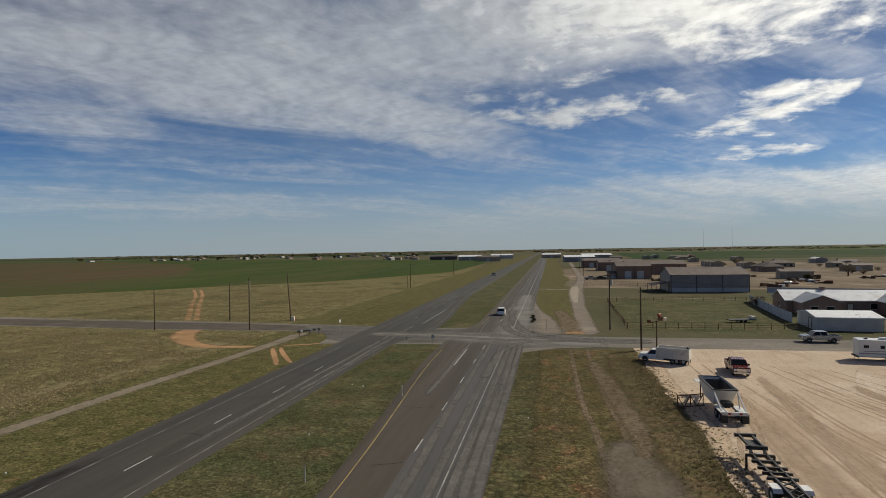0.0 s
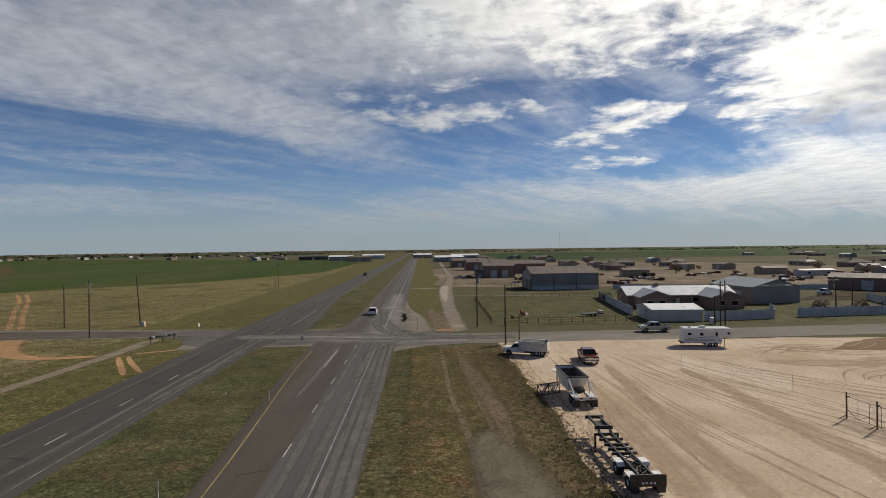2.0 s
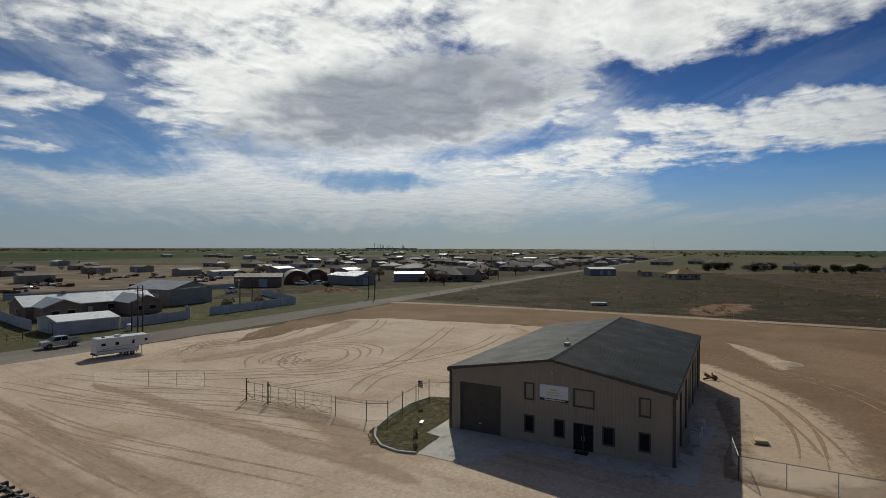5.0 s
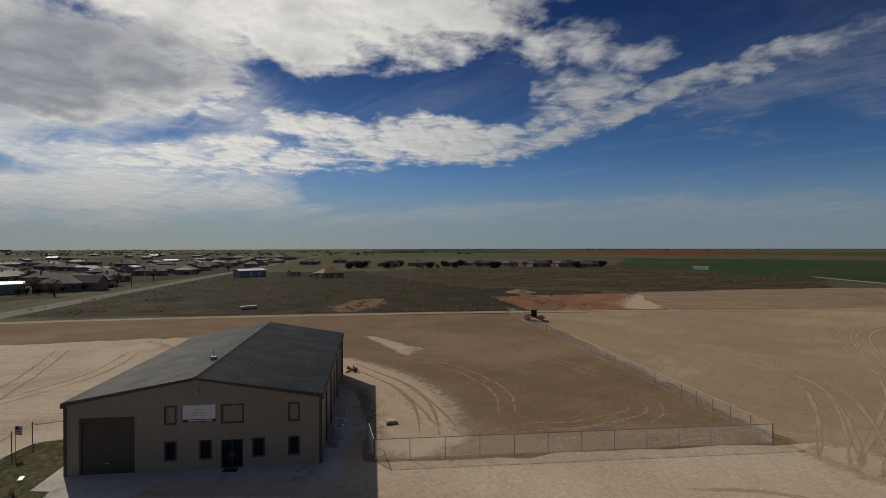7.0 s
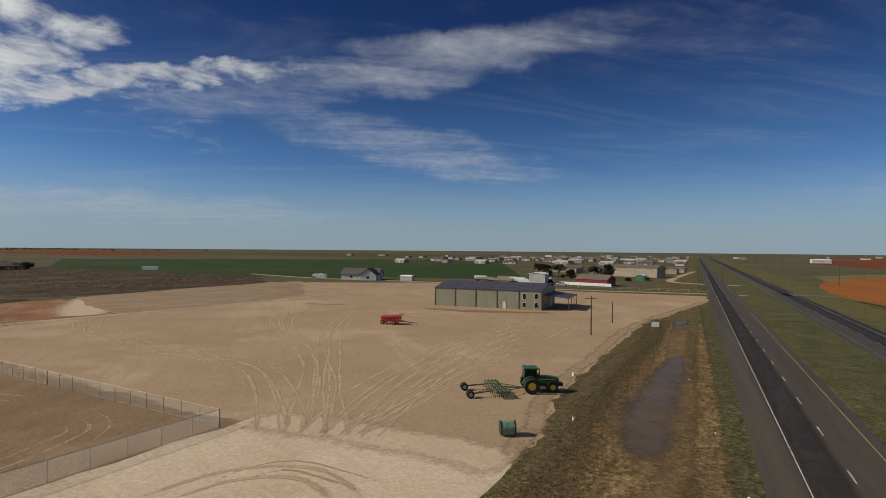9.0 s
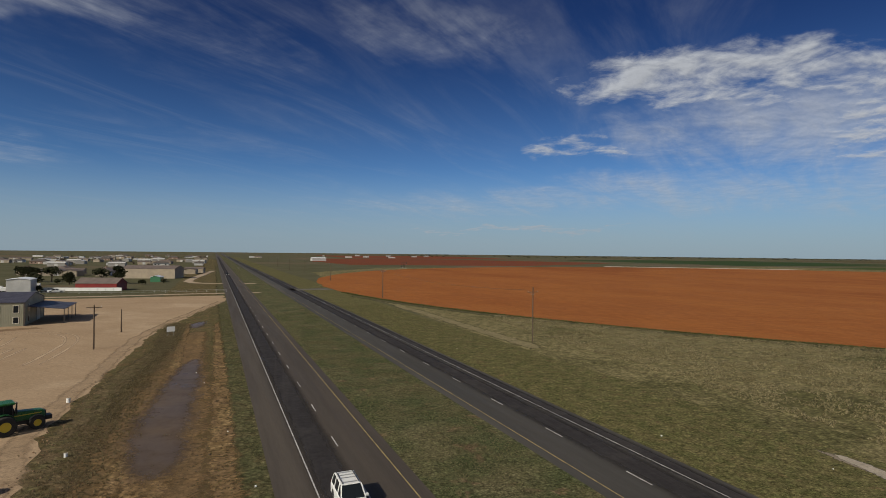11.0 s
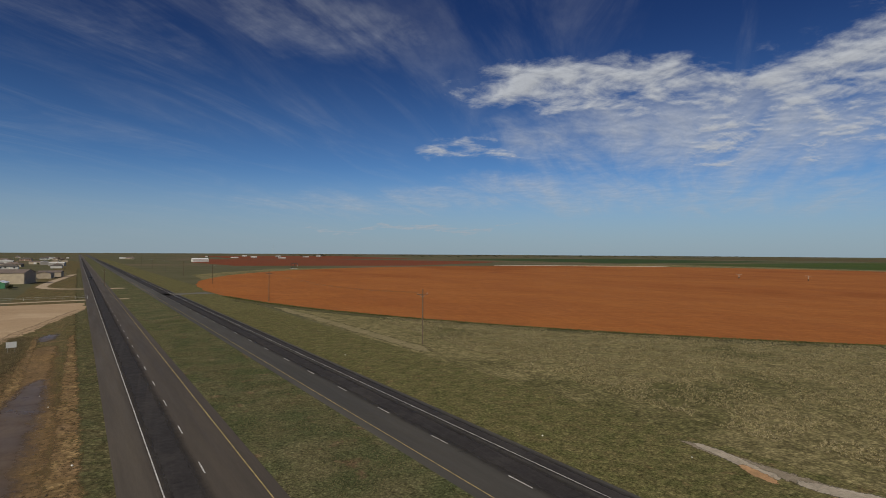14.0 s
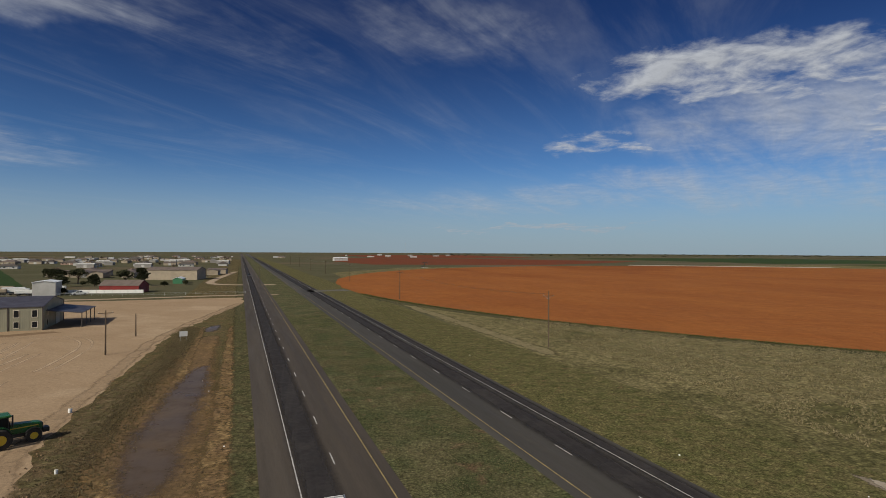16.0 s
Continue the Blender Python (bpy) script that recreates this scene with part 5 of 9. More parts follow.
def hip_roof(parent, hx, hy, eave, ridge, over, mat, name="roof"):
    bm = B()
    x, y = hx + over, hy + over
    r = max(0.3, x - y)
    lo = [bm.verts.new(p) for p in ((-x, -y, eave), (x, -y, eave), (x, y, eave), (-x, y, eave))]
    up = [bm.verts.new((p.co.x, p.co.y, eave + 0.2)) for p in lo]
    a, b = bm.verts.new((-r, 0, ridge)), bm.verts.new((r, 0, ridge))
    bm.faces.new(lo[::-1])
    for i in range(4):
        bm.faces.new((lo[i], lo[(i + 1) % 4], up[(i + 1) % 4], up[i]))
    bm.faces.new((up[0], up[1], b, a))
    bm.faces.new((up[1], up[2], b))
    bm.faces.new((up[2], up[3], a, b))
    bm.faces.new((up[3], up[0], a))
    bmesh.ops.recalc_face_normals(bm, faces=bm.faces)
    return part(name, bm, mat, parent)


def house(m, L, W, eave, ridge, wall, roof, label, wing=None, garage=True, group="", name="house", frames=True):
    ob = thing(name, m, label, "house", group)
    hx, hy = L / 2, W / 2
    for k in (-1, 1):
        part("wall", box(B(), -hx, min(k * hy, k * (hy - 0.2)), 0, hx, max(k * hy, k * (hy - 0.2)), eave), wall, ob)
        part("wall", box(B(), min(k * hx, k * (hx - 0.2)), -hy + 0.2, 0, max(k * hx, k * (hx - 0.2)), hy - 0.2, eave), wall, ob)
    hip_roof(ob, hx, hy, eave, ridge, 0.5, roof)
    rows = [(s, u * L, 0.9, 1.4, 1.2) for s in "sn" for u in (-0.36, -0.14, 0.3)] + [(s, 0.1 * W, 0.9, 1.2, 1.2) for s in "ew"]
    fittings(ob, hx, hy, [("s", 0.06 * L, 0, 1.0, 2.1), ("n", 0.06 * L, 0, 1.0, 2.1)] + ([("w", -0.2 * W, 0, 3.2, 2.2)] if garage else []), rows if frames else rows[:6], frames)
    if wing:
        wx, wl, ww = wing
        part("wing_wall", box(B(), wx - ww / 2, -hy - wl, 0, wx + ww / 2, -hy, eave), wall, ob)
        s = (ridge - 0.8 - eave)
        for k in (-1, 1):
            part("wing_roof", extrude(B(), [(wx, eave + s), (wx + k * (ww / 2 + 0.4), eave), (wx + k * (ww / 2 + 0.4), eave + 0.18), (wx, eave + s + 0.18)], "y", -hy - wl - 0.4, 0), roof, ob)
        part("wing_gable", extrude(B(), [(wx - ww / 2, eave), (wx + ww / 2, eave), (wx, eave + s)], "y", -hy - wl, -hy - wl + 0.2), wall, ob)
    part("chimney", box(B(), hx * 0.4 - 0.4, 0.3, eave, hx * 0.4 + 0.4, 1.0, ridge + 0.7), BRICK, ob)
    return ob


# sheds north of the crossing
shed(pose(59.8, 215.5, 0.02, 0, 0, -0.5), 26, 18, 6.2, 8.6, SIDING_BLUE, ROOF_BROWN, "long blue-grey steel shed with a pale lower band", "steel_shed", band=(1.6, SIDING_PALE), trims=(8.66, TRIM_BROWN),
     doors=(("w", -3, 0, 3.5, 4.0),), windows=())
lean = thing("lean_to", pose(43.5, 212, 0.02), "open lean-to beside the blue-grey shed", "lean-to")
part("roof", extrude(B(), [(-3.3, 2.6), (3.2, 3.3), (3.2, 3.45), (-3.3, 2.75)], "y", -4, 4), ROOF_BROWN, lean)
for x, y in ((-3.1, -3.8), (-3.1, 3.8), (0, -3.8), (0, 3.8)):
    part("post", box(B(), x - 0.08, y - 0.08, 0, x + 0.08, y + 0.08, 2.62 + (x + 3.1) * 0.11), TRIM_BROWN, lean)
for i, (x, y, L, W, e, r, txt) in enumerate(((48.5, 302, 17, 16, 6.4, 8.2, "red-brown steel shed with a pale brown roof"), (68, 345, 34, 16, 6.0, 8.0, "brown steel shed in a row of sheds"), (56, 400, 30, 16, 5.8, 7.6, "brown steel shed in a row of sheds"),
                                             (50, 462, 30, 16, 5.6, 7.4, "long brown steel shed in a row"))):
    shed(pose(x, y, 0.02), L, W, e, r, SIDING_BROWN, ROOF_BROWN, txt, "steel_shed", doors=(("s", -3, 0, 3.4, 4.0), ("s", 3.2, 0, 3.4, 4.0)) if i == 0 else (("s", -8, 0, 3.4, 3.8),), trims=(8.5 if i == 0 else 10, TRIM_BROWN), group="row of brown sheds")
shed(pose(38.5, 300, 0.02), 5, 8, 3.2, 3.8, SIDING_BROWN, ROOF_DARK, "low brown lean-to shed beside the row", "steel_shed", doors=(("s", 0, 0, 2.4, 2.4),))
for x, y, L, W, wall, roof, txt in ((45, 640, 34, 20, SIDING_BLUE, ROOF_WHITE, "dark shed with a white roof far up the highway"), (78, 780, 40, 22, SIDING_BLUE, ROOF_WHITE, "dark shed with a white roof far up the highway"), (20, 900, 30, 18, SIDING_TAN, ROOF_WHITE, "pale shed far up the highway"),
                                   (-66, 720, 30, 16, SIDING_TAN, ROOF_BROWN, "tan shed west of the highway"), (-100, 800, 34, 18, SIDING_GREY, ROOF_WHITE, "grey shed west of the highway"), (-60, 900, 36, 18, SIDING_WHITE, ROOF_WHITE, "white shed west of the highway"), (-150, 860, 44, 18, ROOF_DARK, ROOF_DARK, "dark long barn beyond the crop")):
    shed(pose(x, y, 0.02, 0, 0, 4), L, W, 5.5, 7.5, wall, roof, txt, "far_shed", doors=(("s", 0, 0, 4, 4),))

# the fenced homestead by the crossing road
shed(pose(58.6, 120.2, 0.02, 0, 0, -6), 11.0, 10.5, 2.5, 3.3, SIDING_WHITE, ROOF_WHITE, "low white shed with a bright metal roof", "low_shed", along="x", doors=(("w", -2, 0, 1.6, 2.1),), over=0.2)
home = shed(pose(75, 150.5, 0.02, 0, 0, -6), 29, 11, 3.0, 5.0, BRICK, ROOF_WHITE, "brown brick house with a white metal roof", "brick_house", windows=(("s", -11, 1.0, 1.8, 1.2), ("s", -6, 1.0, 2.2, 1.2), ("s", 4, 1.0, 1.8, 1.2), ("w", 0, 1.0, 1.4, 1.2)), doors=(("s", -1, 0, 1.1, 2.1),), over=0.5, category="house", chimney=(-5, 0))
for wx, wl in ((-9.0, 6.5), (8.5, 9.0)):
    bm = B()
    box(bm, wx - 4, -5.5 - wl, 0, wx + 4, -5.5, 3.0)
    extrude(bm, [(wx - 4, 3.0), (wx + 4, 3.0), (wx, 4.6)], "y", -5.5 - wl, -5.3 - wl)
    part("wing_wall", bm, BRICK, home)
    for k in (-1, 1):
        part("wing_roof", extrude(B(), [(wx, 4.6), (wx + k * 4.5, 2.85), (wx + k * 4.5, 3.0), (wx, 4.75)], "y", -6.0 - wl, 0), ROOF_BLUE, home, "pale grey metal roof over a wing")
    for u in (-1.6, 1.6):
        w = part("window", box(B(), wx + u - 0.7, -5.53 - wl, 1.0, wx + u + 0.7, -5.48 - wl, 2.1), GLASS, home)
        part("frame", box(B(), wx + u - 0.85, -5.57 - wl, 2.1, wx + u + 0.85, -5.47 - wl, 2.25), CREAM, w)
        part("frame", box(B(), wx + u - 0.85, -5.57 - wl, 0.85, wx + u + 0.85, -5.47 - wl, 1.0), CREAM, w)
shed(pose(101.5, 155, 0.02, 0, 0, 6), 15, 18, 4.6, 6.6, SIDING_GREY, ROOF_BLUE, "tall grey steel barn with a blue-grey roof", "steel_barn", along="y", doors=(("w", -3, 0, 3.4, 3.6),), windows=())


def panel_wall(line, height, mat, label, name="panel_fence"):
    ob = thing(name, pose(0, 0, 0), label, "fence")
    for a, b in zip(line, line[1:]):
        a, b = Vector((*a, 0)), Vector((*b, 0))
        n = max(1, round((b - a).length / 3.0))
        for i in range(n):
            p, q = a + (b - a) * (i / n), a + (b - a) * ((i + 0.985) / n)
            part("panel", bar(B(), (p.x, p.y, height / 2 + 0.04), (q.x, q.y, height / 2 + 0.04), 0.05, height), mat, ob)
            part("post", box(B(), p.x - 0.06, p.y - 0.06, 0, p.x + 0.06, p.y + 0.06, height + 0.15), STEEL_GALV, ob)
    return ob


PANEL = material("pale_steel_panel", (0.50, 0.50, 0.52), (0.42, 0.42, 0.44), 0.4, grain=0.06, rough=0.55, spec=0.4)
panel_wall([(61, 173), (59, 164), (54, 135), (52.9, 126.5)], 2.1, PANEL, "pale steel panel fence round the homestead")
panel_wall([(64.3, 115.2), (72, 115.4), (81, 116.3), (84.5, 121), (88, 128)], 2.1, PANEL, "pale steel panel fence round the homestead")
panel_wall([(87.8, 118), (103, 118.8), (118.4, 119.8), (126, 134), (134, 152)], 2.1, PANEL, "long pale steel panel fence along the road")
panel_wall([(78, 205), (100, 198), (125, 192), (150, 186)], 1.8, PANEL, "long pale panel fence behind the homestead")

# the olive steel shed with a canopy
olive = shed(pose(74.5, -160.0, 0.03, 0, 0, 8.5), 34, 20, 5.55, 7.3, SIDING_OLIVE, ROOF_SLATE, "long olive-green steel shed with dark trim and a slate roof", "olive_shed", trims=(6.8, TRIM_BROWN), over=0.2,
             doors=(("n", -5.6, 0, 1.1, 2.2), ("w", -4, 0, 4, 4)), windows=(("n", -11.8, 3.2, 1.0, 1.6), ("n", -15.4, 3.2, 1.0, 1.6), ("n", -11.8, 0.7, 1.0, 1.4), ("n", -15.4, 0.7, 1.0, 1.4), ("w", 6, 3.2, 1.0, 1.6), ("w", 6, 0.7, 1.0, 1.4)))
part("canopy_roof", extrude(B(), [(-17.1, 4.3), (-24.6, 3.5), (-24.6, 3.65), (-17.1, 4.45)], "y", -9.5, 7.5), ROOF_SLATE, olive, "dark sloping canopy roof")
for y in (-9, -3.4, 2, 7.2):
    part("canopy_post", box(B(), -24.5, y - 0.08, 0, -24.34, y + 0.08, 3.55), TRIM_BROWN, olive)

# single buildings to the east
shed(pose(163, 186, 0.02, 0, 0, -48), 19, 13, 4.2, 5.6, SIDING_BROWN, ROOF_BROWN, "brown shed with a dull pinkish roof", "brown_shed", doors=(("s", 2, 0, 3.5, 3.4),))
shed(pose(196, 163, 0.02, 0, 0, 80), 20, 11, 4.0, 5.2, SIDING_GREY, ROOF_WHITE, "grey shed with a bright white roof", "white_roofed_shed", doors=(("s", 5, 0, 2.2, 2.6), ("w", 0, 0, 3, 3.2)), windows=(("s", -5, 1, 1.2, 1.0),))
shed(pose(214, 172, 0.02, 0, 0, 70), 14, 9, 4.0, 5.0, SIDING_BROWN, ROOF_WHITE, "brown shed with a white roof", "white_roofed_shed", doors=(("s", 0, 0, 3, 3),))
shed(pose(229, 152.5, 0.02, 0, 0, -52), 15, 9, 3.8, 4.6, SIDING_GREY, ROOF_WHITE, "low grey-green shed with a white roof", "white_roofed_shed", doors=(("e", 0, 0, 3, 3),))
shed(pose(345, 86, 0.02, 0, 0, -50), 17, 9, 3.9, 4.8, SIDING_BLUE, ROOF_WHITE, "blue-grey shed with a white roof", "white_roofed_shed", doors=(("s", -1, 0, 2.2, 3.0), ("s", 4, 0, 2.2, 3.0)))
house(pose(252, 137, 0.02, 0, 0, 0), 30, 17, 3.2, 7.0, BRICK, ROOF_DARK, "large brown brick house with a dark shingle roof", wing=(-6, 6, 9))
house(pose(330, 36, 0.02, 0, 0, -48), 14.5, 9.5, 2.7, 5.6, SIDING_TAN, ROOF_ORANGE, "house with an unfinished orange-tan roof")
shed(pose(350, 60, 0.02, 0, 0, -48), 6.5, 5, 2.6, 3.8, SIDING_TAN, ROOF_ORANGE, "small tan shed with an orange-tan roof", "small_shed", doors=(("s", 0, 0, 2, 2.1),))
box_car = thing("storage_box", pose(398, -240, 0.02, 0, 0, 30), "white storage container alone in the brush", "container")
part("body", box(B(), -6, -1.2, 0.15, 6, 1.2, 2.9, bevel=0.04), WHITE, box_car)
for x in (-5.9, -3, 0, 3, 5.9):
    part("rib", box(B(), x - 0.06, -1.26, 0.2, x + 0.06, 1.26, 2.85), WHITE, box_car)
part("skid", box(B(), -5.8, -1.0, 0, 5.8, 1.0, 0.15), BLACK, box_car)


def quonset(m, L, R, label):
    ob = thing("arched_shed", m, label, "building")
    arc = [(R * math.cos(radians(a)), R * math.sin(radians(a))) for a in range(0, 181, 15)]
    inn = [(u * 0.96, v * 0.96) for u, v in arc]
    part("shell", extrude(B(), arc + inn[::-1], "y", -L / 2, L / 2), SIDING_GREY, ob)
    part("end_wall", extrude(B(), inn, "y", -L / 2 + 0.3, -L / 2 + 0.45), RUST, ob)
    part("door", box(B(), -2, -L / 2 + 0.2, 0, 2, -L / 2 + 0.3, 3.4), SIDING_BROWN, ob)
    return ob


quonset(pose(188, 190, 0.02, 0, 0, -40), 18, 6.2, "arched steel shed with a rusty end wall")
quonset(pose(207, 196, 0.02, 0, 0, -40), 16, 6.0, "dark arched steel shed")
hoard = thing("billboard", pose(144.5, 110, 0.02, 0, 0, -52), "small dark red board on two wooden posts", "sign board")
for y in (-0.9, 0.9):
    part("post", rod(B(), (0, y, -0.1), (0, y, 6.5), 0.13), WOOD_POLE, hoard)
part("board", box(B(), 0.1, -2.6, 3.6, 0.25, 2.6, 6.4, bevel=0.02), RUST, hoard)
for z in (4.2, 5.0, 5.8):
    part("batten", box(B(), 0.04, -2.6, z, 0.1, 2.6, z + 0.14), WOOD_POLE, hoard)

# south: homes and sheds behind the lot
shed(pose(200, -247, 0.02, 0, 0, 20), 22, 10, 3.2, 6.4, SIDING_PALE, ROOF_DARK, "pale grey house with a dark pitched roof", "gabled_house", doors=(("n", 0, 0, 1.0, 2.1),), windows=(("n", -6, 1, 1.6, 1.2), ("n", 5, 1, 1.6, 1.2), ("w", 0, 1, 1.6, 1.2)), over=0.5, category="house")
shed(pose(191, -243, 0.02, 0, 0, 20), 9, 9, 3.2, 6.6, SIDING_PALE, ROOF_DARK, "pale gabled porch of the grey house", "gabled_house", windows=(("n", 0, 1, 1.8, 1.3), ("w", 1, 1, 1.4, 1.2)), over=0.5, along="y", category="house")
shed(pose(172, -252, 0.02, 0, 0, 10), 7, 4, 2.4, 3.0, SIDING_WHITE, ROOF_WHITE, "small white shed by the lot road", "small_shed", doors=(("n", 0, 0, 1.0, 2.0),))
shed(pose(99.5, -266, 0.02, 0, 0, 100), 12, 8, 5.6, 6.2, SIDING_WHITE, ROOF_WHITE, "tall white steel shed with a low roof", "white_shed", doors=(("w", 0, 0, 3, 3.6),))
shed(pose(74, -279, 0.02, 0, 0, 170), 17, 10, 3.2, 5.4, RED_BARN, ROOF_BROWN, "red barn with a dull brown roof", "red_barn", doors=(("n", 0, 0, 3, 2.8),), category="barn")
shed(pose(75, -392, 0.02, 0, 0, 170), 32, 16, 6.2, 8.0, SIDING_TAN, ROOF_BROWN, "tan warehouse with a pale roof", "warehouse", doors=(("n", -5, 0, 4, 4), ("n", 6, 0, 4, 4)))
shed(pose(64, -345, 0.02, 0, 0, 90), 10, 5, 2.8, 3.6, paint("green_paint", (0.05, 0.18, 0.09)), ROOF_WHITE, "small green kiosk with a white roof", "kiosk", doors=(("s", 0, 0, 1.2, 2),))
panel_wall([(96, -275), (80, -272), (64, -270.5)], 1.5, WHITE, "white panel fence before the red barn", "white_fence")
for x, y, L in ((122, -268, 14), (112, -271, 8), (106, -262, 7), (134, -272, 10), (118, -281, 9), (128, -290, 12), (104, -288, 7), (142, -284, 8)):
    tr = thing("flatbed_trailer", pose(x, y, 0.02, 0, 0, 12), "parked trailer with a tan load behind the lot", "trailer", "trailers behind the lot")
    part("deck", box(B(), -L / 2, -1.2, 0.9, L / 2, 1.2, 1.15), BLACK, tr)
    part("load", box(B(), -L / 2 + 0.3, -1.1, 1.15, L / 2 - 0.3, 1.1, 2.5, bevel=0.1), SIDING_TAN if L > 9 else WHITE, tr)
    for wx in (-L / 2 + 1.2, -L / 2 + 2.3, L / 2 - 1.5):
        for k in (-1, 1):
            part("wheel", rod(B(), (wx, k * 0.85, 0.5), (wx, k * 1.2, 0.5), 0.5, seg=12), RUBBER, tr)

# the spread of homes and sheds along the horizon
rng = random.Random(7)
HOME_KINDS = [
    house(pose(300, 180, 0.02, 0, 0, 12), 18, 11, 2.9, 5.6, BRICK, ROOF_DARK, "low brick house with a dark shingle roof", group="homes of the settlement", frames=False),
    house(pose(330, 215, 0.02, 0, 0, -20), 17, 11, 2.9, 5.4, SIDING_TAN, ROOF_BROWN, "low beige house with a brown roof", group="homes of the settlement", frames=False),
    house(pose(275, 235, 0.02, 0, 0, 40), 16, 10, 2.9, 5.2, SIDING_WHITE, ROOF_DARK, "low white house with a dark roof", group="homes of the settlement", frames=False),
    shed(pose(250, 210, 0.02, 0, 0, 10), 16, 9, 3.6, 4.8, SIDING_GREY, ROOF_PALE, "grey metal shed with a white roof", "home_shed", doors=(("s", 0, 0, 3, 2.8),), group="homes of the settlement", frames=False),
    shed(pose(268, 300, 0.02, 0, 0, -8), 14, 8, 3.4, 4.4, SIDING_TAN, ROOF_BROWN, "beige metal shed with a brown roof", "home_shed", doors=(("s", 0, 0, 3, 2.8),), group="homes of the settlement", frames=False),
    shed(pose(210, 270, 0.02, 0, 0, 4), 20, 5, 2.7, 3.3, SIDING_WHITE, ROOF_PALE, "long white mobile home", "mobile_home", doors=(("s", 2, 0, 1, 2),), windows=(("s", -5, 1, 1.6, 0.9), ("s", 6, 1, 1.6, 0.9)), group="homes of the settlement", frames=False),
]


def settle(count, x0, x1, y0, y1, kinds, keep=22.0, avoid=()):
    made, tries = [], 0
    while len(made) < count and tries < count * 30:
        tries += 1
        x, y = rng.uniform(x0, x1), rng.uniform(y0, y1)
        if any((x - a) ** 2 + (y - b) ** 2 < keep ** 2 for a, b in made) or any(a <= x <= c and b <= y <= d for a, b, c, d in avoid):
            continue
        if -46 < x - kerb_line(y) < 16:                      # the highway stays clear
            continue
        made.append((x, y))
        copy_thing(HOME_KINDS[rng.choice(kinds)], pose(x, y, 0.02, 0, 0, rng.choice((0, 90, 180, 270)) + rng.uniform(-9, 9)))
    return made


homes = settle(46, 240, 620, 140, 420, (0, 0, 1, 1, 0, 3, 4, 4, 0, 2), 24, ((240, 100, 270, 160),))
homes += settle(9, 100, 260, 265, 460, (4, 1, 0, 4, 4), 26, ((150, 170, 225, 230),))
homes += settle(26, 380, 900, 128, 250, (0, 0, 1, 4, 3, 0), 26)
homes += settle(34, 500, 1300, 300, 900, (0, 1, 0, 3, 4, 4), 32)
homes += settle(14, 90, 240, 420, 800, (3, 4, 4, 1), 30)
homes += settle(4, 560, 640, 40, 90, (0, 1, 0), 24)
for i, (x, y) in enumerate(((532, 28), (515, 0), (519, -26), (530, -66), (508, -84), (509, -112), (486, -136), (488, -158), (470, -176), (540, -100), (520, -140))):
    copy_thing(HOME_KINDS[(0, 0, 0, 1, 0, 0, 0, 0, 0, 0, 0)[i]], pose(x, y, 0.02, 0, 0, i * 77))

homes += settle(26, -1100, -260, 1050, 1500, (0, 1, 2, 3), 30)
homes += settle(10, -260, -90, 880, 1150, (1, 3, 4), 26)
homes += settle(36, 60, 420, -1050, -560, (2, 3, 5, 3, 4, 1), 26, ((60, -640, 120, -560),))
homes += settle(60, 40, 480, -1600, -640, (1, 4, 2, 0, 4, 5), 20)
homes += settle(14, 60, 160, -480, -420, (4, 1, 4), 18)
homes += settle(10, 420, 900, -1100, -800, (1, 2, 4), 40)
homes += settle(8, -700, -150, -2100, -1500, (3, 5), 60)
shed(pose(-78, -1051, 0.02, 0, 0, 10), 26, 14, 5, 6.5, SIDING_WHITE, ROOF_WHITE, "lone white shed across the fields", "white_shed", doors=(("n", 0, 0, 4, 4),))

# refinery towers on the skyline, far masts
plant = thing("refinery", pose(2900, 2080, 0), "far refinery with a cluster of thin stacks", "refinery")
for i in range(13):
    y = rng.uniform(-170, 170)
    part("stack", rod(B(), (0, y, 0), (0, y, rng.uniform(18, 42)), 2.2, 1.5, seg=6), SIDING_GREY, plant)
part("works", box(B(), -20, -190, 0, 20, 190, 9), SIDING_GREY, plant)
for x, y, h in ((420, 1500, 60), (620, 1900, 75), (-500, -2600, 60), (1900, 300, 50)):
    mast = thing("radio_mast", pose(x, y, 0), "thin radio mast on the skyline", "mast")
    part("mast_tube", rod(B(), (0, 0, 0), (0, 0, h), 0.35, 0.2, seg=5), STEEL_GALV, mast)

# ---------- poles, wires and fences ----------
PORCELAIN = paint("pale_insulator", (0.55, 0.54, 0.50), 0.3)


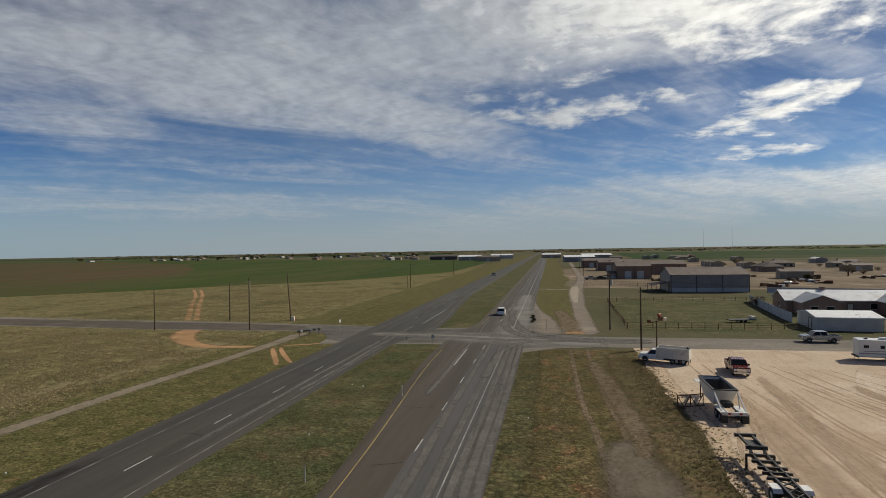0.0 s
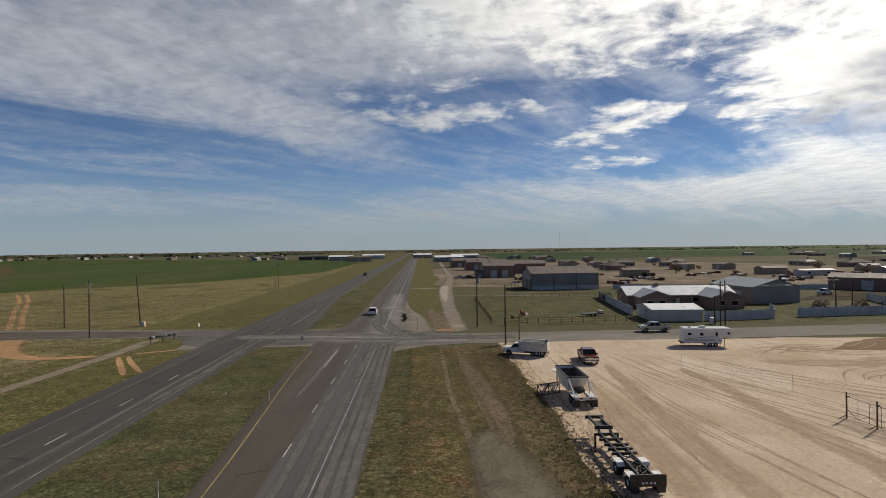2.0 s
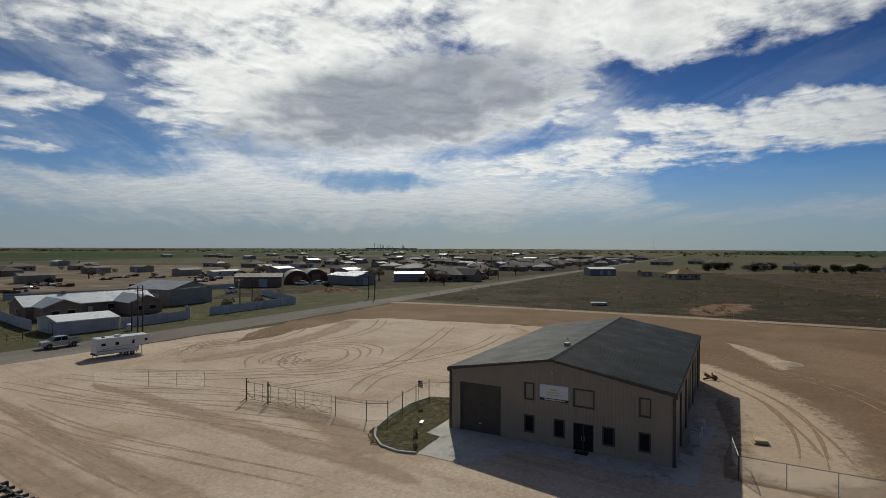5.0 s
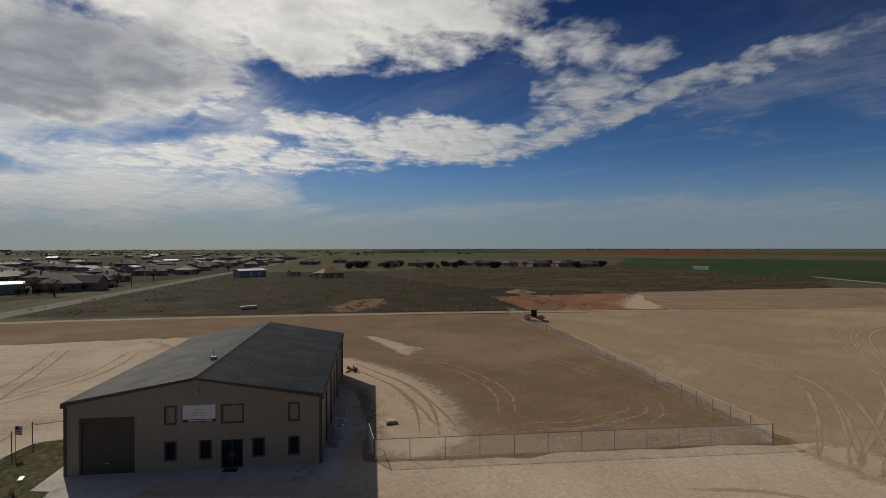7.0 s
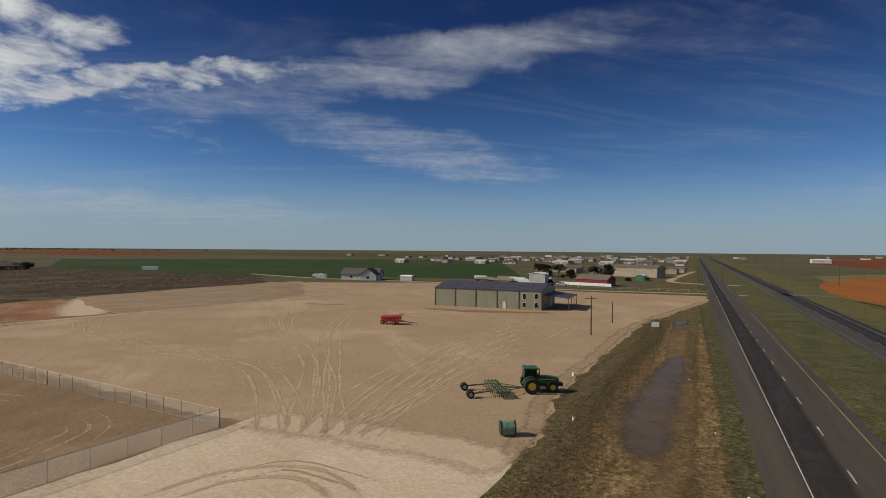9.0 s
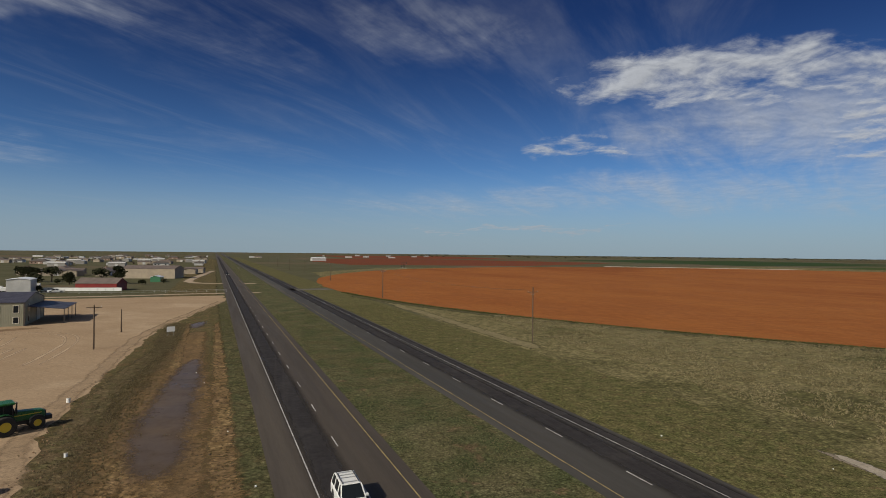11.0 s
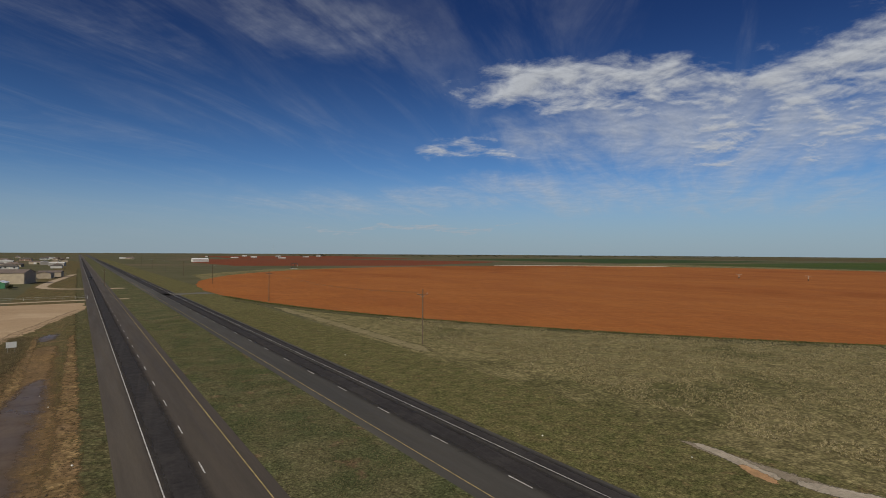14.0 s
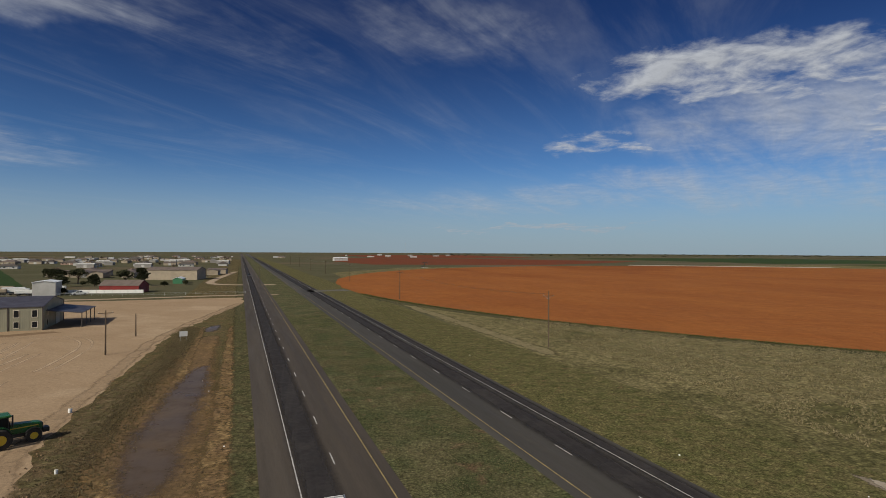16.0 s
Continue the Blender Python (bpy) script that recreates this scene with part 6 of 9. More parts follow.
def pole(x, y, h, arms=1, lean=(0, 0), turn=0, label="weathered wooden utility pole with a crossarm", transformer=False, extra=0.0):
    ob = thing("utility_pole", pose(x, y, 0, lean[0], lean[1], turn), label, "utility pole", "utility poles")
    part("shaft", rod(B(), (0, 0, -0.3), (0, 0, h), 0.16, 0.10, seg=10), WOOD_POLE, ob)
    for i in range(arms):
        z = h - 0.9 - i * 1.0 - extra
        arm = part("crossarm", box(B(), -1.25, -0.16, z - 0.06, 1.25, -0.05, z + 0.06), WOOD_POLE, ob)
        for u in (-1.1, 0.0, 1.1):
            part("insulator", rod(B(), (u, -0.1, z + 0.06), (u, -0.1, z + 0.24), 0.045, 0.03, seg=6), PORCELAIN, arm)
        for k in (-1, 1):
            part("brace", bar(B(), (k * 0.7, -0.11, z - 0.02), (0, -0.12, z - 0.7), 0.035), STEEL_GALV, arm)
    if transformer:
        t = part("transformer", rod(B(), (0.38, 0, h - 2.9), (0.38, 0, h - 1.9), 0.26, seg=12), STEEL_GALV, ob)
        part("bushing", rod(B(), (0.38, 0, h - 1.9), (0.38, 0, h - 1.65), 0.05, seg=6), PORCELAIN, t)
    return ob


def wire(a, b, sag, name="power_line"):
    cu = bpy.data.curves.new(name, "CURVE")
    cu.dimensions, cu.bevel_depth, cu.bevel_resolution = "3D", 0.014, 0
    sp = cu.splines.new("POLY")
    sp.points.add(12)
    a, b = Vector(a), Vector(b)
    for i, p in enumerate(sp.points):
        u = i / 12
        q = a + (b - a) * u
        p.co = (q.x, q.y, q.z - 4 * sag * u * (1 - u), 1)
    cu.materials.append(BLACK)
    return tagged(new(name, cu), "thin dark overhead wire between wooden poles", "wire", "overhead wires")


line_south = [(-52.3, -103.6, 11.5), (-42.1, -217, 11.8), (-33.9, -348, 11.5), (-23.9, -461, 11.5), (-13.7, -547, 11.5), (-3, -660, 11.5), (9, -780, 11.5), (21, -900, 11.5)]
for i, (x, y, h) in enumerate(line_south):
    pole(x, y, h, 1, turn=5, extra=0.2)
line_north = [(-60.5, 125.4, 11.6), (-56.5, 236, 11.4), (-55.3, 352.6, 11), (-54, 470, 11), (-52, 590, 11), (-50, 720, 11)]
for i, (x, y, h) in enumerate(line_north):
    pole(x, y, h, 1 if i else 0, lean=(0, -4.0 if i == 0 else 0), label="leaning wooden pole with a low cabinet" if i == 0 else "weathered wooden utility pole with a crossarm")
pole(-57.8, 236, 5.2, 0, label="short wooden pole stub")
pole(-84.6, 108, 9.2, 0, label="bare wooden pole by the side road")
pole(-76.5, 124.7, 9.3, 0, label="bare wooden pole by the side road")
pole(-62.5, 109.5, 11.4, 2, turn=90)
pole(14.0, 114.1, 12.0, 1, transformer=True)
pole(16.2, 92.4, 10.2, 0, label="bare wooden pole at the yard's edge")
pole(39.4, 317, 10, 1)
pole(26, 330, 10, 0, label="bare wooden pole among the sheds")
pole(30, 420, 10, 1)
pole(61.1, 103.6, 9.5, 1, turn=30, transformer=True)
pole(62.9, 105.0, 9.5, 1, turn=30)
pole(63.4, 109.6, 6.0, 0, label="short wooden service pole")
pole(99.3, 121, 9.0, 1, turn=80, transformer=True)
pole(106.2, 124.3, 7.5, 0, label="bare wooden pole by the panel fence")
pole(144.2, 112.4, 7.5, 0, label="bare wooden pole beside the red board")
for x, y in ((262, 118), (356, 121), (470, 126)):
    pole(x, y, 9, 1, turn=90)
pole(31.2, -114.7, 8.2, 1, extra=-0.4, turn=15, label="wooden pole with a short crossarm on the lot")
pole(32.1, -137.2, 5.1, 0, label="short bare pole on the lot")
pole(176, -226, 9, 1, turn=20)
pole(20, -345, 9, 1)
for line in (line_south, line_north):
    for a, b in zip(line, line[1:]):
        for u in (-1.0, 1.0):
            wire((a[0] + u, a[1], a[2] - 0.7), (b[0] + u, b[1], b[2] - 0.7), 1.6)
for u in (-0.9, 0.9):
    wire((-62.5, 109.5 + u, 10.6), (-76.5, 124.7 + u, 9.2), 0.3)
    wire((14 + u, 114, 11.2), (39.4 + u, 317, 9.3), 2.4)
    wire((61.1, 103.6 + u, 8.8), (99.3, 121 + u, 8.3), 0.8)
    wire((62, 105 + u, 8.8), (14.5, 114 + u, 11.0), 0.9)

MESH_WIRE = bpy.data.materials.new("chain_link")
MESH_WIRE.use_nodes = True


def make_chain_link():
    n = Nodes(MESH_WIRE.node_tree)
    uv = n.add("ShaderNodeTexCoord").outputs["UV"]
    s = n.add("ShaderNodeSeparateXYZ", (uv,))
    a = n.math("PINGPONG", n.math("ADD", s.outputs[0], s.outputs[1]), 0.05)
    b = n.math("PINGPONG", n.math("SUBTRACT", s.outputs[0], s.outputs[1]), 0.05)
    f = n.math("LESS_THAN", n.math("MINIMUM", a, b), 0.0036)
    steel = n.add("ShaderNodeBsdfPrincipled", {"Base Color": (0.78, 0.78, 0.75, 1), "Metallic": 0.1, "Roughness": 0.5})
    # steel lets no light through; added so backlit wires shine like glinting zinc
    backlit_glint = n.add("ShaderNodeBsdfTranslucent", {"Color": (0.8, 0.8, 0.77, 1)})
    wires = n.add("ShaderNodeMixShader", (0.45, steel.outputs[0], backlit_glint.outputs[0]))
    clear = n.add("ShaderNodeBsdfTransparent")
    m = n.add("ShaderNodeMixShader", (f, clear.outputs[0], wires.outputs[0]))
    n.add("ShaderNodeOutputMaterial", (m.outputs[0],))


make_chain_link()


def chain_fence(line, h, gap, label, rail=True, barbs=True):
    ob = thing("chain_link_fence", pose(0, 0, 0), label, "fence", "chain-link fences")
    for a, b in zip(line, line[1:]):
        a, b = Vector((*a, 0)), Vector((*b, 0))
        n = max(1, round((b - a).length / gap))
        d = (b - a).normalized()
        for i in range(n + 1):
            p = a + (b - a) * (i / n)
            part("post", rod(B(), (p.x, p.y, -0.1), (p.x, p.y, h + (0.3 if barbs else 0.03)), (0.035 if 0 < i < n else 0.05) if rail else 0.022, seg=6), STEEL_GALV, ob)
        if rail:
            part("rail", rod(B(), (a.x, a.y, h), (b.x, b.y, h), 0.03, seg=5), STEEL_GALV, ob)
            part("rail", rod(B(), (a.x, a.y, 0.12), (b.x, b.y, 0.12), 0.012, seg=5), STEEL_GALV, ob)
        if barbs:
            for z in (0.12, 0.26):
                part("barbed_wire", rod(B(), (a.x, a.y, h + z), (b.x, b.y, h + z), 0.008, seg=4), STEEL_GALV, ob)
        bm = B()
        uv = bm.loops.layers.uv.new("UVMap")
        L = (b - a).length
        vs = [bm.verts.new(p) for p in ((a.x, a.y, 0.1), (b.x, b.y, 0.1), (b.x, b.y, h), (a.x, a.y, h))]
        f = bm.faces.new(vs)
        for lp, c in zip(f.loops, ((0, 0), (L, 0), (L, h), (0, h))):
            lp[uv].uv = c
        part("wire_mesh", bm, MESH_WIRE, ob)
    return ob


chain_fence([(50.2, 1.6), (46.0, 1.0), (46.3, -35.3)], 1.8, 3.0, "galvanised chain-link fence beside the workshop", barbs=False)
chain_fence([(46.3, -35.3), (79, -34.3), (112, -33.3), (144.5, -32.3)], 1.8, 3.0, "long galvanised chain-link fence across the lots", barbs=False)
chain_fence([(42.3, 37.0), (42.5, 33.2), (43.6, 31.4), (47.2, 32.1), (50.4, 32.5), (53.0, 32.4), (56, 25.6)], 1.8, 3.2, "chain-link fence round the planting bed")
chain_fence([(36.4, 71), (39.5, 64.6), (42.7, 58.3)], 1.7, 3.5, "sagging chain-link fence in the yard", rail=False)


GATE_STEEL = material("dull_gate_steel", (0.20, 0.185, 0.17), (0.15, 0.135, 0.12), 2.0, grain=0.1, rough=0.6, metal=0.4)


def slide_gate():
    """A long rolling gate standing in the yard."""
    ob = thing("sliding_gate", pose(42.3, 37.6, 0.03, 0, 0, 93.5), "long steel lattice sliding gate with barbed wire", "gate")
    L = 11.8
    for z in (0.15, 0.75, 2.0):
        part("rail", bar(B(), (0, 0, z), (L, 0, z), 0.045), GATE_STEEL, ob)
    n = 10
    for i in range(n + 1):
        x = L * i / n
        part("upright", bar(B(), (x, 0, 0.1), (x, 0, 2.05), 0.035), GATE_STEEL, ob)
        if i < n:
            part("brace", bar(B(), (x, 0, 0.15 if i % 2 else 0.75), (x + L / n, 0, 0.75 if i % 2 else 0.15), 0.04), RUST, ob)
            if i % 3 == 1:
                part("brace", bar(B(), (x, 0, 0.8), (x + L / n, 0, 1.95), 0.03), GATE_STEEL, ob)
    for z in (2.2, 2.36):
        part("barbed_wire", rod(B(), (0, 0, z), (L, 0, z), 0.008, seg=4), GATE_STEEL, ob)
    for x in (8.4, 11.6):
        part("guide_post", rod(B(), (x, 0.25, -0.1), (x, 0.25, 2.5), 0.07, seg=8), RUST, ob)
        part("roller", rod(B(), (x, 0.0, 2.1), (x, 0.3, 2.1), 0.1, seg=8), BLACK, ob)
        part("foot", bar(B(), (x, 0.25, 0.3), (x, 1.1, 0.02), 0.06), RUST, ob)
    bm = B()
    uv = bm.loops.layers.uv.new("UVMap")
    f = bm.faces.new([bm.verts.new(p) for p in ((0, 0.03, 0.75), (L, 0.03, 0.75), (L, 0.03, 2.0), (0, 0.03, 2.0))])
    for lp, c in zip(f.loops, ((0, 0), (L, 0), (L, 1.25), (0, 1.25))):
        lp[uv].uv = c
    part("wire_mesh", bm, MESH_WIRE, ob)


slide_gate()


def pipe_fence(line, h, gap, label, mat, rails=3):
    ob = thing("pipe_fence", pose(0, 0, 0), label, "fence", "paddock fences")
    for a, b in zip(line, line[1:]):
        a, b = Vector((*a, 0)), Vector((*b, 0))
        n = max(1, round((b - a).length / gap))
        for i in range(n + 1):
            p = a + (b - a) * (i / n)
            part("post", rod(B(), (p.x, p.y, -0.1), (p.x, p.y, h), 0.06, seg=6), mat, ob)
        for i in range(rails):
            z = h * (i + 1) / rails - 0.06
            part("rail", rod(B(), (a.x, a.y, z), (b.x, b.y, z), 0.03, seg=5), mat, ob)


pipe_fence([(17.6, 115.6), (35, 115.9), (52.2, 116.6)], 1.4, 2.4, "rusty pipe fence along the paddock", RUST)
pipe_fence([(17.6, 115.6), (19, 144), (20.4, 172)], 1.4, 2.6, "dark fence on the paddock's side", RUST)
pipe_fence([(20.4, 172), (40, 176), (60.5, 174)], 1.3, 3.0, "rusty pipe fence behind the paddock", RUST, 2)
pipe_fence([(20, 240), (34, 238), (46, 232)], 1.6, 3.0, "rusty pipe fence of the shed yard", RUST, 2)
pipe_fence([(150, 60), (152, 0), (153, -34)], 1.2, 5.0, "thin wire fence along the back track", STEEL_GALV, 2)
pipe_fence([(118, 130), (140, 150), (152, 160)], 1.5, 3.0, "rusty pipe fence behind the panel fence", RUST, 2)
pipe_fence([(20, -258), (60, -254), (120, -262)], 1.2, 4.0, "thin fence along the lot road", STEEL_GALV, 2)

# ---------- vehicles ----------
CHROME = material("chrome", (0.62, 0.62, 0.62), (0.5, 0.5, 0.5), 2, grain=0.02, rough=0.2, metal=1.0)
LAMP = paint("lamp_lens", (0.70, 0.70, 0.66), 0.15, dirt=0.03)
TAIL = paint("tail_lens", (0.30, 0.02, 0.02), 0.2, dirt=0.03)


def wheel(parent, x, y, r, w, rim=None, rim_r=0.55, name="wheel"):
    """A tyre standing across y, with its rim."""
    bm = B()
    k = w / 2
    prof = [(r * 0.5, -k), (r * 0.93, -k), (r, -k * 0.6), (r, k * 0.6), (r * 0.93, k), (r * 0.5, k)]
    seg = 18
    rings = [[bm.verts.new((x + p * math.cos(2 * math.pi * i / seg), y + q, r + p * math.sin(2 * math.pi * i / seg))) for p, q in prof] for i in range(seg)]
    for i in range(seg):
        a, b = rings[i], rings[(i + 1) % seg]
        for j in range(len(prof)):
            bm.faces.new((a[j], a[(j + 1) % len(prof)], b[(j + 1) % len(prof)], b[j]))
    bmesh.ops.recalc_face_normals(bm, faces=bm.faces)
    t = part(name, bm, RUBBER, parent)
    rod(bm2 := B(), (x, y - k * 0.8, r), (x, y + k * 0.8, r), r * rim_r, seg=14)
    rod(bm2, (x, y - k * 0.95, r), (x, y + k * 0.95, r), r * rim_r * 0.35, seg=8)
    part("rim", bm2, rim or STEEL_GALV, t)
    return t


def cabin(parent, outline, hw, top, mat, roof_z, inset=0.82, pillars=()):
    """The glazed upper body: dark glass drawn in towards the roof, a painted roof and pillars."""
    bm = B()
    lo, hi = min(v for u, v in outline), max(v for u, v in outline)

    def half(v):
        return hw * (1 - (1 - inset) * (v - lo) / (hi - lo))
    a = [bm.verts.new((u, -half(v), v)) for u, v in outline]
    b = [bm.verts.new((u, half(v), v)) for u, v in outline]
    k = len(a)
    bm.faces.new(a)
    bm.faces.new(b[::-1])
    for i in range(k):
        bm.faces.new((a[i], b[i], b[(i + 1) % k], a[(i + 1) % k]))
    bmesh.ops.recalc_face_normals(bm, faces=bm.faces)
    g = part("glazing", bm, GLASS, parent, "dark tinted glazing")
    x0, x1 = top
    part("roof", box(B(), x0, -half(hi) - 0.01, hi - 0.06, x1, half(hi) + 0.01, hi + 0.03, bevel=0.03), mat, parent)
    for (u0, v0), (u1, v1) in pillars:
        for s in (-1, 1):
            part("pillar", bar(B(), (u0, s * (half(v0) + 0.005), v0), (u1, s * (half(v1) + 0.005), v1), 0.09, 0.05), mat, g)


def road_car(m, L, W, mat, label, name, hood=1.1, deck=1.0, belt=0.95, top=1.5, wheels=(0.9, -0.9), r=0.34, van=False, rack=False, group=""):
    """A car facing +x: body shell, glazing, roof, wheels, lamps, bumpers."""
    ob = thing(name, m, label, "car", group)
    h, w = L / 2, W / 2
    sill = 0.28
    out = [(-h, sill + 0.1), (-h + 0.1, sill), (h - 0.15, sill), (h, sill + 0.15), (h - 0.03, belt - 0.28), (h - hood, belt), (-h + (0.1 if van else deck), belt), (-h + 0.02, belt - 0.05)]
    part("body", extrude(B(), out, "y", -w, w, bevel=0.05), mat, ob)
    rear = -h + (0.12 if van else deck * 0.6)
    cabin(ob, [(h - hood - 0.05, belt - 0.02), (h - hood - 0.85, top), (rear + 0.3, top), (rear, belt - 0.02)], w - 0.05, (rear + 0.25, h - hood - 0.85), mat, top,
          pillars=(((h - hood - 0.05, belt), (h - hood - 0.85, top)), ((rear, belt), (rear + 0.3, top)), ((0.0, belt), (-0.05, top)), ((-h * 0.5, belt), (-h * 0.5, top))))
    for x in (h - wheels[0], -h - wheels[1]):
        for k in (-1, 1):
            wheel(ob, x, k * (w - 0.12), r, 0.24)
            part("wheel_arch", extrude(B(), [(x + (r + 0.07) * math.cos(radians(a)), r + (r + 0.07) * math.sin(radians(a))) for a in range(0, 181, 20)], "y", k * (w - 0.06), k * (w + 0.012)), BLACK, ob)
    for k in (-1, 1):
        part("headlight", box(B(), h - 0.14, k * (w - 0.3) - 0.2, belt - 0.42, h + 0.015, k * (w - 0.3) + 0.2, belt - 0.25), LAMP, ob)
        part("tail_light", box(B(), -h - 0.015, k * (w - 0.12) - 0.1, belt - 0.25, -h + 0.08, k * (w - 0.12) + 0.1, belt + 0.12), TAIL, ob)
        part("mirror", box(B(), h - hood - 0.35, k * (w + 0.02) - 0.03, belt, h - hood - 0.18, k * (w + 0.17) + 0.03, belt + 0.15), mat, ob)
    part("bumper", box(B(), h - 0.1, -w + 0.05, sill + 0.02, h + 0.06, w - 0.05, sill + 0.2, bevel=0.03), mat, ob)
    part("bumper", box(B(), -h - 0.06, -w + 0.05, sill + 0.02, -h + 0.1, w - 0.05, sill + 0.22, bevel=0.03), BLACK if not van else mat, ob)
    part("grille", box(B(), h - 0.05, -0.45, sill + 0.25, h + 0.02, 0.45, belt - 0.28), BLACK, ob)
    part("number_plate", box(B(), h + 0.055, -0.2, sill + 0.05, h + 0.07, 0.2, sill + 0.15), CREAM, ob)
    if rack:
        for k in (-1, 1):
            part("roof_rail", bar(B(), (-h + 0.5, k * 0.6, top + 0.09), (0.3, k * 0.6, top + 0.09), 0.04), BLACK, ob)
        for x in (-h + 0.7, -h + 1.2, -h + 1.7, 0.1):
            part("rack_bar", bar(B(), (x, -0.6, top + 0.09), (x, 0.6, top + 0.09), 0.04), STEEL_GALV, ob)
    return ob


def pickup(m, mat, label, L=5.8, W=2.0, box_len=1.9, name="pickup_truck", group="", bed=True):
    """A crew-cab pickup facing +x."""
    ob = thing(name, m, label, "pickup truck", group)
    h, w, r = L / 2, W / 2, 0.41
    part("cab_body", extrude(B(), [(-h + box_len, 0.45), (h - 0.1, 0.45), (h, 0.6), (h, 1.0), (h - 0.12, 1.18), (h - 1.35, 1.25), (-h + box_len, 1.25)], "y", -w, w, bevel=0.05), mat, ob)
    cabin(ob, [(h - 1.3, 1.22), (h - 1.95, 1.86), (-h + box_len + 0.22, 1.86), (-h + box_len + 0.06, 1.22)], w - 0.06, (-h + box_len + 0.2, h - 1.95), mat, 1.86, 0.84,
          pillars=(((h - 1.3, 1.22), (h - 1.95, 1.86)), ((-h + box_len + 0.06, 1.22), (-h + box_len + 0.22, 1.86)), ((h - 2.75, 1.22), (h - 2.75, 1.86))))
    if bed:
        bd = part("bed_floor", box(B(), -h + 0.05, -w + 0.1, 0.72, -h + box_len, w - 0.1, 0.78), BLACK, ob)
        for k in (-1, 1):
            part("bed_side", box(B(), -h, min(k * w, k * (w - 0.12)), 0.5, -h + box_len - 0.02, max(k * w, k * (w - 0.12)), 1.25, bevel=0.03), mat, ob)
        part("tailgate", box(B(), -h - 0.02, -w + 0.12, 0.6, -h + 0.07, w - 0.12, 1.23, bevel=0.02), mat, ob)
    part("chassis", box(B(), -h + 0.1, -0.5, 0.35, h - 0.3, 0.5, 0.55), BLACK, ob)
    for x in (h - 1.0, -h + 1.15):
        for k in (-1, 1):
            wheel(ob, x, k * (w - 0.15), r, 0.28)
            part("wheel_arch", extrude(B(), [(x + 0.5 * math.cos(radians(a)), r + 0.5 * math.sin(radians(a))) for a in range(0, 181, 20)], "y", k * (w - 0.05), k * (w + 0.012)), BLACK, ob)
    part("bumper", box(B(), h - 0.08, -w + 0.02, 0.42, h + 0.12, w - 0.02, 0.66, bevel=0.03), CHROME, ob)
    part("bumper", box(B(), -h - 0.15, -w + 0.1, 0.45, -h + 0.02, w - 0.1, 0.63, bevel=0.03), CHROME, ob)
    part("grille", box(B(), h - 0.03, -0.55, 0.7, h + 0.03, 0.55, 1.05), CHROME, ob)
    for k in (-1, 1):
        part("headlight", box(B(), h - 0.12, k * (w - 0.24) - 0.17, 0.75, h + 0.025, k * (w - 0.24) + 0.17, 1.03), LAMP, ob)
        part("tail_light", box(B(), -h - 0.03, k * (w - 0.07) - 0.06, 0.75, -h + 0.05, k * (w - 0.07) + 0.06, 1.15), TAIL, ob)
        part("mirror", box(B(), h - 1.75, k * (w + 0.02) - 0.04, 1.2, h - 1.6, k * (w + 0.2) + 0.04, 1.42), BLACK, ob)
    return ob


RED_CAR = paint("dark_red_paint", (0.105, 0.009, 0.009), 0.25, dirt=0.08, spec=0.6)
SILVER = paint("silver_paint", (0.34, 0.35, 0.36), 0.28, metal=0.5, dirt=0.08)
DARK_CAR = paint("dark_car_paint", (0.020, 0.022, 0.028), 0.25, dirt=0.08)
pickup(pose(25.6, 77.4, 0.03, 0, 0, -97), RED_CAR, "dark red crew-cab pickup parked on the caliche yard")
pickup(pose(47.0, 102.3, 0.04, 0, 0, 176), SILVER, "silver crew-cab pickup with a rack on the crossing road")
road_car(pose(-9.6, 139, 0.05, 0, 0, 90), 4.9, 1.95, WHITE, "white sport utility car driving on the highway", "white_car", top=1.75, belt=1.1, r=0.38, van=True)
road_car(pose(kerb_line(-40) - 1.8, -40, 0.05, 0, 0, 95.5), 4.8, 1.85, WHITE, "white minivan with a roof rack on the highway", "minivan", hood=1.15, belt=1.05, top=1.75, r=0.35, van=True, rack=True)
road_car(pose(kerb_line(-430) - 1.8, -430, 0.05, 0, 0, 96), 4.8, 1.9, DARK_CAR, "dark car far down the highway", "dark_car")
pickup(pose(kerb_line(335) - 26.5, 335, 0.05, 0, 0, -90), DARK_CAR, "dark pickup with a flat load on the far carriageway")
for x, y, a, mat, txt in ((26, 288, 8, SILVER, "blue-grey pickup parked by the brown sheds"), (31, 290, 5, DARK_CAR, "dark pickup parked by the brown sheds"), (178, 176, -40, WHITE, "white pickup parked by the arched sheds"), (184, 172, -40, WHITE, "white pickup parked by the arched sheds"),
                          (134, 168, 20, WHITE, "white pickup parked behind the panel fence"), (340, 47, -50, SILVER, "silver pickup by the orange-roofed house"), (86, -262, 20, WHITE, "white pickup behind the lot"), (118, -276, 10, WHITE, "white pickup behind the lot")):
    pickup(pose(x, y, 0.04, 0, 0, a), mat, txt, group="parked pickups")


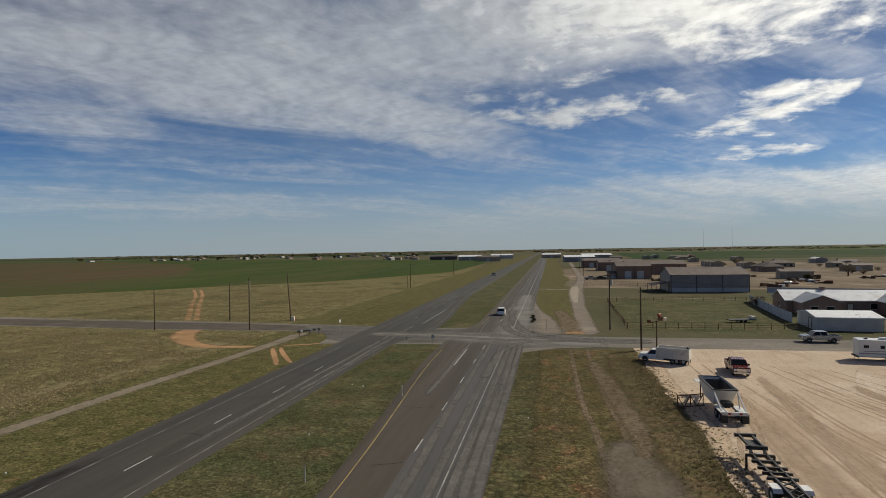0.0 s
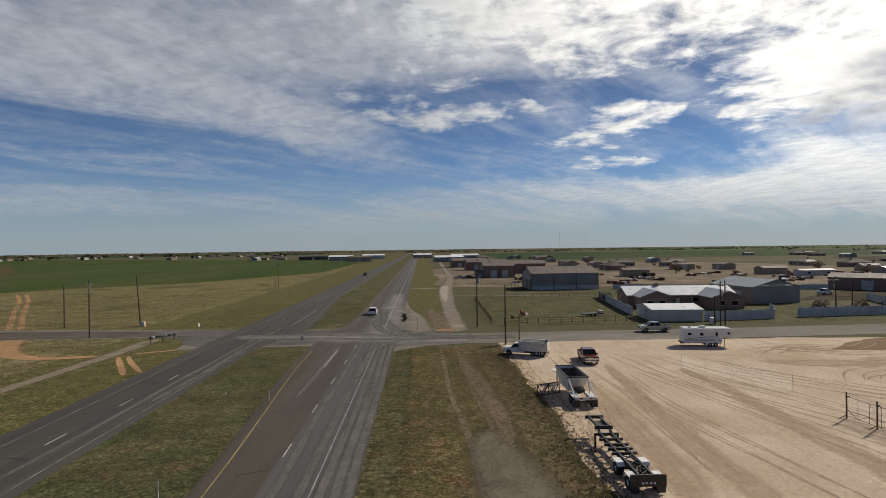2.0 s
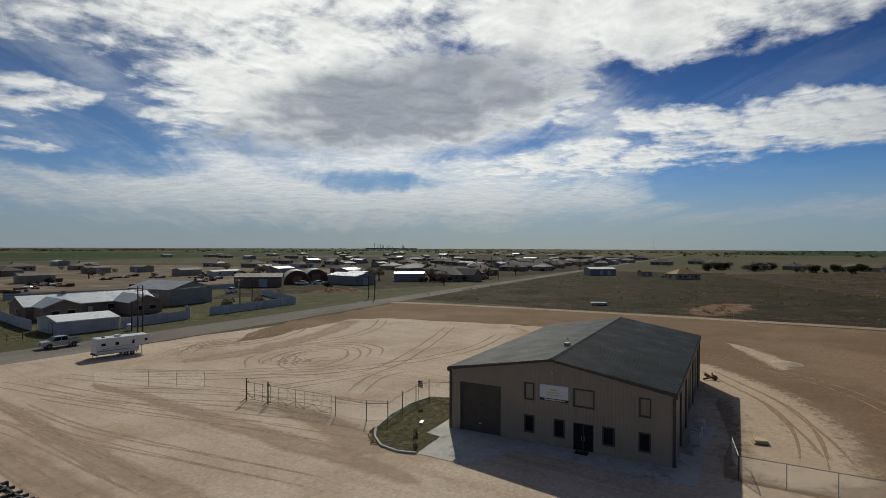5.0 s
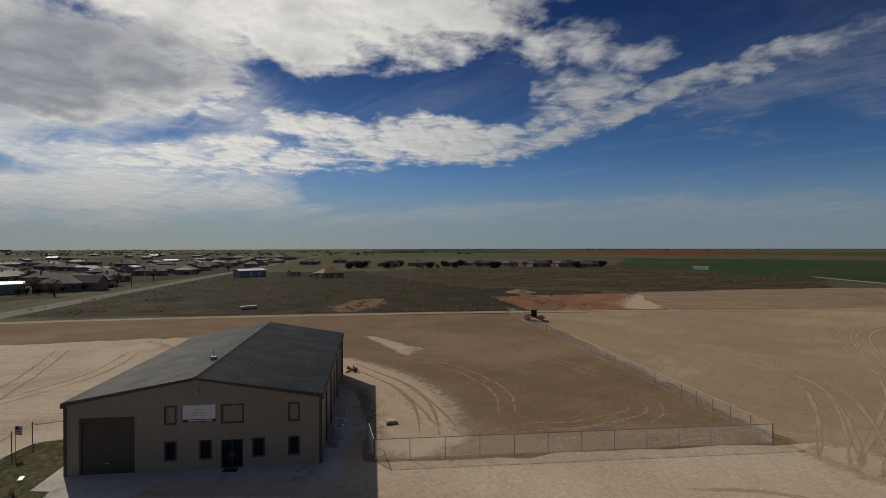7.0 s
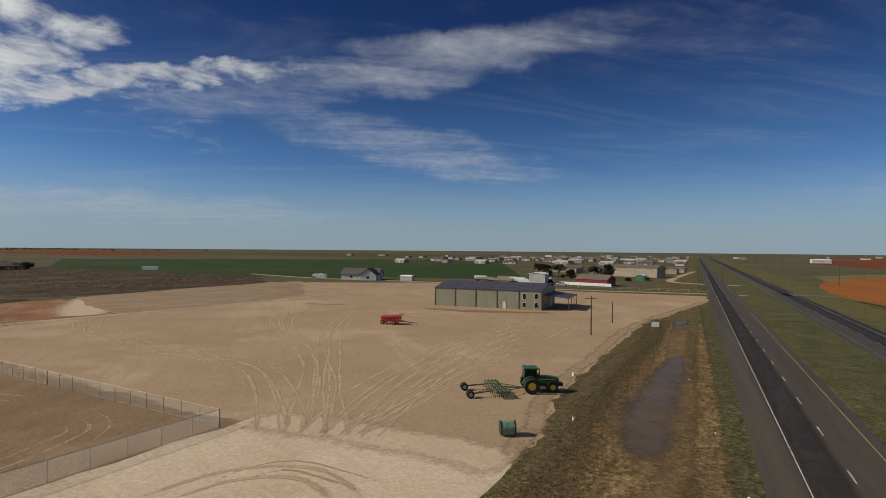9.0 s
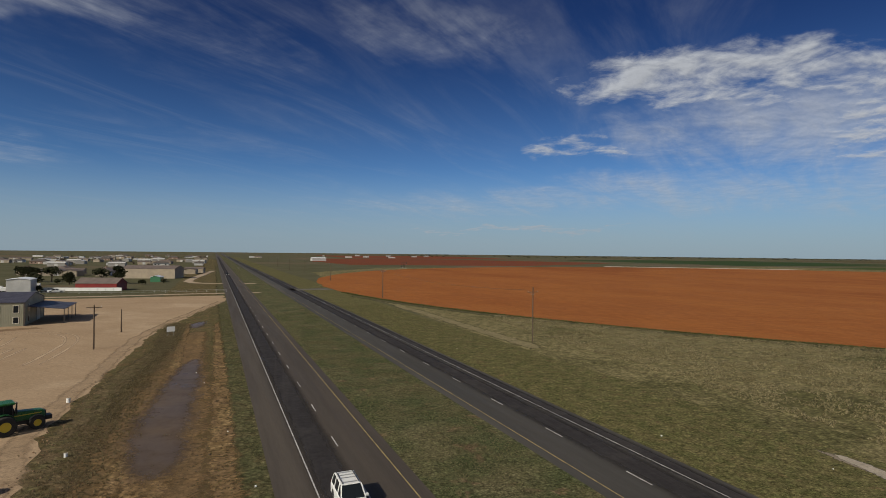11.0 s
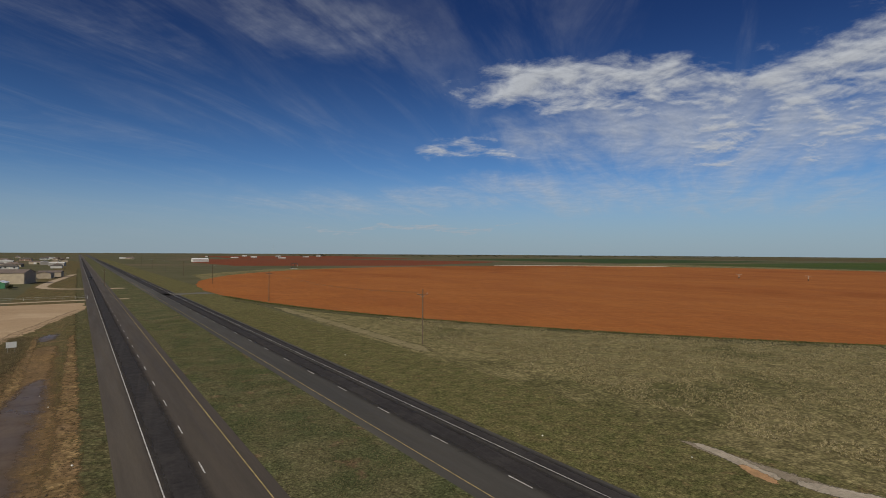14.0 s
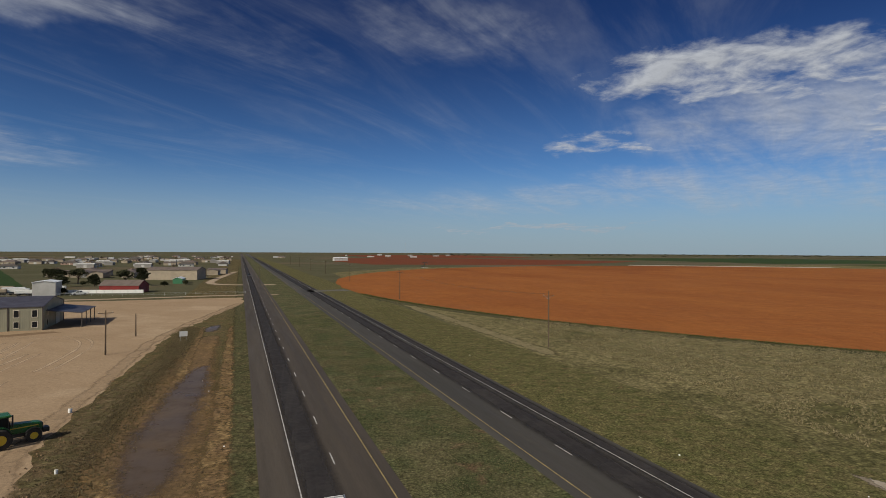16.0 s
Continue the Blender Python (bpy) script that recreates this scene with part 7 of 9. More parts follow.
def grain_truck():
    """White cab with a tall ribbed grey tipping body."""
    a = math.degrees(math.atan2(2.8, -6.7))
    ob = pickup(pose(17.2, 83.3, 0.03, 0, 0, a) @ Matrix.Diagonal((0.88, 0.94, 0.97, 1.0)), WHITE, "white truck with a tall ribbed grey tipping body", L=6.4, box_len=2.6, name="tipper_truck", bed=False)
    tub = part("tipping_body", box(B(), -4.6, -1.15, 0.75, 0.4, 1.15, 2.25), material("dusty_grey_steel", (0.62, 0.60, 0.56), (0.52, 0.49, 0.45), 0.8, grain=0.08, rough=0.6), ob, "ribbed grey steel tipping body")
    me = tub.data
    bm = B()
    bm.from_mesh(me)
    top = [f for f in bm.faces if f.normal.z > 0.9]
    bmesh.ops.inset_region(bm, faces=top, thickness=0.08)
    bmesh.ops.translate(bm, vec=(0, 0, -1.3), verts=list({v for f in top for v in f.verts}))
    bm.to_mesh(me)
    bm.free()
    for i in range(10):
        x = -4.5 + i * 0.53
        for k in (-1, 1):
            part("rib", box(B(), x - 0.05, min(k * 1.15, k * 1.22), 0.75, x + 0.05, max(k * 1.15, k * 1.22), 2.25), tub.data.materials[0], tub)
    for k in (-1, 1):
        part("top_rail", box(B(), -4.65, k * 1.17 - 0.07, 2.2, 0.45, k * 1.17 + 0.07, 2.34), tub.data.materials[0], tub)
        part("mudflap", box(B(), -4.5, k * 0.8 - 0.3, 0.15, -4.45, k * 0.8 + 0.3, 0.75), BLACK, ob)
        for x in (-2.7, -3.7):
            wheel(ob, x, k * 0.85, 0.46, 0.5)
    part("tarp_roll", rod(B(), (-4.4, -0.3, 2.45), (-4.4, 1.1, 2.52), 0.16, seg=8), BLACK, tub)
    part("tarp_arm", bar(B(), (-4.5, 1.2, 2.4), (-3.4, 1.22, 1.5), 0.05), BLACK, tub)
    part("subframe", box(B(), -4.5, -0.5, 0.5, 0.4, 0.5, 0.75), BLACK, ob)


grain_truck()


def belly_trailer():
    """A belly-dump trailer facing +x."""
    ob = thing("belly_dump_trailer", pose(17.9, 54.9, 0.03, 0, 0, 88), "white belly-dump trailer with a dark open hopper", "trailer")
    cream = paint("off_white_steel", (0.62, 0.62, 0.60), 0.45, dirt=0.12)
    # tub: wide at the top, drawn in to the gates below
    bm = B()
    tops = [(2.8, -1.1), (8.7, -1.1), (8.7, 1.1), (2.8, 1.1)]
    lows = [(4.0, -0.85), (7.8, -0.85), (7.8, 0.85), (4.0, 0.85)]
    o = [bm.verts.new((x, y, 2.5)) for x, y in tops]
    p = [bm.verts.new((x, y, 0.75)) for x, y in lows]
    i = [bm.verts.new((x + (0.1 if x < 5 else -0.1), y * 0.92, 2.5)) for x, y in tops]
    q = [bm.verts.new((x, y, 0.95)) for x, y in lows]
    for a in range(4):
        b = (a + 1) % 4
        bm.faces.new((o[a], o[b], p[b], p[a]))
        bm.faces.new((o[a], i[a], i[b], o[b]))
        bm.faces.new((i[a], q[a], q[b], i[b]))
    bm.faces.new(q)
    bm.faces.new(p)
    bmesh.ops.recalc_face_normals(bm, faces=bm.faces)
    tub = part("hopper", bm, cream, ob, "white steel hopper with a dark inside")
    bm = B()
    j = [bm.verts.new((x + (0.12 if x < 5 else -0.12), y * 0.90, 2.45)) for x, y in tops]
    k4 = [bm.verts.new((x, y * 0.9, 1.02)) for x, y in lows]
    for a in range(4):
        b = (a + 1) % 4
        bm.faces.new((j[a], k4[a], k4[b], j[b]))
    bm.faces.new(k4)
    part("liner", bm, material("worn_dark_steel", (0.060, 0.055, 0.050), (0.10, 0.085, 0.07), 1.0, grain=0.1, rough=0.7), tub)
    for a in range(4):
        b = (a + 1) % 4
        part("rim_bar", bar(B(), (*tops[a], 2.52), (*tops[b], 2.52), 0.16, 0.12), BLACK, tub)
    for k in (-1, 1):
        part("strut", bar(B(), (2.85, k * 1.08, 2.42), (0.3, k * 1.05, 1.15), 0.12), cream, ob)
        part("strut", bar(B(), (2.8, k * 1.1, 2.2), (1.6, k * 0.9, 1.05), 0.08), cream, ob)
        part("frame_rail", bar(B(), (-0.1, k * 0.55, 1.0), (4.7, k * 0.5, 0.95), 0.14, 0.22), cream, ob)
        part("gooseneck", bar(B(), (8.4, k * 0.5, 2.1), (10.3, k * 0.45, 1.35), 0.16, 0.24), cream, ob)
        part("gooseneck", bar(B(), (10.2, k * 0.45, 1.38), (11.6, k * 0.45, 1.35), 0.16, 0.24), cream, ob)
        part("landing_leg", rod(B(), (9.4, k * 0.75, 0.0), (9.4, k * 0.75, 1.8), 0.07), BLACK, ob)
        for x in (0.65, 1.9):
            wheel(ob, x, k * 0.92, 0.5, 0.5, cream)
        part("fender", extrude(B(), [(0.0, 1.05), (2.55, 1.05), (2.75, 0.8), (2.7, 0.78), (2.52, 1.0), (0.02, 1.0)], "y", k * 0.64, k * 1.22), cream, ob)
        part("mudflap", box(B(), -0.12, k * 0.92 - 0.3, 0.12, -0.08, k * 0.92 + 0.3, 0.95), BLACK, ob)
        part("tail_light", box(B(), -0.2, k * 0.5 - 0.12, 0.95, -0.15, k * 0.5 + 0.12, 1.1), TAIL, ob)
    part("apron_plate", box(B(), 10.2, -1.0, 1.45, 11.6, 1.0, 1.52), cream, ob)
    part("rear_beam", box(B(), -0.15, -1.15, 0.85, 0.05, 1.15, 1.15, bevel=0.02), cream, ob)
    for x in (0.65, 1.9):
        part("axle", rod(B(), (x, -0.9, 0.5), (x, 0.9, 0.5), 0.09), BLACK, ob)
    part("air_tank", rod(B(), (2.9, -0.4, 0.85), (2.9, 0.4, 0.85), 0.16, seg=10), BLACK, ob)
    part("deck_box", box(B(), 1.9, -0.45, 1.1, 3.0, 0.45, 1.45), BLACK, ob)


belly_trailer()
barrier = thing("pipe_barrier", pose(15.4, 60.4, 0.03, 0, 0, 21), "low rusty pipe barrier standing on the yard", "barrier")
part("rail", rod(B(), (-1.5, 0, 1.25), (1.5, 0, 1.25), 0.06), RUST, barrier)
for x in (-1.5, 0.0, 1.5):
    part("upright", rod(B(), (x, 0, 0), (x, 0, 1.25), 0.05), RUST, barrier)
for x in (-1.5, 0.0):
    part("brace", rod(B(), (x + 1.5, 0, 1.2), (x + 0.75, 0, 0.0), 0.045), RUST, barrier)
    part("brace", rod(B(), (x, 0, 1.2), (x + 0.75, 0, 0.0), 0.045), RUST, barrier)
part("foot", rod(B(), (-1.7, 0, 0.06), (1.7, 0, 0.06), 0.05), RUST, barrier)


def container_chassis():
    """A skeletal container chassis facing +x."""
    ob = thing("container_chassis", pose(15.75, 35.4, 0.03, 0, 0, 88), "black skeletal container chassis with white mudguards", "trailer")
    L = 11.4
    for k in (-1, 1):
        part("main_rail", box(B(), 0, k * 0.48 - 0.07, 0.85, 9.2, k * 0.48 + 0.07, 1.2), BLACK, ob)
        part("gooseneck_rail", bar(B(), (8.9, k * 0.48, 1.15), (9.4, k * 0.48, 1.5), 0.16, 0.2), BLACK, ob)
        part("gooseneck_rail", box(B(), 9.3, k * 0.48 - 0.08, 1.4, L + 0.6, k * 0.48 + 0.08, 1.6), BLACK, ob)
        part("landing_leg", box(B(), 8.5, k * 0.95 - 0.07, 0.05, 8.64, k * 0.95 + 0.07, 1.2), BLACK, ob)
        part("foot", box(B(), 8.4, k * 0.95 - 0.15, 0, 8.74, k * 0.95 + 0.15, 0.05), BLACK, ob)
        for x in (0.75, 3.2):
            wheel(ob, x, k * 0.9, 0.5, 0.5, WHITE)
            part("mudguard", extrude(B(), [(x - 0.62, 0.85), (x - 0.45, 1.1), (x + 0.45, 1.1), (x + 0.62, 0.85), (x + 0.57, 0.85), (x + 0.42, 1.05), (x - 0.42, 1.05), (x - 0.57, 0.85)], "y", k * 0.62, k * 1.2),
                 WHITE, ob, "white plastic mudguard")
        part("mudflap", box(B(), -0.02, k * 0.9 - 0.3, 0.1, 0.02, k * 0.9 + 0.3, 0.85), BLACK, ob)
    for x in (0.3, 4.4, 5.3, 6.2, 7.4, 8.6):
        part("bolster", box(B(), x - 0.08, -0.95, 1.0, x + 0.08, 0.95, 1.2), BLACK, ob)
    for i in range(4):
        x = 0.3 + i * 0.95
        part("brace", bar(B(), (x, -0.45, 1.12), (x + 0.95, 0.45, 1.12), 0.07), BLACK, ob)
        part("brace", bar(B(), (x, 0.45, 1.12), (x + 0.95, -0.45, 1.12), 0.07), BLACK, ob)
    part("rear_plate", box(B(), -0.1, -1.22, 0.55, 0.06, 1.22, 1.35, bevel=0.02), BLACK, ob)
    for k in (-1, 1):
        for u in (0.15, 0.4, 0.95):
            part("tail_light", box(B(), -0.13, k * u - 0.07, 0.75, -0.1, k * u + 0.07, 0.87), TAIL if u > 0.5 else LAMP, ob)
    part("front_bolster", box(B(), L + 0.4, -0.8, 1.38, L + 0.65, 0.8, 1.64), BLACK, ob)
    part("front_bolster", box(B(), 9.2, -0.75, 1.3, 9.4, 0.75, 1.58), BLACK, ob)
    part("king_pin_plate", box(B(), 9.9, -0.5, 1.34, 11.2, 0.5, 1.4), BLACK, ob)
    part("brake_canister", rod(B(), (8.9, -0.15, 1.0), (8.9, 0.25, 1.0), 0.2, seg=12), WHITE, ob)
    for x in (0.75, 3.2):
        part("axle", rod(B(), (x, -0.9, 0.5), (x, 0.9, 0.5), 0.09), BLACK, ob)
        part("suspension", box(B(), x - 0.3, -0.55, 0.5, x + 0.3, 0.55, 0.85), BLACK, ob)


container_chassis()


def camper():
    ob = thing("fifth_wheel_camper", pose(48.8, 86.8, 0.03, 0, 0, -10), "white fifth-wheel camper trailer parked by the road", "camper")
    shell = paint("camper_white", (0.66, 0.66, 0.64), 0.35, dirt=0.1)
    part("shell", extrude(B(), [(-4.0, 0.6), (1.9, 0.6), (2.1, 1.5), (3.8, 1.6), (4.1, 2.0), (3.8, 2.85), (3.4, 3.02), (-3.9, 3.02), (-4.0, 2.9)], "y", -1.22, 1.22, bevel=0.06), shell, ob)
    stripe = paint("grey_stripe", (0.25, 0.24, 0.24), 0.4)
    for k in (-1, 1):
        part("stripe", box(B(), -3.95, k * 1.232 - 0.006, 1.05, 1.9, k * 1.232 + 0.006, 1.2), stripe, ob)
        part("swoosh", bar(B(), (-3.4, k * 1.232, 1.35), (0.6, k * 1.232, 1.7), 0.012, 0.1), stripe, ob)
        for x, z, w, h in ((-3.1, 1.95, 0.6, 0.35), (-1.2, 1.9, 0.5, 0.4), (1.1, 1.8, 0.35, 0.6), (3.0, 2.1, 0.4, 0.3)):
            wn = part("window", box(B(), x - w / 2, k * 1.23 - 0.02, z, x + w / 2, k * 1.23 + 0.02, z + h), GLASS, ob)
            part("frame", box(B(), x - w / 2 - 0.05, k * 1.23 - 0.012, z - 0.05, x + w / 2 + 0.05, k * 1.23 + 0.012, z), BLACK, wn)
        for x in (0.1, 1.0):
            wheel(ob, x, k * 1.05, 0.36, 0.25)
        part("leg", rod(B(), (2.4, k * 0.9, 0), (2.4, k * 0.9, 1.7), 0.05), BLACK, ob)
        part("leg", rod(B(), (-3.9, k * 0.9, 0), (-3.9, k * 0.9, 0.7), 0.04), BLACK, ob)
    part("roof_unit", box(B(), -1.2, -0.35, 3.02, -0.3, 0.35, 3.3, bevel=0.06), WHITE, ob)
    part("roof_vent", box(B(), -3.0, -0.2, 3.02, -2.6, 0.2, 3.14), GLASS, ob)
    part("door", box(B(), 0.75, -1.25, 0.75, 1.4, -1.22, 2.6), shell, ob)
    part("chassis", box(B(), -4.2, -0.8, 0.5, 2.0, 0.8, 0.66), BLACK, ob)
    part("bumper", box(B(), -4.2, -1.1, 0.5, -4.0, 1.1, 0.7), BLACK, ob)
    copy = copy_thing(ob, pose(219, -232, 0.03, 0, 0, 20))
    tagged(copy, "white camper trailer parked beside the grey house")


camper()

# scrap and stores on the lots behind the homestead
def scrap(m, L, W, H, mats, label):
    ob = thing("scrap_pile", m, label, "scrap", "scrap on the lots")
    t = random.Random(int(L * 100 + W * 10))
    for i in range(7):
        x, y, a, h = t.uniform(-L / 2, L / 2), t.uniform(-W / 2, W / 2), t.uniform(0, 180), t.uniform(0.3, 1.0) * H
        bm = box(B(), -t.uniform(0.5, 1.6), -t.uniform(0.3, 0.9), 0, t.uniform(0.5, 1.6), t.uniform(0.3, 0.9), h, bevel=0.05)
        bm.transform(pose(x, y, -0.05, t.uniform(-6, 6), t.uniform(-6, 6), a))
        part(("crate", "drum", "steel_block")[i % 3], bm, mats[i % len(mats)], ob)
    return ob


pile = scrap(pose(70, 215, 0.02), 7, 4, 1.3, (RUST, BLACK, WOOD_POLE), "low pile of rusty scrap and crates")
pile_b = scrap(pose(92, 232, 0.02, 0, 0, 30), 10, 3, 1.1, (RUST, WHITE, BLACK), "row of old equipment and crates on the lot")
scraps = random.Random(31)
for i in range(46):
    u = scraps.random()
    copy_thing(scraps.choice((pile, pile_b)), pose(55 + 190 * u + scraps.uniform(-8, 8), 212 + 120 * scraps.random() * (1 - 0.3 * u), 0.02, 0, 0, scraps.uniform(0, 180)))

# ---------- farm machines ----------
GREEN = paint("tractor_green", (0.018, 0.105, 0.028), 0.35, dirt=0.1)
YELLOW = paint("tractor_yellow", (0.62, 0.44, 0.03), 0.4, dirt=0.1)
RED_FARM = paint("implement_red", (0.42, 0.035, 0.015), 0.45, dirt=0.12)
ORANGE = paint("roller_orange", (0.50, 0.085, 0.015), 0.45, dirt=0.12)


def tractor():
    a = math.degrees(math.atan2(-1.7, -2.7))
    ob = thing("tractor", pose(25.3, -64.9, 0.03, 0, 0, a), "green tractor with yellow wheels and a glazed cab", "tractor")
    part("hood", extrude(B(), [(0.75, 1.0), (3.4, 1.0), (3.55, 1.2), (3.5, 1.72), (3.3, 1.85), (0.75, 2.05)], "y", -0.48, 0.48, bevel=0.08), GREEN, ob)
    part("grille", box(B(), 3.45, -0.4, 1.05, 3.6, 0.4, 1.7), BLACK, ob)
    part("engine", box(B(), 0.5, -0.42, 0.65, 3.2, 0.42, 1.05), BLACK, ob)
    part("gearbox", box(B(), -0.7, -0.45, 0.6, 0.8, 0.45, 1.3), GREEN, ob)
    cb = part("cab_glass", extrude(B(), [(-0.75, 1.35), (0.75, 1.35), (0.95, 2.1), (0.7, 2.85), (-0.7, 2.85), (-0.85, 2.1)], "y", -0.75, 0.75), GLASS, ob, "dark glazed cab")
    for x0, x1 in ((0.8, 0.72), (-0.8, -0.72), (0.02, 0.02)):
        for k in (-1, 1):
            part("cab_post", bar(B(), (x0, k * 0.76, 1.35), (x1, k * 0.76, 2.86), 0.08), BLACK, cb)
    part("cab_roof", box(B(), -0.95, -0.88, 2.85, 0.98, 0.88, 3.08, bevel=0.08), GREEN, ob)
    for k in (-1, 1):
        for w in (0.0, 0.62):
            wheel(ob, 0.0, k * (0.92 + w), 0.98, 0.5, YELLOW, 0.58)
        wheel(ob, 2.75, k * 0.85, 0.70, 0.42, YELLOW, 0.58)
        part("fender", extrude(B(), [(1.08 * math.cos(radians(t)), 0.98 + 1.08 * math.sin(radians(t))) for t in range(30, 171, 20)] + [(0.98 * math.cos(radians(t)), 0.98 + 0.98 * math.sin(radians(t)) + 0.05) for t in range(170, 29, -20)], "y", k * 0.7, k * 1.2), GREEN, ob)
        part("front_fender", extrude(B(), [(2.75 + 0.8 * math.cos(radians(t)), 0.70 + 0.8 * math.sin(radians(t))) for t in range(40, 151, 22)] + [(2.75 + 0.74 * math.cos(radians(t)), 0.70 + 0.74 * math.sin(radians(t))) for t in range(150, 39, -22)], "y", k * 0.66, k * 1.04), BLACK, ob)
        part("side_stripe", box(B(), 0.9, k * 0.487 - 0.006, 1.55, 3.2, k * 0.487 + 0.006, 1.63), YELLOW, ob)
        part("step", box(B(), 0.75, k * 0.75 - 0.15, 0.5, 1.1, k * 0.75 + 0.15, 0.56), BLACK, ob)
        part("mirror", box(B(), 0.85, k * 1.15 - 0.1, 2.2, 0.9, k * 1.15 + 0.1, 2.6), BLACK, ob)
        part("work_lamp", box(B(), 0.98, k * 0.6 - 0.08, 2.9, 1.03, k * 0.6 + 0.08, 3.0), LAMP, ob)
    part("exhaust", rod(B(), (1.1, -0.55, 1.8), (1.1, -0.55, 3.0), 0.07), BLACK, ob)
    part("front_weights", box(B(), 3.55, -0.45, 0.7, 4.15, 0.45, 1.15, bevel=0.04), BLACK, ob)
    part("beacon", rod(B(), (-0.6, 0.6, 3.08), (-0.6, 0.6, 3.25), 0.06), ORANGE, ob)
    part("drawbar", box(B(), -1.6, -0.08, 0.42, -0.5, 0.08, 0.52), BLACK, ob)
    part("front_axle", rod(B(), (2.75, -0.8, 0.7), (2.75, 0.8, 0.7), 0.12), BLACK, ob)


tractor()


def harrow():
    """A wide rolling harrow with a long drawbar and trailing wheels."""
    ob = thing("field_harrow", pose(28.5, -61.9, 0.03, 0, 0, -140), "green harrow with trailing wheels hitched to the tractor", "farm implement")
    olive = paint("dull_implement_green", (0.065, 0.110, 0.042), 0.6, dirt=0.2)
    part("drawbar", bar(B(), (0.5, 0, 0.75), (4.0, 0, 0.5), 0.14), olive, ob)
    for k in (-1, 1):
        part("hitch_bar", bar(B(), (0.6, k * 1.9, 0.75), (3.6, 0, 0.55), 0.09), olive, ob)
    for x in (-0.75, -0.25, 0.25, 0.75):
        part("frame_bar", bar(B(), (x, -3.1, 0.72), (x, 3.1, 0.72), 0.12), olive, ob)
    for i in range(9):
        y = -3.0 + i * 0.75
        part("frame_bar", bar(B(), (-0.8, y, 0.80), (0.8, y, 0.80), 0.10), olive, ob)
        for x in (-0.75, -0.25, 0.25, 0.75):
            part("tine", bar(B(), (x, y + 0.3, 0.72), (x - 0.15, y + 0.3, 0.05), 0.06), BLACK, ob)
            part("coil", rod(B(), (x, y + 0.2, 0.9), (x, y + 0.45, 0.9), 0.09, seg=6), SIDING_OLIVE, ob)
    for k in (-1, 1):
        part("trailing_arm", bar(B(), (-0.75, k * 1.7, 0.75), (-3.6, k * 1.85, 0.5), 0.15), olive, ob)
        part("tie_rod", bar(B(), (-0.3, k * 0.8, 1.0), (-2.8, k * 1.8, 0.65), 0.06), RUST, ob)
        for y in (1.55, 2.1):
            wheel(ob, -3.75, k * y, 0.46, 0.32, STEEL_GALV)
        part("axle", rod(B(), (-3.75, k * 1.4, 0.46), (-3.75, k * 2.25, 0.46), 0.06), BLACK, ob)
    part("mast", bar(B(), (0.2, 0, 0.75), (0.2, 0, 1.3), 0.1), olive, ob)


harrow()


def bale():
    ob = thing("wrapped_bale", pose(21.05, -48.4, 0.03, 0, 0, -54), "round bale in pale green net wrap", "bale")
    wrap = material("green_net_wrap", (0.105, 0.190, 0.130), (0.200, 0.290, 0.220), 3.5, (0.06, 0.11, 0.07), 1.8, (0.55, 0.66), 0.15, 14, 0.6)
    bm = B()
    bmesh.ops.create_cone(bm, cap_ends=True, segments=32, radius1=0.70, radius2=0.70, depth=1.30, matrix=Matrix.Translation((0, 0, 0.69)) @ Matrix.Rotation(radians(90), 4, "X"))
    bmesh.ops.bevel(bm, geom=[e for e in bm.edges if len(e.link_faces) == 2 and e.calc_face_angle(0) > 1.0], offset=0.08, segments=2, affect="EDGES")
    part("roll", bm, wrap, ob)
    straw = material("bale_ends", (0.045, 0.055, 0.035), (0.03, 0.035, 0.025), 5, grain=0.2, rough=0.9)
    for k in (-1, 1):
        part("end", rod(B(), (0, k * 0.72, 0.77), (0, k * 0.735, 0.77), 0.69, seg=24), straw, ob)


bale()


def seeder():
    a = math.degrees(math.atan2(-1.6, -5.5))
    ob = thing("seed_drill", pose(75.6, -104.6, 0.03, 0, 0, a), "red folded seed drill parked on the lot", "farm implement")
    part("frame", box(B(), -2.6, -1.0, 0.7, 2.6, 1.0, 0.9), RED_FARM, ob)
    part("tongue", bar(B(), (2.6, 0, 0.75), (6.4, 0, 0.45), 0.14), RUST, ob)
    for i in range(5):
        x = -2.1 + i * 0.95
        part("hopper", box(B(), x - 0.38, -1.1, 1.15, x + 0.38, -0.2, 1.95, bevel=0.1), RED_FARM, ob)
        part("hopper", box(B(), x - 0.38, 0.2, 1.15, x + 0.38, 1.1, 1.95, bevel=0.1), RED_FARM, ob)
        part("row_unit", bar(B(), (x, -1.3, 1.2), (x + 0.3, -1.5, 0.25), 0.12), RED_FARM, ob)
        part("row_unit", bar(B(), (x, 1.3, 1.2), (x + 0.3, 1.5, 0.25), 0.12), RED_FARM, ob)
    for k in (-1, 1):
        part("folded_wing", bar(B(), (-2.3, k * 1.25, 1.6), (2.5, k * 1.25, 2.2), 0.16), RED_FARM, ob)
        part("marker_arm", bar(B(), (1.0, k * 0.9, 1.9), (2.7, k * 0.8, 2.5), 0.1), RED_FARM, ob)
        for x in (-1.9, 0.9):
            wheel(ob, x, k * 1.1, 0.52, 0.4, WHITE)


seeder()


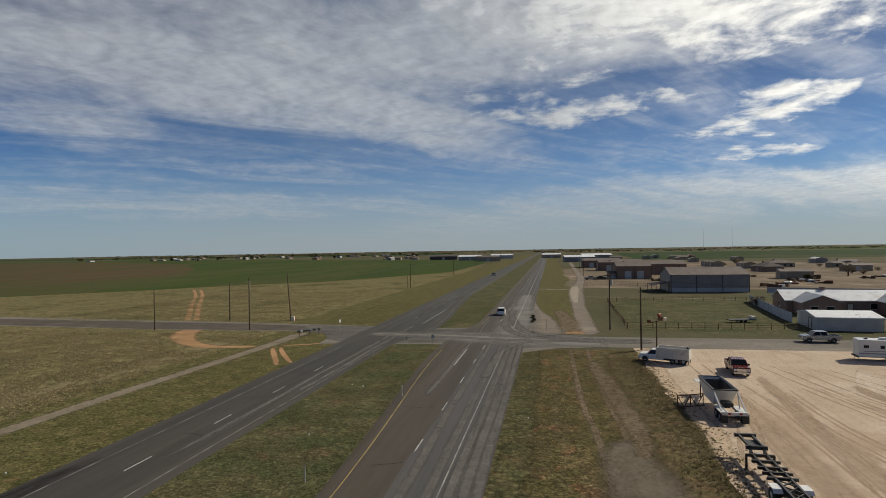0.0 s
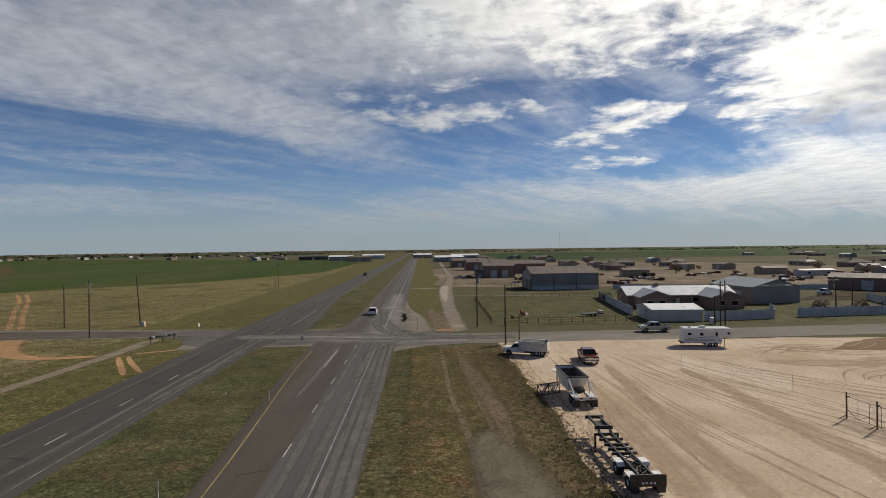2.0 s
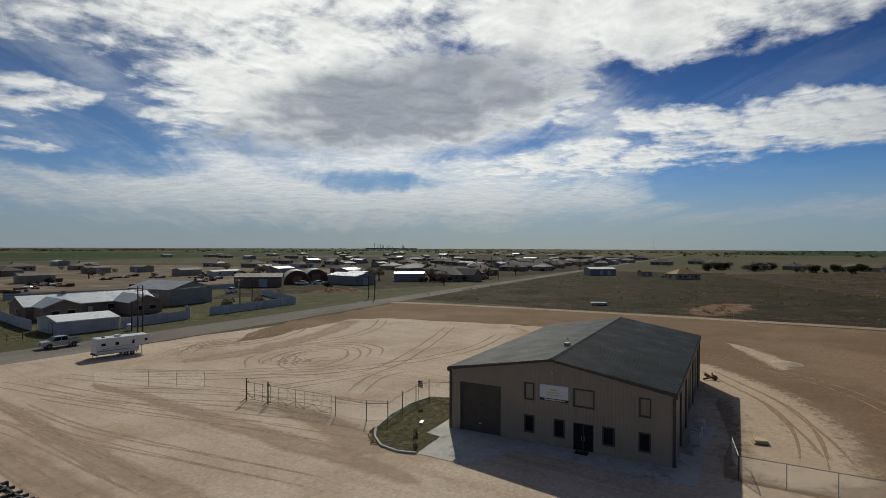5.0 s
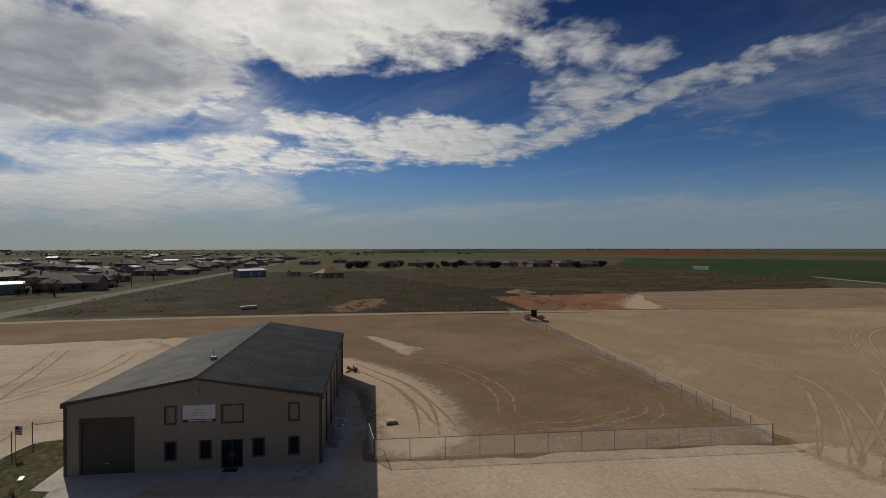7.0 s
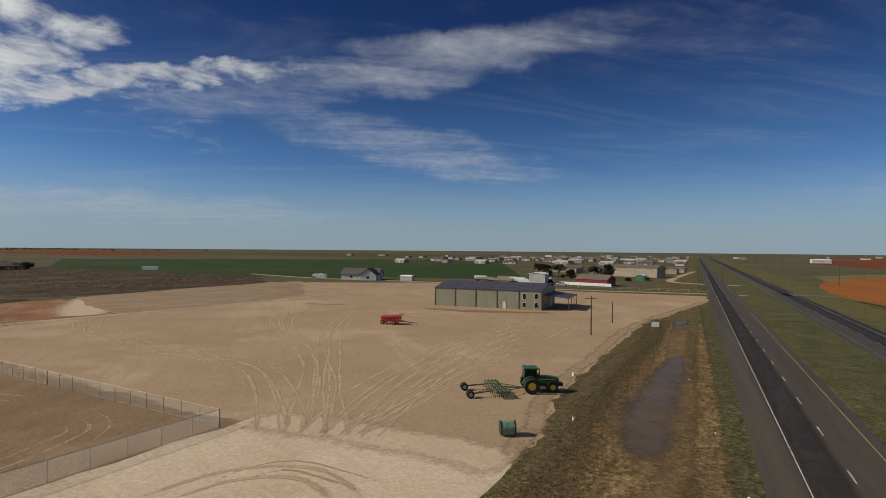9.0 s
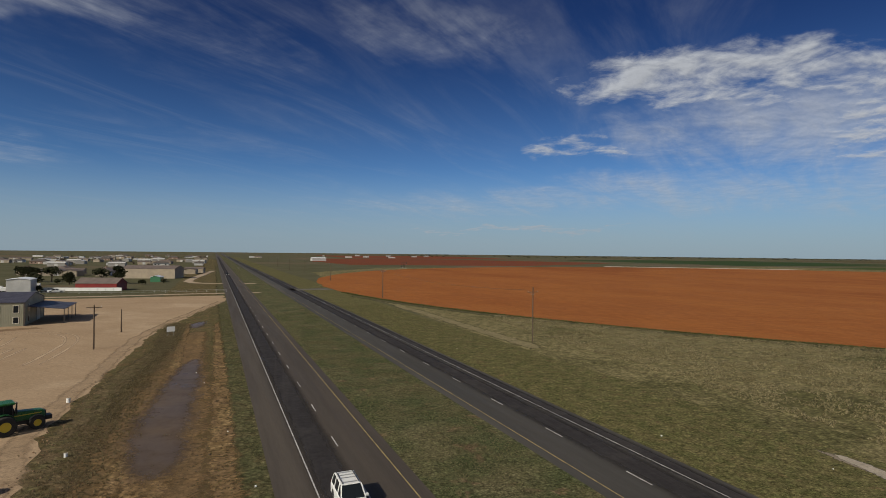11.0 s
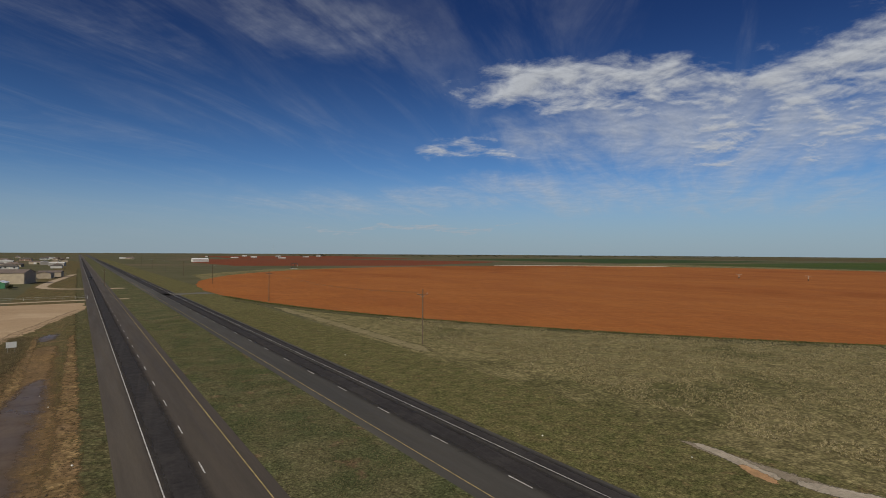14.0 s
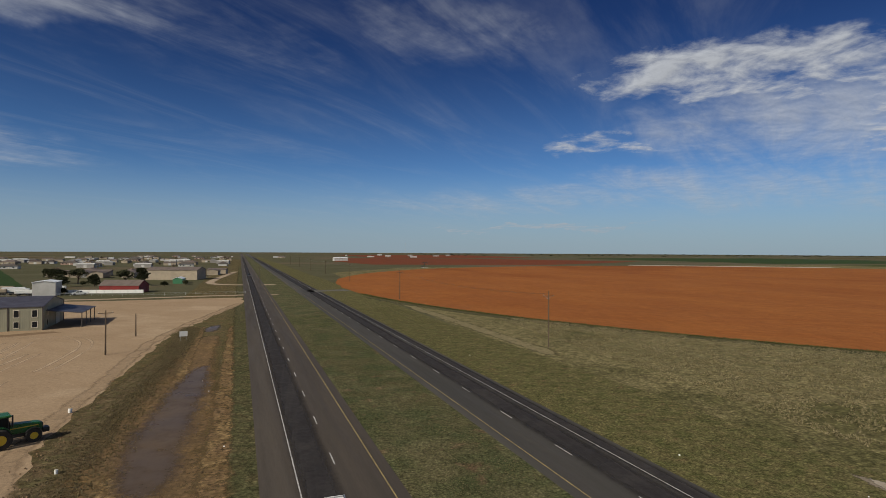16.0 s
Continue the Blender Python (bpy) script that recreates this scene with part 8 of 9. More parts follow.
def roller():
    ob = thing("road_roller", pose(130.3, -35.6, 0.03, 0, 0, 250), "small orange-red road roller beside the fence", "road roller")
    part("drum", rod(B(), (1.6, -1.0, 0.72), (1.6, 1.0, 0.72), 0.72, seg=24), STEEL_GALV, ob, "steel drum")
    part("drum_frame", box(B(), 0.6, -1.15, 0.55, 2.4, -1.02, 0.9), ORANGE, ob)
    part("drum_frame", box(B(), 0.6, 1.02, 0.55, 2.4, 1.15, 0.9), ORANGE, ob)
    part("drum_frame", box(B(), 2.3, -1.15, 0.55, 2.55, 1.15, 1.0), ORANGE, ob)
    part("engine_hood", extrude(B(), [(-2.4, 0.6), (-0.6, 0.6), (-0.6, 1.6), (-2.0, 1.5), (-2.4, 1.2)], "y", -0.8, 0.8, bevel=0.06), ORANGE, ob)
    part("cab_glass", box(B(), -0.6, -0.72, 1.0, 0.6, 0.72, 2.5), GLASS, ob)
    part("cab_roof", box(B(), -0.8, -0.85, 2.5, 0.8, 0.85, 2.65, bevel=0.04), BLACK, ob)
    for x in (-0.6, 0.6):
        for k in (-1, 1):
            part("cab_post", bar(B(), (x, k * 0.73, 0.9), (x, k * 0.73, 2.52), 0.09), BLACK, ob)
    part("floor", box(B(), -0.7, -0.8, 0.7, 0.7, 0.8, 1.0), ORANGE, ob)
    for k in (-1, 1):
        wheel(ob, -1.5, k * 0.85, 0.7, 0.5, ORANGE)


roller()


def pumpjack():
    ob = thing("pumpjack", pose(-140.5, -604.5, 0.03, 0, 0, 140), "dark oil pumpjack at rest in the field", "pumpjack")
    part("skid", box(B(), -4, -0.9, 0, 4, 0.9, 0.4), CONCRETE, ob)
    for k in (-1, 1):
        part("post_leg", bar(B(), (0.9, k * 0.9, 0.4), (0.2, k * 0.1, 5.6), 0.22), BLACK, ob)
        part("crank", bar(B(), (-2.8, k * 0.7, 2.0), (-3.6, k * 0.7, 0.9), 0.4, 0.25), BLACK, ob)
        part("pitman", bar(B(), (-3.4, k * 0.7, 1.2), (-2.9, k * 0.3, 6.0), 0.14), BLACK, ob)
    part("post_leg", bar(B(), (-1.2, 0, 0.4), (0.1, 0, 5.6), 0.2), BLACK, ob)
    part("walking_beam", bar(B(), (-3.2, 0, 5.9), (3.2, 0, 6.3), 0.4, 0.5), BLACK, ob)
    part("horse_head", extrude(B(), [(3.0, 6.9), (3.5, 6.6), (3.9, 5.8), (4.0, 5.0), (3.7, 4.6), (3.3, 5.4)], "y", -0.25, 0.25), BLACK, ob)
    part("gearbox", box(B(), -3.4, -0.5, 0.4, -2.2, 0.5, 2.3), BLACK, ob)
    part("rod_line", rod(B(), (3.9, 0, 0), (3.9, 0, 5.0), 0.05), STEEL_GALV, ob)


pumpjack()
for x, y in ((-432, -176), (-446, -127), (-428, -226), (-412, -269)):
    tw = thing("irrigation_tower", pose(x, y, 0.03, 0, 0, 20), "small pale irrigation tower on the red field", "irrigation tower", "irrigation towers")
    for k in (-1, 1):
        part("leg", bar(B(), (k * 1.3, 0, 0.3), (0, 0, 3.4), 0.12), STEEL_GALV, tw)
        part("wheel", rod(B(), (k * 1.3, -0.15, 0.5), (k * 1.3, 0.15, 0.5), 0.5, seg=10), RUBBER, tw)
    part("pipe", rod(B(), (0, -2, 3.4), (0, 2, 3.4), 0.1), STEEL_GALV, tw)
    part("tie", bar(B(), (-1.3, 0, 0.5), (1.3, 0, 0.5), 0.08), STEEL_GALV, tw)

# ---------- small things ----------
SIGN_RED = paint("sign_red", (0.35, 0.02, 0.02), 0.5)
SIGN_GREY = paint("sign_back", (0.42, 0.42, 0.42), 0.5)


def road_sign(x, y, h, w, hh, mat, turn, label, shape=4, legs=1):
    ob = thing("road_sign", pose(x, y, 0.02, 0, 0, turn), label, "road sign", "road signs")
    for i in range(legs):
        u = (i - (legs - 1) / 2) * w * 0.7
        part("post", box(B(), u - 0.03, -0.03, -0.1, u + 0.03, 0.03, h), STEEL_GALV, ob)
    if shape == 8:
        part("plate", extrude(B(), [(w / 2 * math.cos(radians(22.5 + 45 * i)), h - hh / 2 + w / 2 * math.sin(radians(22.5 + 45 * i))) for i in range(8)], "y", -0.05, -0.035), mat, ob)
    else:
        part("plate", box(B(), -w / 2, -0.05, h - hh, w / 2, -0.035, h), mat, ob)
    return ob


road_sign(-41.6, 109.1, 2.6, 0.9, 0.9, SIGN_GREY, 90, "stop sign seen from behind at the side road", 8)
road_sign(1.3, 111.0, 2.7, 0.9, 0.9, SIGN_RED, -90, "red stop sign at the gravel road", 8)
road_sign(-18.9, 95.3, 1.7, 0.5, 0.7, SIGN_GREY, 0, "small road sign on the median")
road_sign(-23.5, 94.5, 1.3, 0.3, 0.4, SIGN_GREY, 0, "small marker post on the median")
road_sign(20.7, -128.8, 2.0, 1.6, 1.1, WHITE, 200, "white board on two legs beside the lot", legs=2)
road_sign(4.5, 105.8, 1.0, 0.3, 0.3, WHITE, 0, "small white marker by the junction")
for x, y in ((-17.2, 37.5), (-15.8, 61.0), (-26.2, 83), (3.2, 118)):
    mk = thing("marker_post", pose(x, y, 0.02), "slim pale delineator post on the verge", "marker post", "marker posts")
    part("blade", box(B(), -0.05, -0.02, -0.05, 0.05, 0.02, 1.25), CREAM, mk)
    part("reflector", box(B(), -0.04, -0.026, 1.05, 0.04, -0.02, 1.2), WHITE, mk)
boxes = thing("mailbox_row", pose(-45.8, 103.0, 0.02, 0, 0, 52), "row of dark and white mailboxes on a plank", "mailboxes")
part("plank", box(B(), -2.6, -0.12, 0.9, 2.6, 0.12, 0.98), WOOD_POLE, boxes)
for u in (-2.2, 0.0, 2.2):
    part("post", box(B(), u - 0.06, -0.06, -0.1, u + 0.06, 0.06, 0.9), WOOD_POLE, boxes)
for i, u in enumerate((-2.3, -1.7, -1.1, -0.4, 0.5, 1.2, 2.2)):
    part("mailbox", extrude(B(), [(-0.13 + u, 0.98), (0.13 + u, 0.98), (0.13 + u, 1.17), (0.09 + u, 1.26), (-0.09 + u, 1.26), (-0.13 + u, 1.17)], "y", -0.28, 0.28), (BLACK, WHITE, BLACK, BLACK, STEEL_GALV, BLACK, BLACK)[i], boxes)
cab = thing("pole_cabinet", pose(-59.6, 124.6, 0.02), "small orange-white cabinet at the leaning pole", "cabinet")
part("cabinet", box(B(), -0.4, -0.3, 0, 0.4, 0.3, 1.1, bevel=0.03), CREAM, cab)
part("pipe", rod(B(), (0.7, 0, 0), (0.7, 0, 0.9), 0.06), ORANGE, cab)
for x, y, r, mat, txt in ((23, -75.9, 0.2, WHITE, "white plastic bucket at the lot's edge"), (17.0, -56.2, 0.14, WHITE, "white plastic bucket in the weeds"), (63.6, 110.8, 0.5, WHITE, "white tank beside the service poles")):
    bk = thing("bucket" if r < 0.4 else "white_tank", pose(x, y, 0.03, 6, 0, 0), txt, "bucket" if r < 0.4 else "tank")
    part("shell", rod(B(), (0, 0, 0), (0, 0, r * 2.4), r, r * 1.1, seg=14), mat, bk)
    part("lid", rod(B(), (0, 0, r * 2.4), (0, 0, r * 2.55), r * 1.15, seg=14), CREAM, bk)
pal = thing("pallet", pose(55.7, -0.4, 0.03, 0, 0, 14), "pale new wooden pallet lying on the dirt", "pallet")
TIMBER = material("pale_timber", (0.58, 0.47, 0.28), (0.50, 0.40, 0.24), 2, grain=0.1, rough=0.8)
for u in (-0.55, 0, 0.55):
    part("bearer", box(B(), -0.6, u - 0.05, 0, 0.6, u + 0.05, 0.1), TIMBER, pal)
for i in range(8):
    part("slat", box(B(), -0.62 + i * 0.157, -0.65, 0.1, -0.62 + i * 0.157 + 0.13, 0.65, 0.125), TIMBER, pal)
part("stack", box(B(), -0.5, -0.55, 0.125, 0.45, 0.5, 0.34, bevel=0.02), TIMBER, pal)
flag = thing("flag", pose(50.4, 32.2, 0.03), "small striped flag on a fence post", "flag")
part("staff", rod(B(), (0, 0, 0), (0, 0, 2.6), 0.03, seg=6), STEEL_GALV, flag)
for i in range(7):
    part("stripe", bar(B(), (0.02, -0.02, 2.45 - i * 0.1), (0.25, -0.42, 2.35 - i * 0.11), 0.012, 0.1), SIGN_RED if i % 2 == 0 else WHITE, flag)
part("canton", bar(B(), (0.02, -0.03, 2.36), (0.13, -0.21, 2.32), 0.02, 0.3), paint("flag_blue", (0.03, 0.04, 0.12), 0.7), flag)
for x in (52.2, 54.0, 56.4):
    ac = thing("air_conditioner", pose(x, 4.5, 0.055), "grey air-conditioning unit beside the workshop wall", "air conditioner", "air conditioners")
    part("case", box(B(), -0.45, -0.42, 0.06, 0.45, 0.42, 1.0, bevel=0.03), SIGN_GREY, ac)
    part("fan_grille", rod(B(), (0, 0, 1.0), (0, 0, 1.03), 0.34, seg=16), BLACK, ac)
    part("pad", box(B(), -0.5, -0.48, 0, 0.5, 0.48, 0.06), CONCRETE, ac)
rust_heap = thing("scrap_heap", pose(79.6, 5.2, 0.03), "small heap of rusty steel behind the workshop", "scrap")
for i in range(7):
    part("scrap_bar", bar(B(), (rng.uniform(-1, 1), rng.uniform(-0.8, 0.8), 0.06), (rng.uniform(-1.3, 1.3), rng.uniform(-1, 1), rng.uniform(0.2, 0.7)), 0.12, 0.2), RUST, rust_heap)
vane = thing("yard_ornament", pose(18.9, 94.0, 0.02, 0, 0, 30), "rusty ornament with orange and white pods on a pole", "yard ornament")
part("pole", rod(B(), (0, 0, -0.2), (0, 0, 4.6), 0.12, 0.09), WOOD_POLE, vane)
part("arm", bar(B(), (-1.5, 0, 4.3), (1.3, 0, 4.6), 0.12), RUST, vane)
part("arm", bar(B(), (0, -0.8, 4.7), (0.3, 0.8, 5.0), 0.1), RUST, vane)
for x, y, z, mat in ((1.2, 0.1, 4.9, RUST), (0.5, -0.3, 5.1, RUST), (0.9, 0.3, 5.4, ORANGE), (-1.5, 0, 4.6, RUST), (1.5, -0.2, 4.8, CREAM)):
    part("pod", box(B(), x - 0.3, y - 0.25, z - 0.28, x + 0.3, y + 0.25, z + 0.28, bevel=0.1), mat, vane)
trough = thing("water_trough", pose(164, 41, 0.02, 0, 0, -60), "pale metal trough standing in the scrub", "trough")
part("tub", box(B(), -2.3, -1.0, 0.3, 2.3, 1.0, 0.9, bevel=0.08), STEEL_GALV, trough)
for x in (-1.8, 0, 1.8):
    part("leg", box(B(), x - 0.15, -0.9, 0, x + 0.15, 0.9, 0.3), RUST, trough)
old = thing("old_trailer", pose(43, 127, 0.02, 0, 0, 10), "dark flat trailer standing in the paddock", "trailer")
part("deck", box(B(), -2.8, -0.9, 0.5, 2.8, 0.9, 0.7), BLACK, old)
part("box_end", box(B(), 2.0, -0.8, 0.7, 2.8, 0.8, 1.3), CREAM, old)
for k in (-1, 1):
    for x in (-0.5, 0.5):
        part("wheel", rod(B(), (x, k * 0.75, 0.3), (x, k * 0.95, 0.3), 0.3, seg=12), RUBBER, old)

# ---------- wheel tracks on the bare yards ----------
TRACK_PALE = material("dusty_wheel_track", (0.475, 0.358, 0.243), (0.440, 0.328, 0.220), 0.6, grain=0.12, grain_scale=2.5, rough=0.95, where="place", spec=0.02, mottle=0.12, soft=(0.3, 1.3, 0.7, 1.2, 0.5))
TRACK_MID = material("tan_wheel_track", (0.360, 0.256, 0.170), (0.330, 0.232, 0.150), 0.6, grain=0.12, grain_scale=2.5, rough=0.95, where="place", spec=0.02, mottle=0.12, soft=(0.7, 1.4, 0.5, 3.5))
TRACK_DARK = material("pressed_wheel_track", (0.395, 0.298, 0.216), (0.430, 0.328, 0.240), 0.6, grain=0.12, grain_scale=2.5, rough=0.95, where="place", spec=0.02, mottle=0.12, soft=(0.3, 1.7, 0.36, 1.6, 0.5))

TRACK_DRAG = material("faint_wheel_track", (0.430, 0.322, 0.232), (0.470, 0.360, 0.264), 0.6, grain=0.12, grain_scale=2.5, rough=0.95, where="place", spec=0.02, mottle=0.15, soft=(0.25, 2.0, 0.30, 1.6, 0.5))


def wheel_tracks(name, lines, mat, width, gap, z, label):
    """Pairs of narrow bands with fading sides that follow smooth lines; one object."""
    verts, faces, uvs = [], [], []
    for li, line in enumerate(lines):
        run = smooth([(x, y, 0.0) for x, y in line], 1.2)
        for side in (-gap / 2, gap / 2):
            out = []
            for i, p in enumerate(run):
                d = run[min(i + 1, len(run) - 1)] - run[max(i - 1, 0)]
                s = Vector((-d.y, d.x, 0)).normalized() * side
                out.append(Vector((p.x + s.x, p.y + s.y, width * (1.0 + 0.7 * noise.noise((i * 0.13, li * 7.3, side))))))
            band(verts, faces, uvs, out, z + li * 0.0006 + (0.0003 if side > 0 else 0), 6.0, 0.15, li)
    return banded(name, verts, faces, uvs, mat, label, "wheel tracks", kind="stuff")


def shifted(line, dx, dy, n):
    return [[(x + dx * i + rng.uniform(-0.5, 0.5), y + dy * i + rng.uniform(-0.5, 0.5)) for x, y in line] for i in range(n)]


lot_lines = []
lot_lines += shifted([(34, -39), (47.7, -53.1), (59.6, -66.4), (73.9, -83.8), (92.8, -109.9), (104, -128)], 1.9, 0.7, 2)
lot_lines += shifted([(37, -39.5), (48.3, -52.1), (57.3, -62.4), (69.8, -73.0), (83.5, -81.4), (101.2, -95.6), (112, -110)], 1.4, 2.2, 2)
lot_lines += shifted([(40, -39.5), (53.3, -50.2), (65.3, -57.1), (78.8, -58.1), (97.2, -58.4), (121.4, -61.4), (138, -70)], 0.8, 2.6, 2)
lot_lines += shifted([(35, -38.7), (42.1, -58.1), (48.0, -85.7), (48.7, -113.6), (52, -135)], 2.2, 0.5, 2)
lot_lines += shifted([(31.4, -39.4), (39.2, -65.5), (43.2, -93.5), (44, -120)], 2.3, 0.3, 2)
lot_lines += shifted([(33.7, -41.4), (37.2, -70.4), (39, -96)], 1.2, 0, 2)
lot_lines += [[(60, -140), (45, -138), (38, -125), (36, -100)], [(95, -118), (78, -126), (60, -128), (48, -120)]]
lot_lines += [[(37.1 - 1.3 * k, -21.0 - 0.4 * k), (35.9 - 1.2 * k, -28.0 - 0.5 * k), (31.6 - k, -31.6 + 0.4 * k), (27.4 - 0.8 * k, -31.0 + 0.9 * k), (23.5, -29 + k)] for k in range(1)]
wheel_tracks("wheel_tracks", lot_lines, TRACK_PALE, 0.75, 2.1, 0.032, "pale dusty wheel tracks fanning over the lot")
yard_lines = []
yard_lines += [[(56, 60), (61, 64.5), (68, 64.5), (71.5, 60), (67, 55), (60, 53.5), (56, 56), (58, 60.5), (64, 61)], [(52, 60), (58, 67), (68, 68), (75, 63), (74, 56), (66, 51)], [(54, 84), (60, 86), (66, 82), (72, 83), (81, 90)], [(50, 80), (58, 83), (66, 78), (78, 80), (92, 88)],
               [(48, 40), (57, 43.4), (62, 43), (66, 41.8)], [(55, 46), (61, 44), (64, 40)], [(47, 60), (60, 49), (80, 42), (100, 44)], [(44, 52), (60, 46), (80, 50), (104, 58)], [(60, 74), (78, 68), (92, 70), (106, 78)]]
for k in range(4):                        # churned rings, none of them true
    turn, rx, ry = random.Random(k), 6.8 - 1.2 * k, 5.4 - 1.0 * k
    yard_lines.append([(63 + turn.uniform(-1.2, 1.2) + (rx + turn.uniform(-0.5, 0.5)) * math.cos(radians(a)), 59 + turn.uniform(-0.6, 0.6) + (ry + turn.uniform(-0.5, 0.5)) * math.sin(radians(a))) for a in range(40 * k, 40 * k + turn.randrange(140, 300), 24)])
yard_lines += [[(52 + 1.3 * k, 76 + k), (56 + 1.2 * k, 80.5 + k), (62 + k, 81 + 1.2 * k), (68 + k, 77 + 1.2 * k)] for k in range(4)]
wheel_tracks("wheel_tracks", yard_lines, TRACK_DARK, 0.55, 2.0, 0.040, "brown wheel tracks across the pale yard")
back_lines = [[(87, 7.5), (72, -1), (61, -4), (50, -4.1)], [(80, 3.7), (69, -2.5), (52, -6.4)], [(66, -30), (58, -30), (53, -25), (50.5, -17), (53, -9)], [(64, -28), (58, -28), (55, -24), (53, -17), (56, -9)], [(100, 12), (92, 0), (80, -10), (66, -14), (54, -12)], [(120, -6), (104, -14), (90, -24), (70, -31)],
              [(34, -25), (35, -29), (33, -32.3), (27, -32.7), (22.5, -32.1)]]
wheel_tracks("wheel_tracks", back_lines, TRACK_MID, 0.6, 1.9, 0.034, "pale wheel tracks behind the workshop")
WORN_BROWN = material("worn_brown_dirt", (0.470, 0.360, 0.262), (0.430, 0.322, 0.230), 0.3, grain=0.16, grain_scale=2.5, rough=0.95, where="place", mottle=0.18, streak=(-4.5, 1.2, 0.03, (0.520, 0.412, 0.308), 0.6), soft=(0.16, 1.6, 0.45, 0.7, 0.6))
for k, (run, wide) in enumerate((([(21.4, 68), (19.9, 44), (18.2, 30), (17.5, 14)], [2, 3, 3, 2]), ([(36.5, 72), (35.8, 52), (34.6, 36), (33.5, 20)], [1.5, 2.4, 3, 2]), ([(27.5, 76), (24.5, 52), (23.4, 36), (23, 20)], [1.5, 2.2, 2.5, 2]), ([(42.8, 47), (40, 36), (36, 26)], [2, 4, 3]), ([(49, 74), (60, 72), (80, 74), (100, 82)], [3, 5, 5, 4]))):
    soft_lane("worn_dirt", run, wide, 0.0304 + 0.0004 * k, WORN_BROWN, "brown worn dirt across the pale yard", "yard", sway=0.5, seed=k * 3.0)
drag_lines = []
for k in range(15):                       # drag marks fanning out from the crossing over the front yard
    turn = random.Random(40 + k)
    f = (k + turn.uniform(-0.8, 0.8)) / 14
    x0, x1 = 21 + 20 * f + turn.uniform(-1, 1), 16.5 + 44 * f + turn.uniform(-1.5, 1.5)
    y0, y1 = turn.uniform(64, 86), turn.uniform(22, 40) + 8 * f
    bow = turn.uniform(-1.6, 1.6)
    drag_lines.append([(x0, y0), (x0 + (x1 - x0) * 0.32 + bow, y0 + (y1 - y0) * 0.35), (x0 + (x1 - x0) * 0.7 + bow * 0.6, y0 + (y1 - y0) * 0.7), (x1, y1)])
wheel_tracks("drag_marks", drag_lines, TRACK_DRAG, 0.5, 1.8, 0.0345, "faint brown drag marks across the pale yard")
soft_lane("yard_pale_fan", [(90, 9), (80, 4), (70, -1), (60, -3), (50, -3), (45, -3)], [4, 9, 10, 10, 10, 9], 0.0302, PALE_SOFT, "pale scraped dirt beside the workshop", "yard")
soft_lane("yard_pale_patch", [(112, 5), (106, 1.5), (98, -2), (90, -3.5)], [1.5, 3, 4, 2], 0.0296, PALE_SOFT, "pale scraped dirt behind the workshop", "yard")
patch("damp_soil", [(89, -139), (72, -142), (52, -149.5), (50, -147), (72, -136), (86, -136)], 0.030, DIRT_BROWN, 0.8, 1.5, "damp brown soil before the olive shed", "ground")
patch("damp_soil", [(126, -128), (115, -133.5), (114, -131.5), (125, -126.5)], 0.030, DIRT_BROWN, 0.5, 1.5, "dark damp soil on the lot", "ground")
DARK_VERGE = material("dark_brown_verge", (0.165, 0.122, 0.069), (0.121, 0.105, 0.050), 0.6, (0.150, 0.106, 0.060), 0.5, (0.52, 0.64), 0.45, 3.2, 0.95, where="place", mottle=0.3, soft=(0.4, 1.1, 0.75, 1.4, 0.4), tuft=((2.4, 0.3),))
soft_lane("rank_verge", [(11.4, 90), (11.6, 74), (11.6, 58), (11.2, 44), (11, 26)], [3, 5, 5, 5, 5], 0.0224, DARK_VERGE, "dark rank weeds beside the pale yard", "verge", sway=0.5, step=1.5)
soft_lane("rank_verge", [(14.8, -40), (17.2, -56), (19.4, -72), (20.2, -90), (19.6, -112), (22, -140)], [5, 5.5, 4.5, 4, 3.5, 3], 0.0224, DARK_VERGE, "dark rank weeds along the lot's edge", "verge", sway=0.5, step=1.5)
# ruts in the verges
for x0, w in ((4.6, 0.8), (7.2, 0.6)):
    soft_lane("verge_rut", [(x0 + 0.4, 94), (x0, 76), (x0 - 0.1, 60), (x0 + 0.3, 48), (x0 + 0.4, 22)], w * 1.1, 0.0235 + x0 * 0.0002, SCUFF, "pale worn rut in the verge", sway=0.15, step=1.5, seed=x0)
soft_lane("bare_patch", [(7.4, 84), (7.9, 74), (8.5, 62), (8.7, 52), (8.2, 44)], [1.4, 2.6, 3.0, 2.6, 1.6], 0.0262, SCUFF, "bare pale dirt in the verge", "ground")
for off, w, z in ((6.6, 2.6, 0.0282), (13.2, 2.4, 0.0290)):
    soft_lane("verge_rut", [(kerb_line(y) + off, y) for y in (-22, -45, -62, -85, -115, -150)], [w, w * 1.2, w * 1.1, w, w * 0.8, w * 0.5], z, MUD_RUT, "muddy brown rut in the verge", sway=0.4, step=1.0, seed=off)

soft_lane("churned_mud", [(9.5, -24), (9.8, -38), (10.0, -50), (11.5, -58)], [6, 7, 7, 3], 0.0276, MUD_RUT, "churned yellow-brown mud in the ditch", "mud")
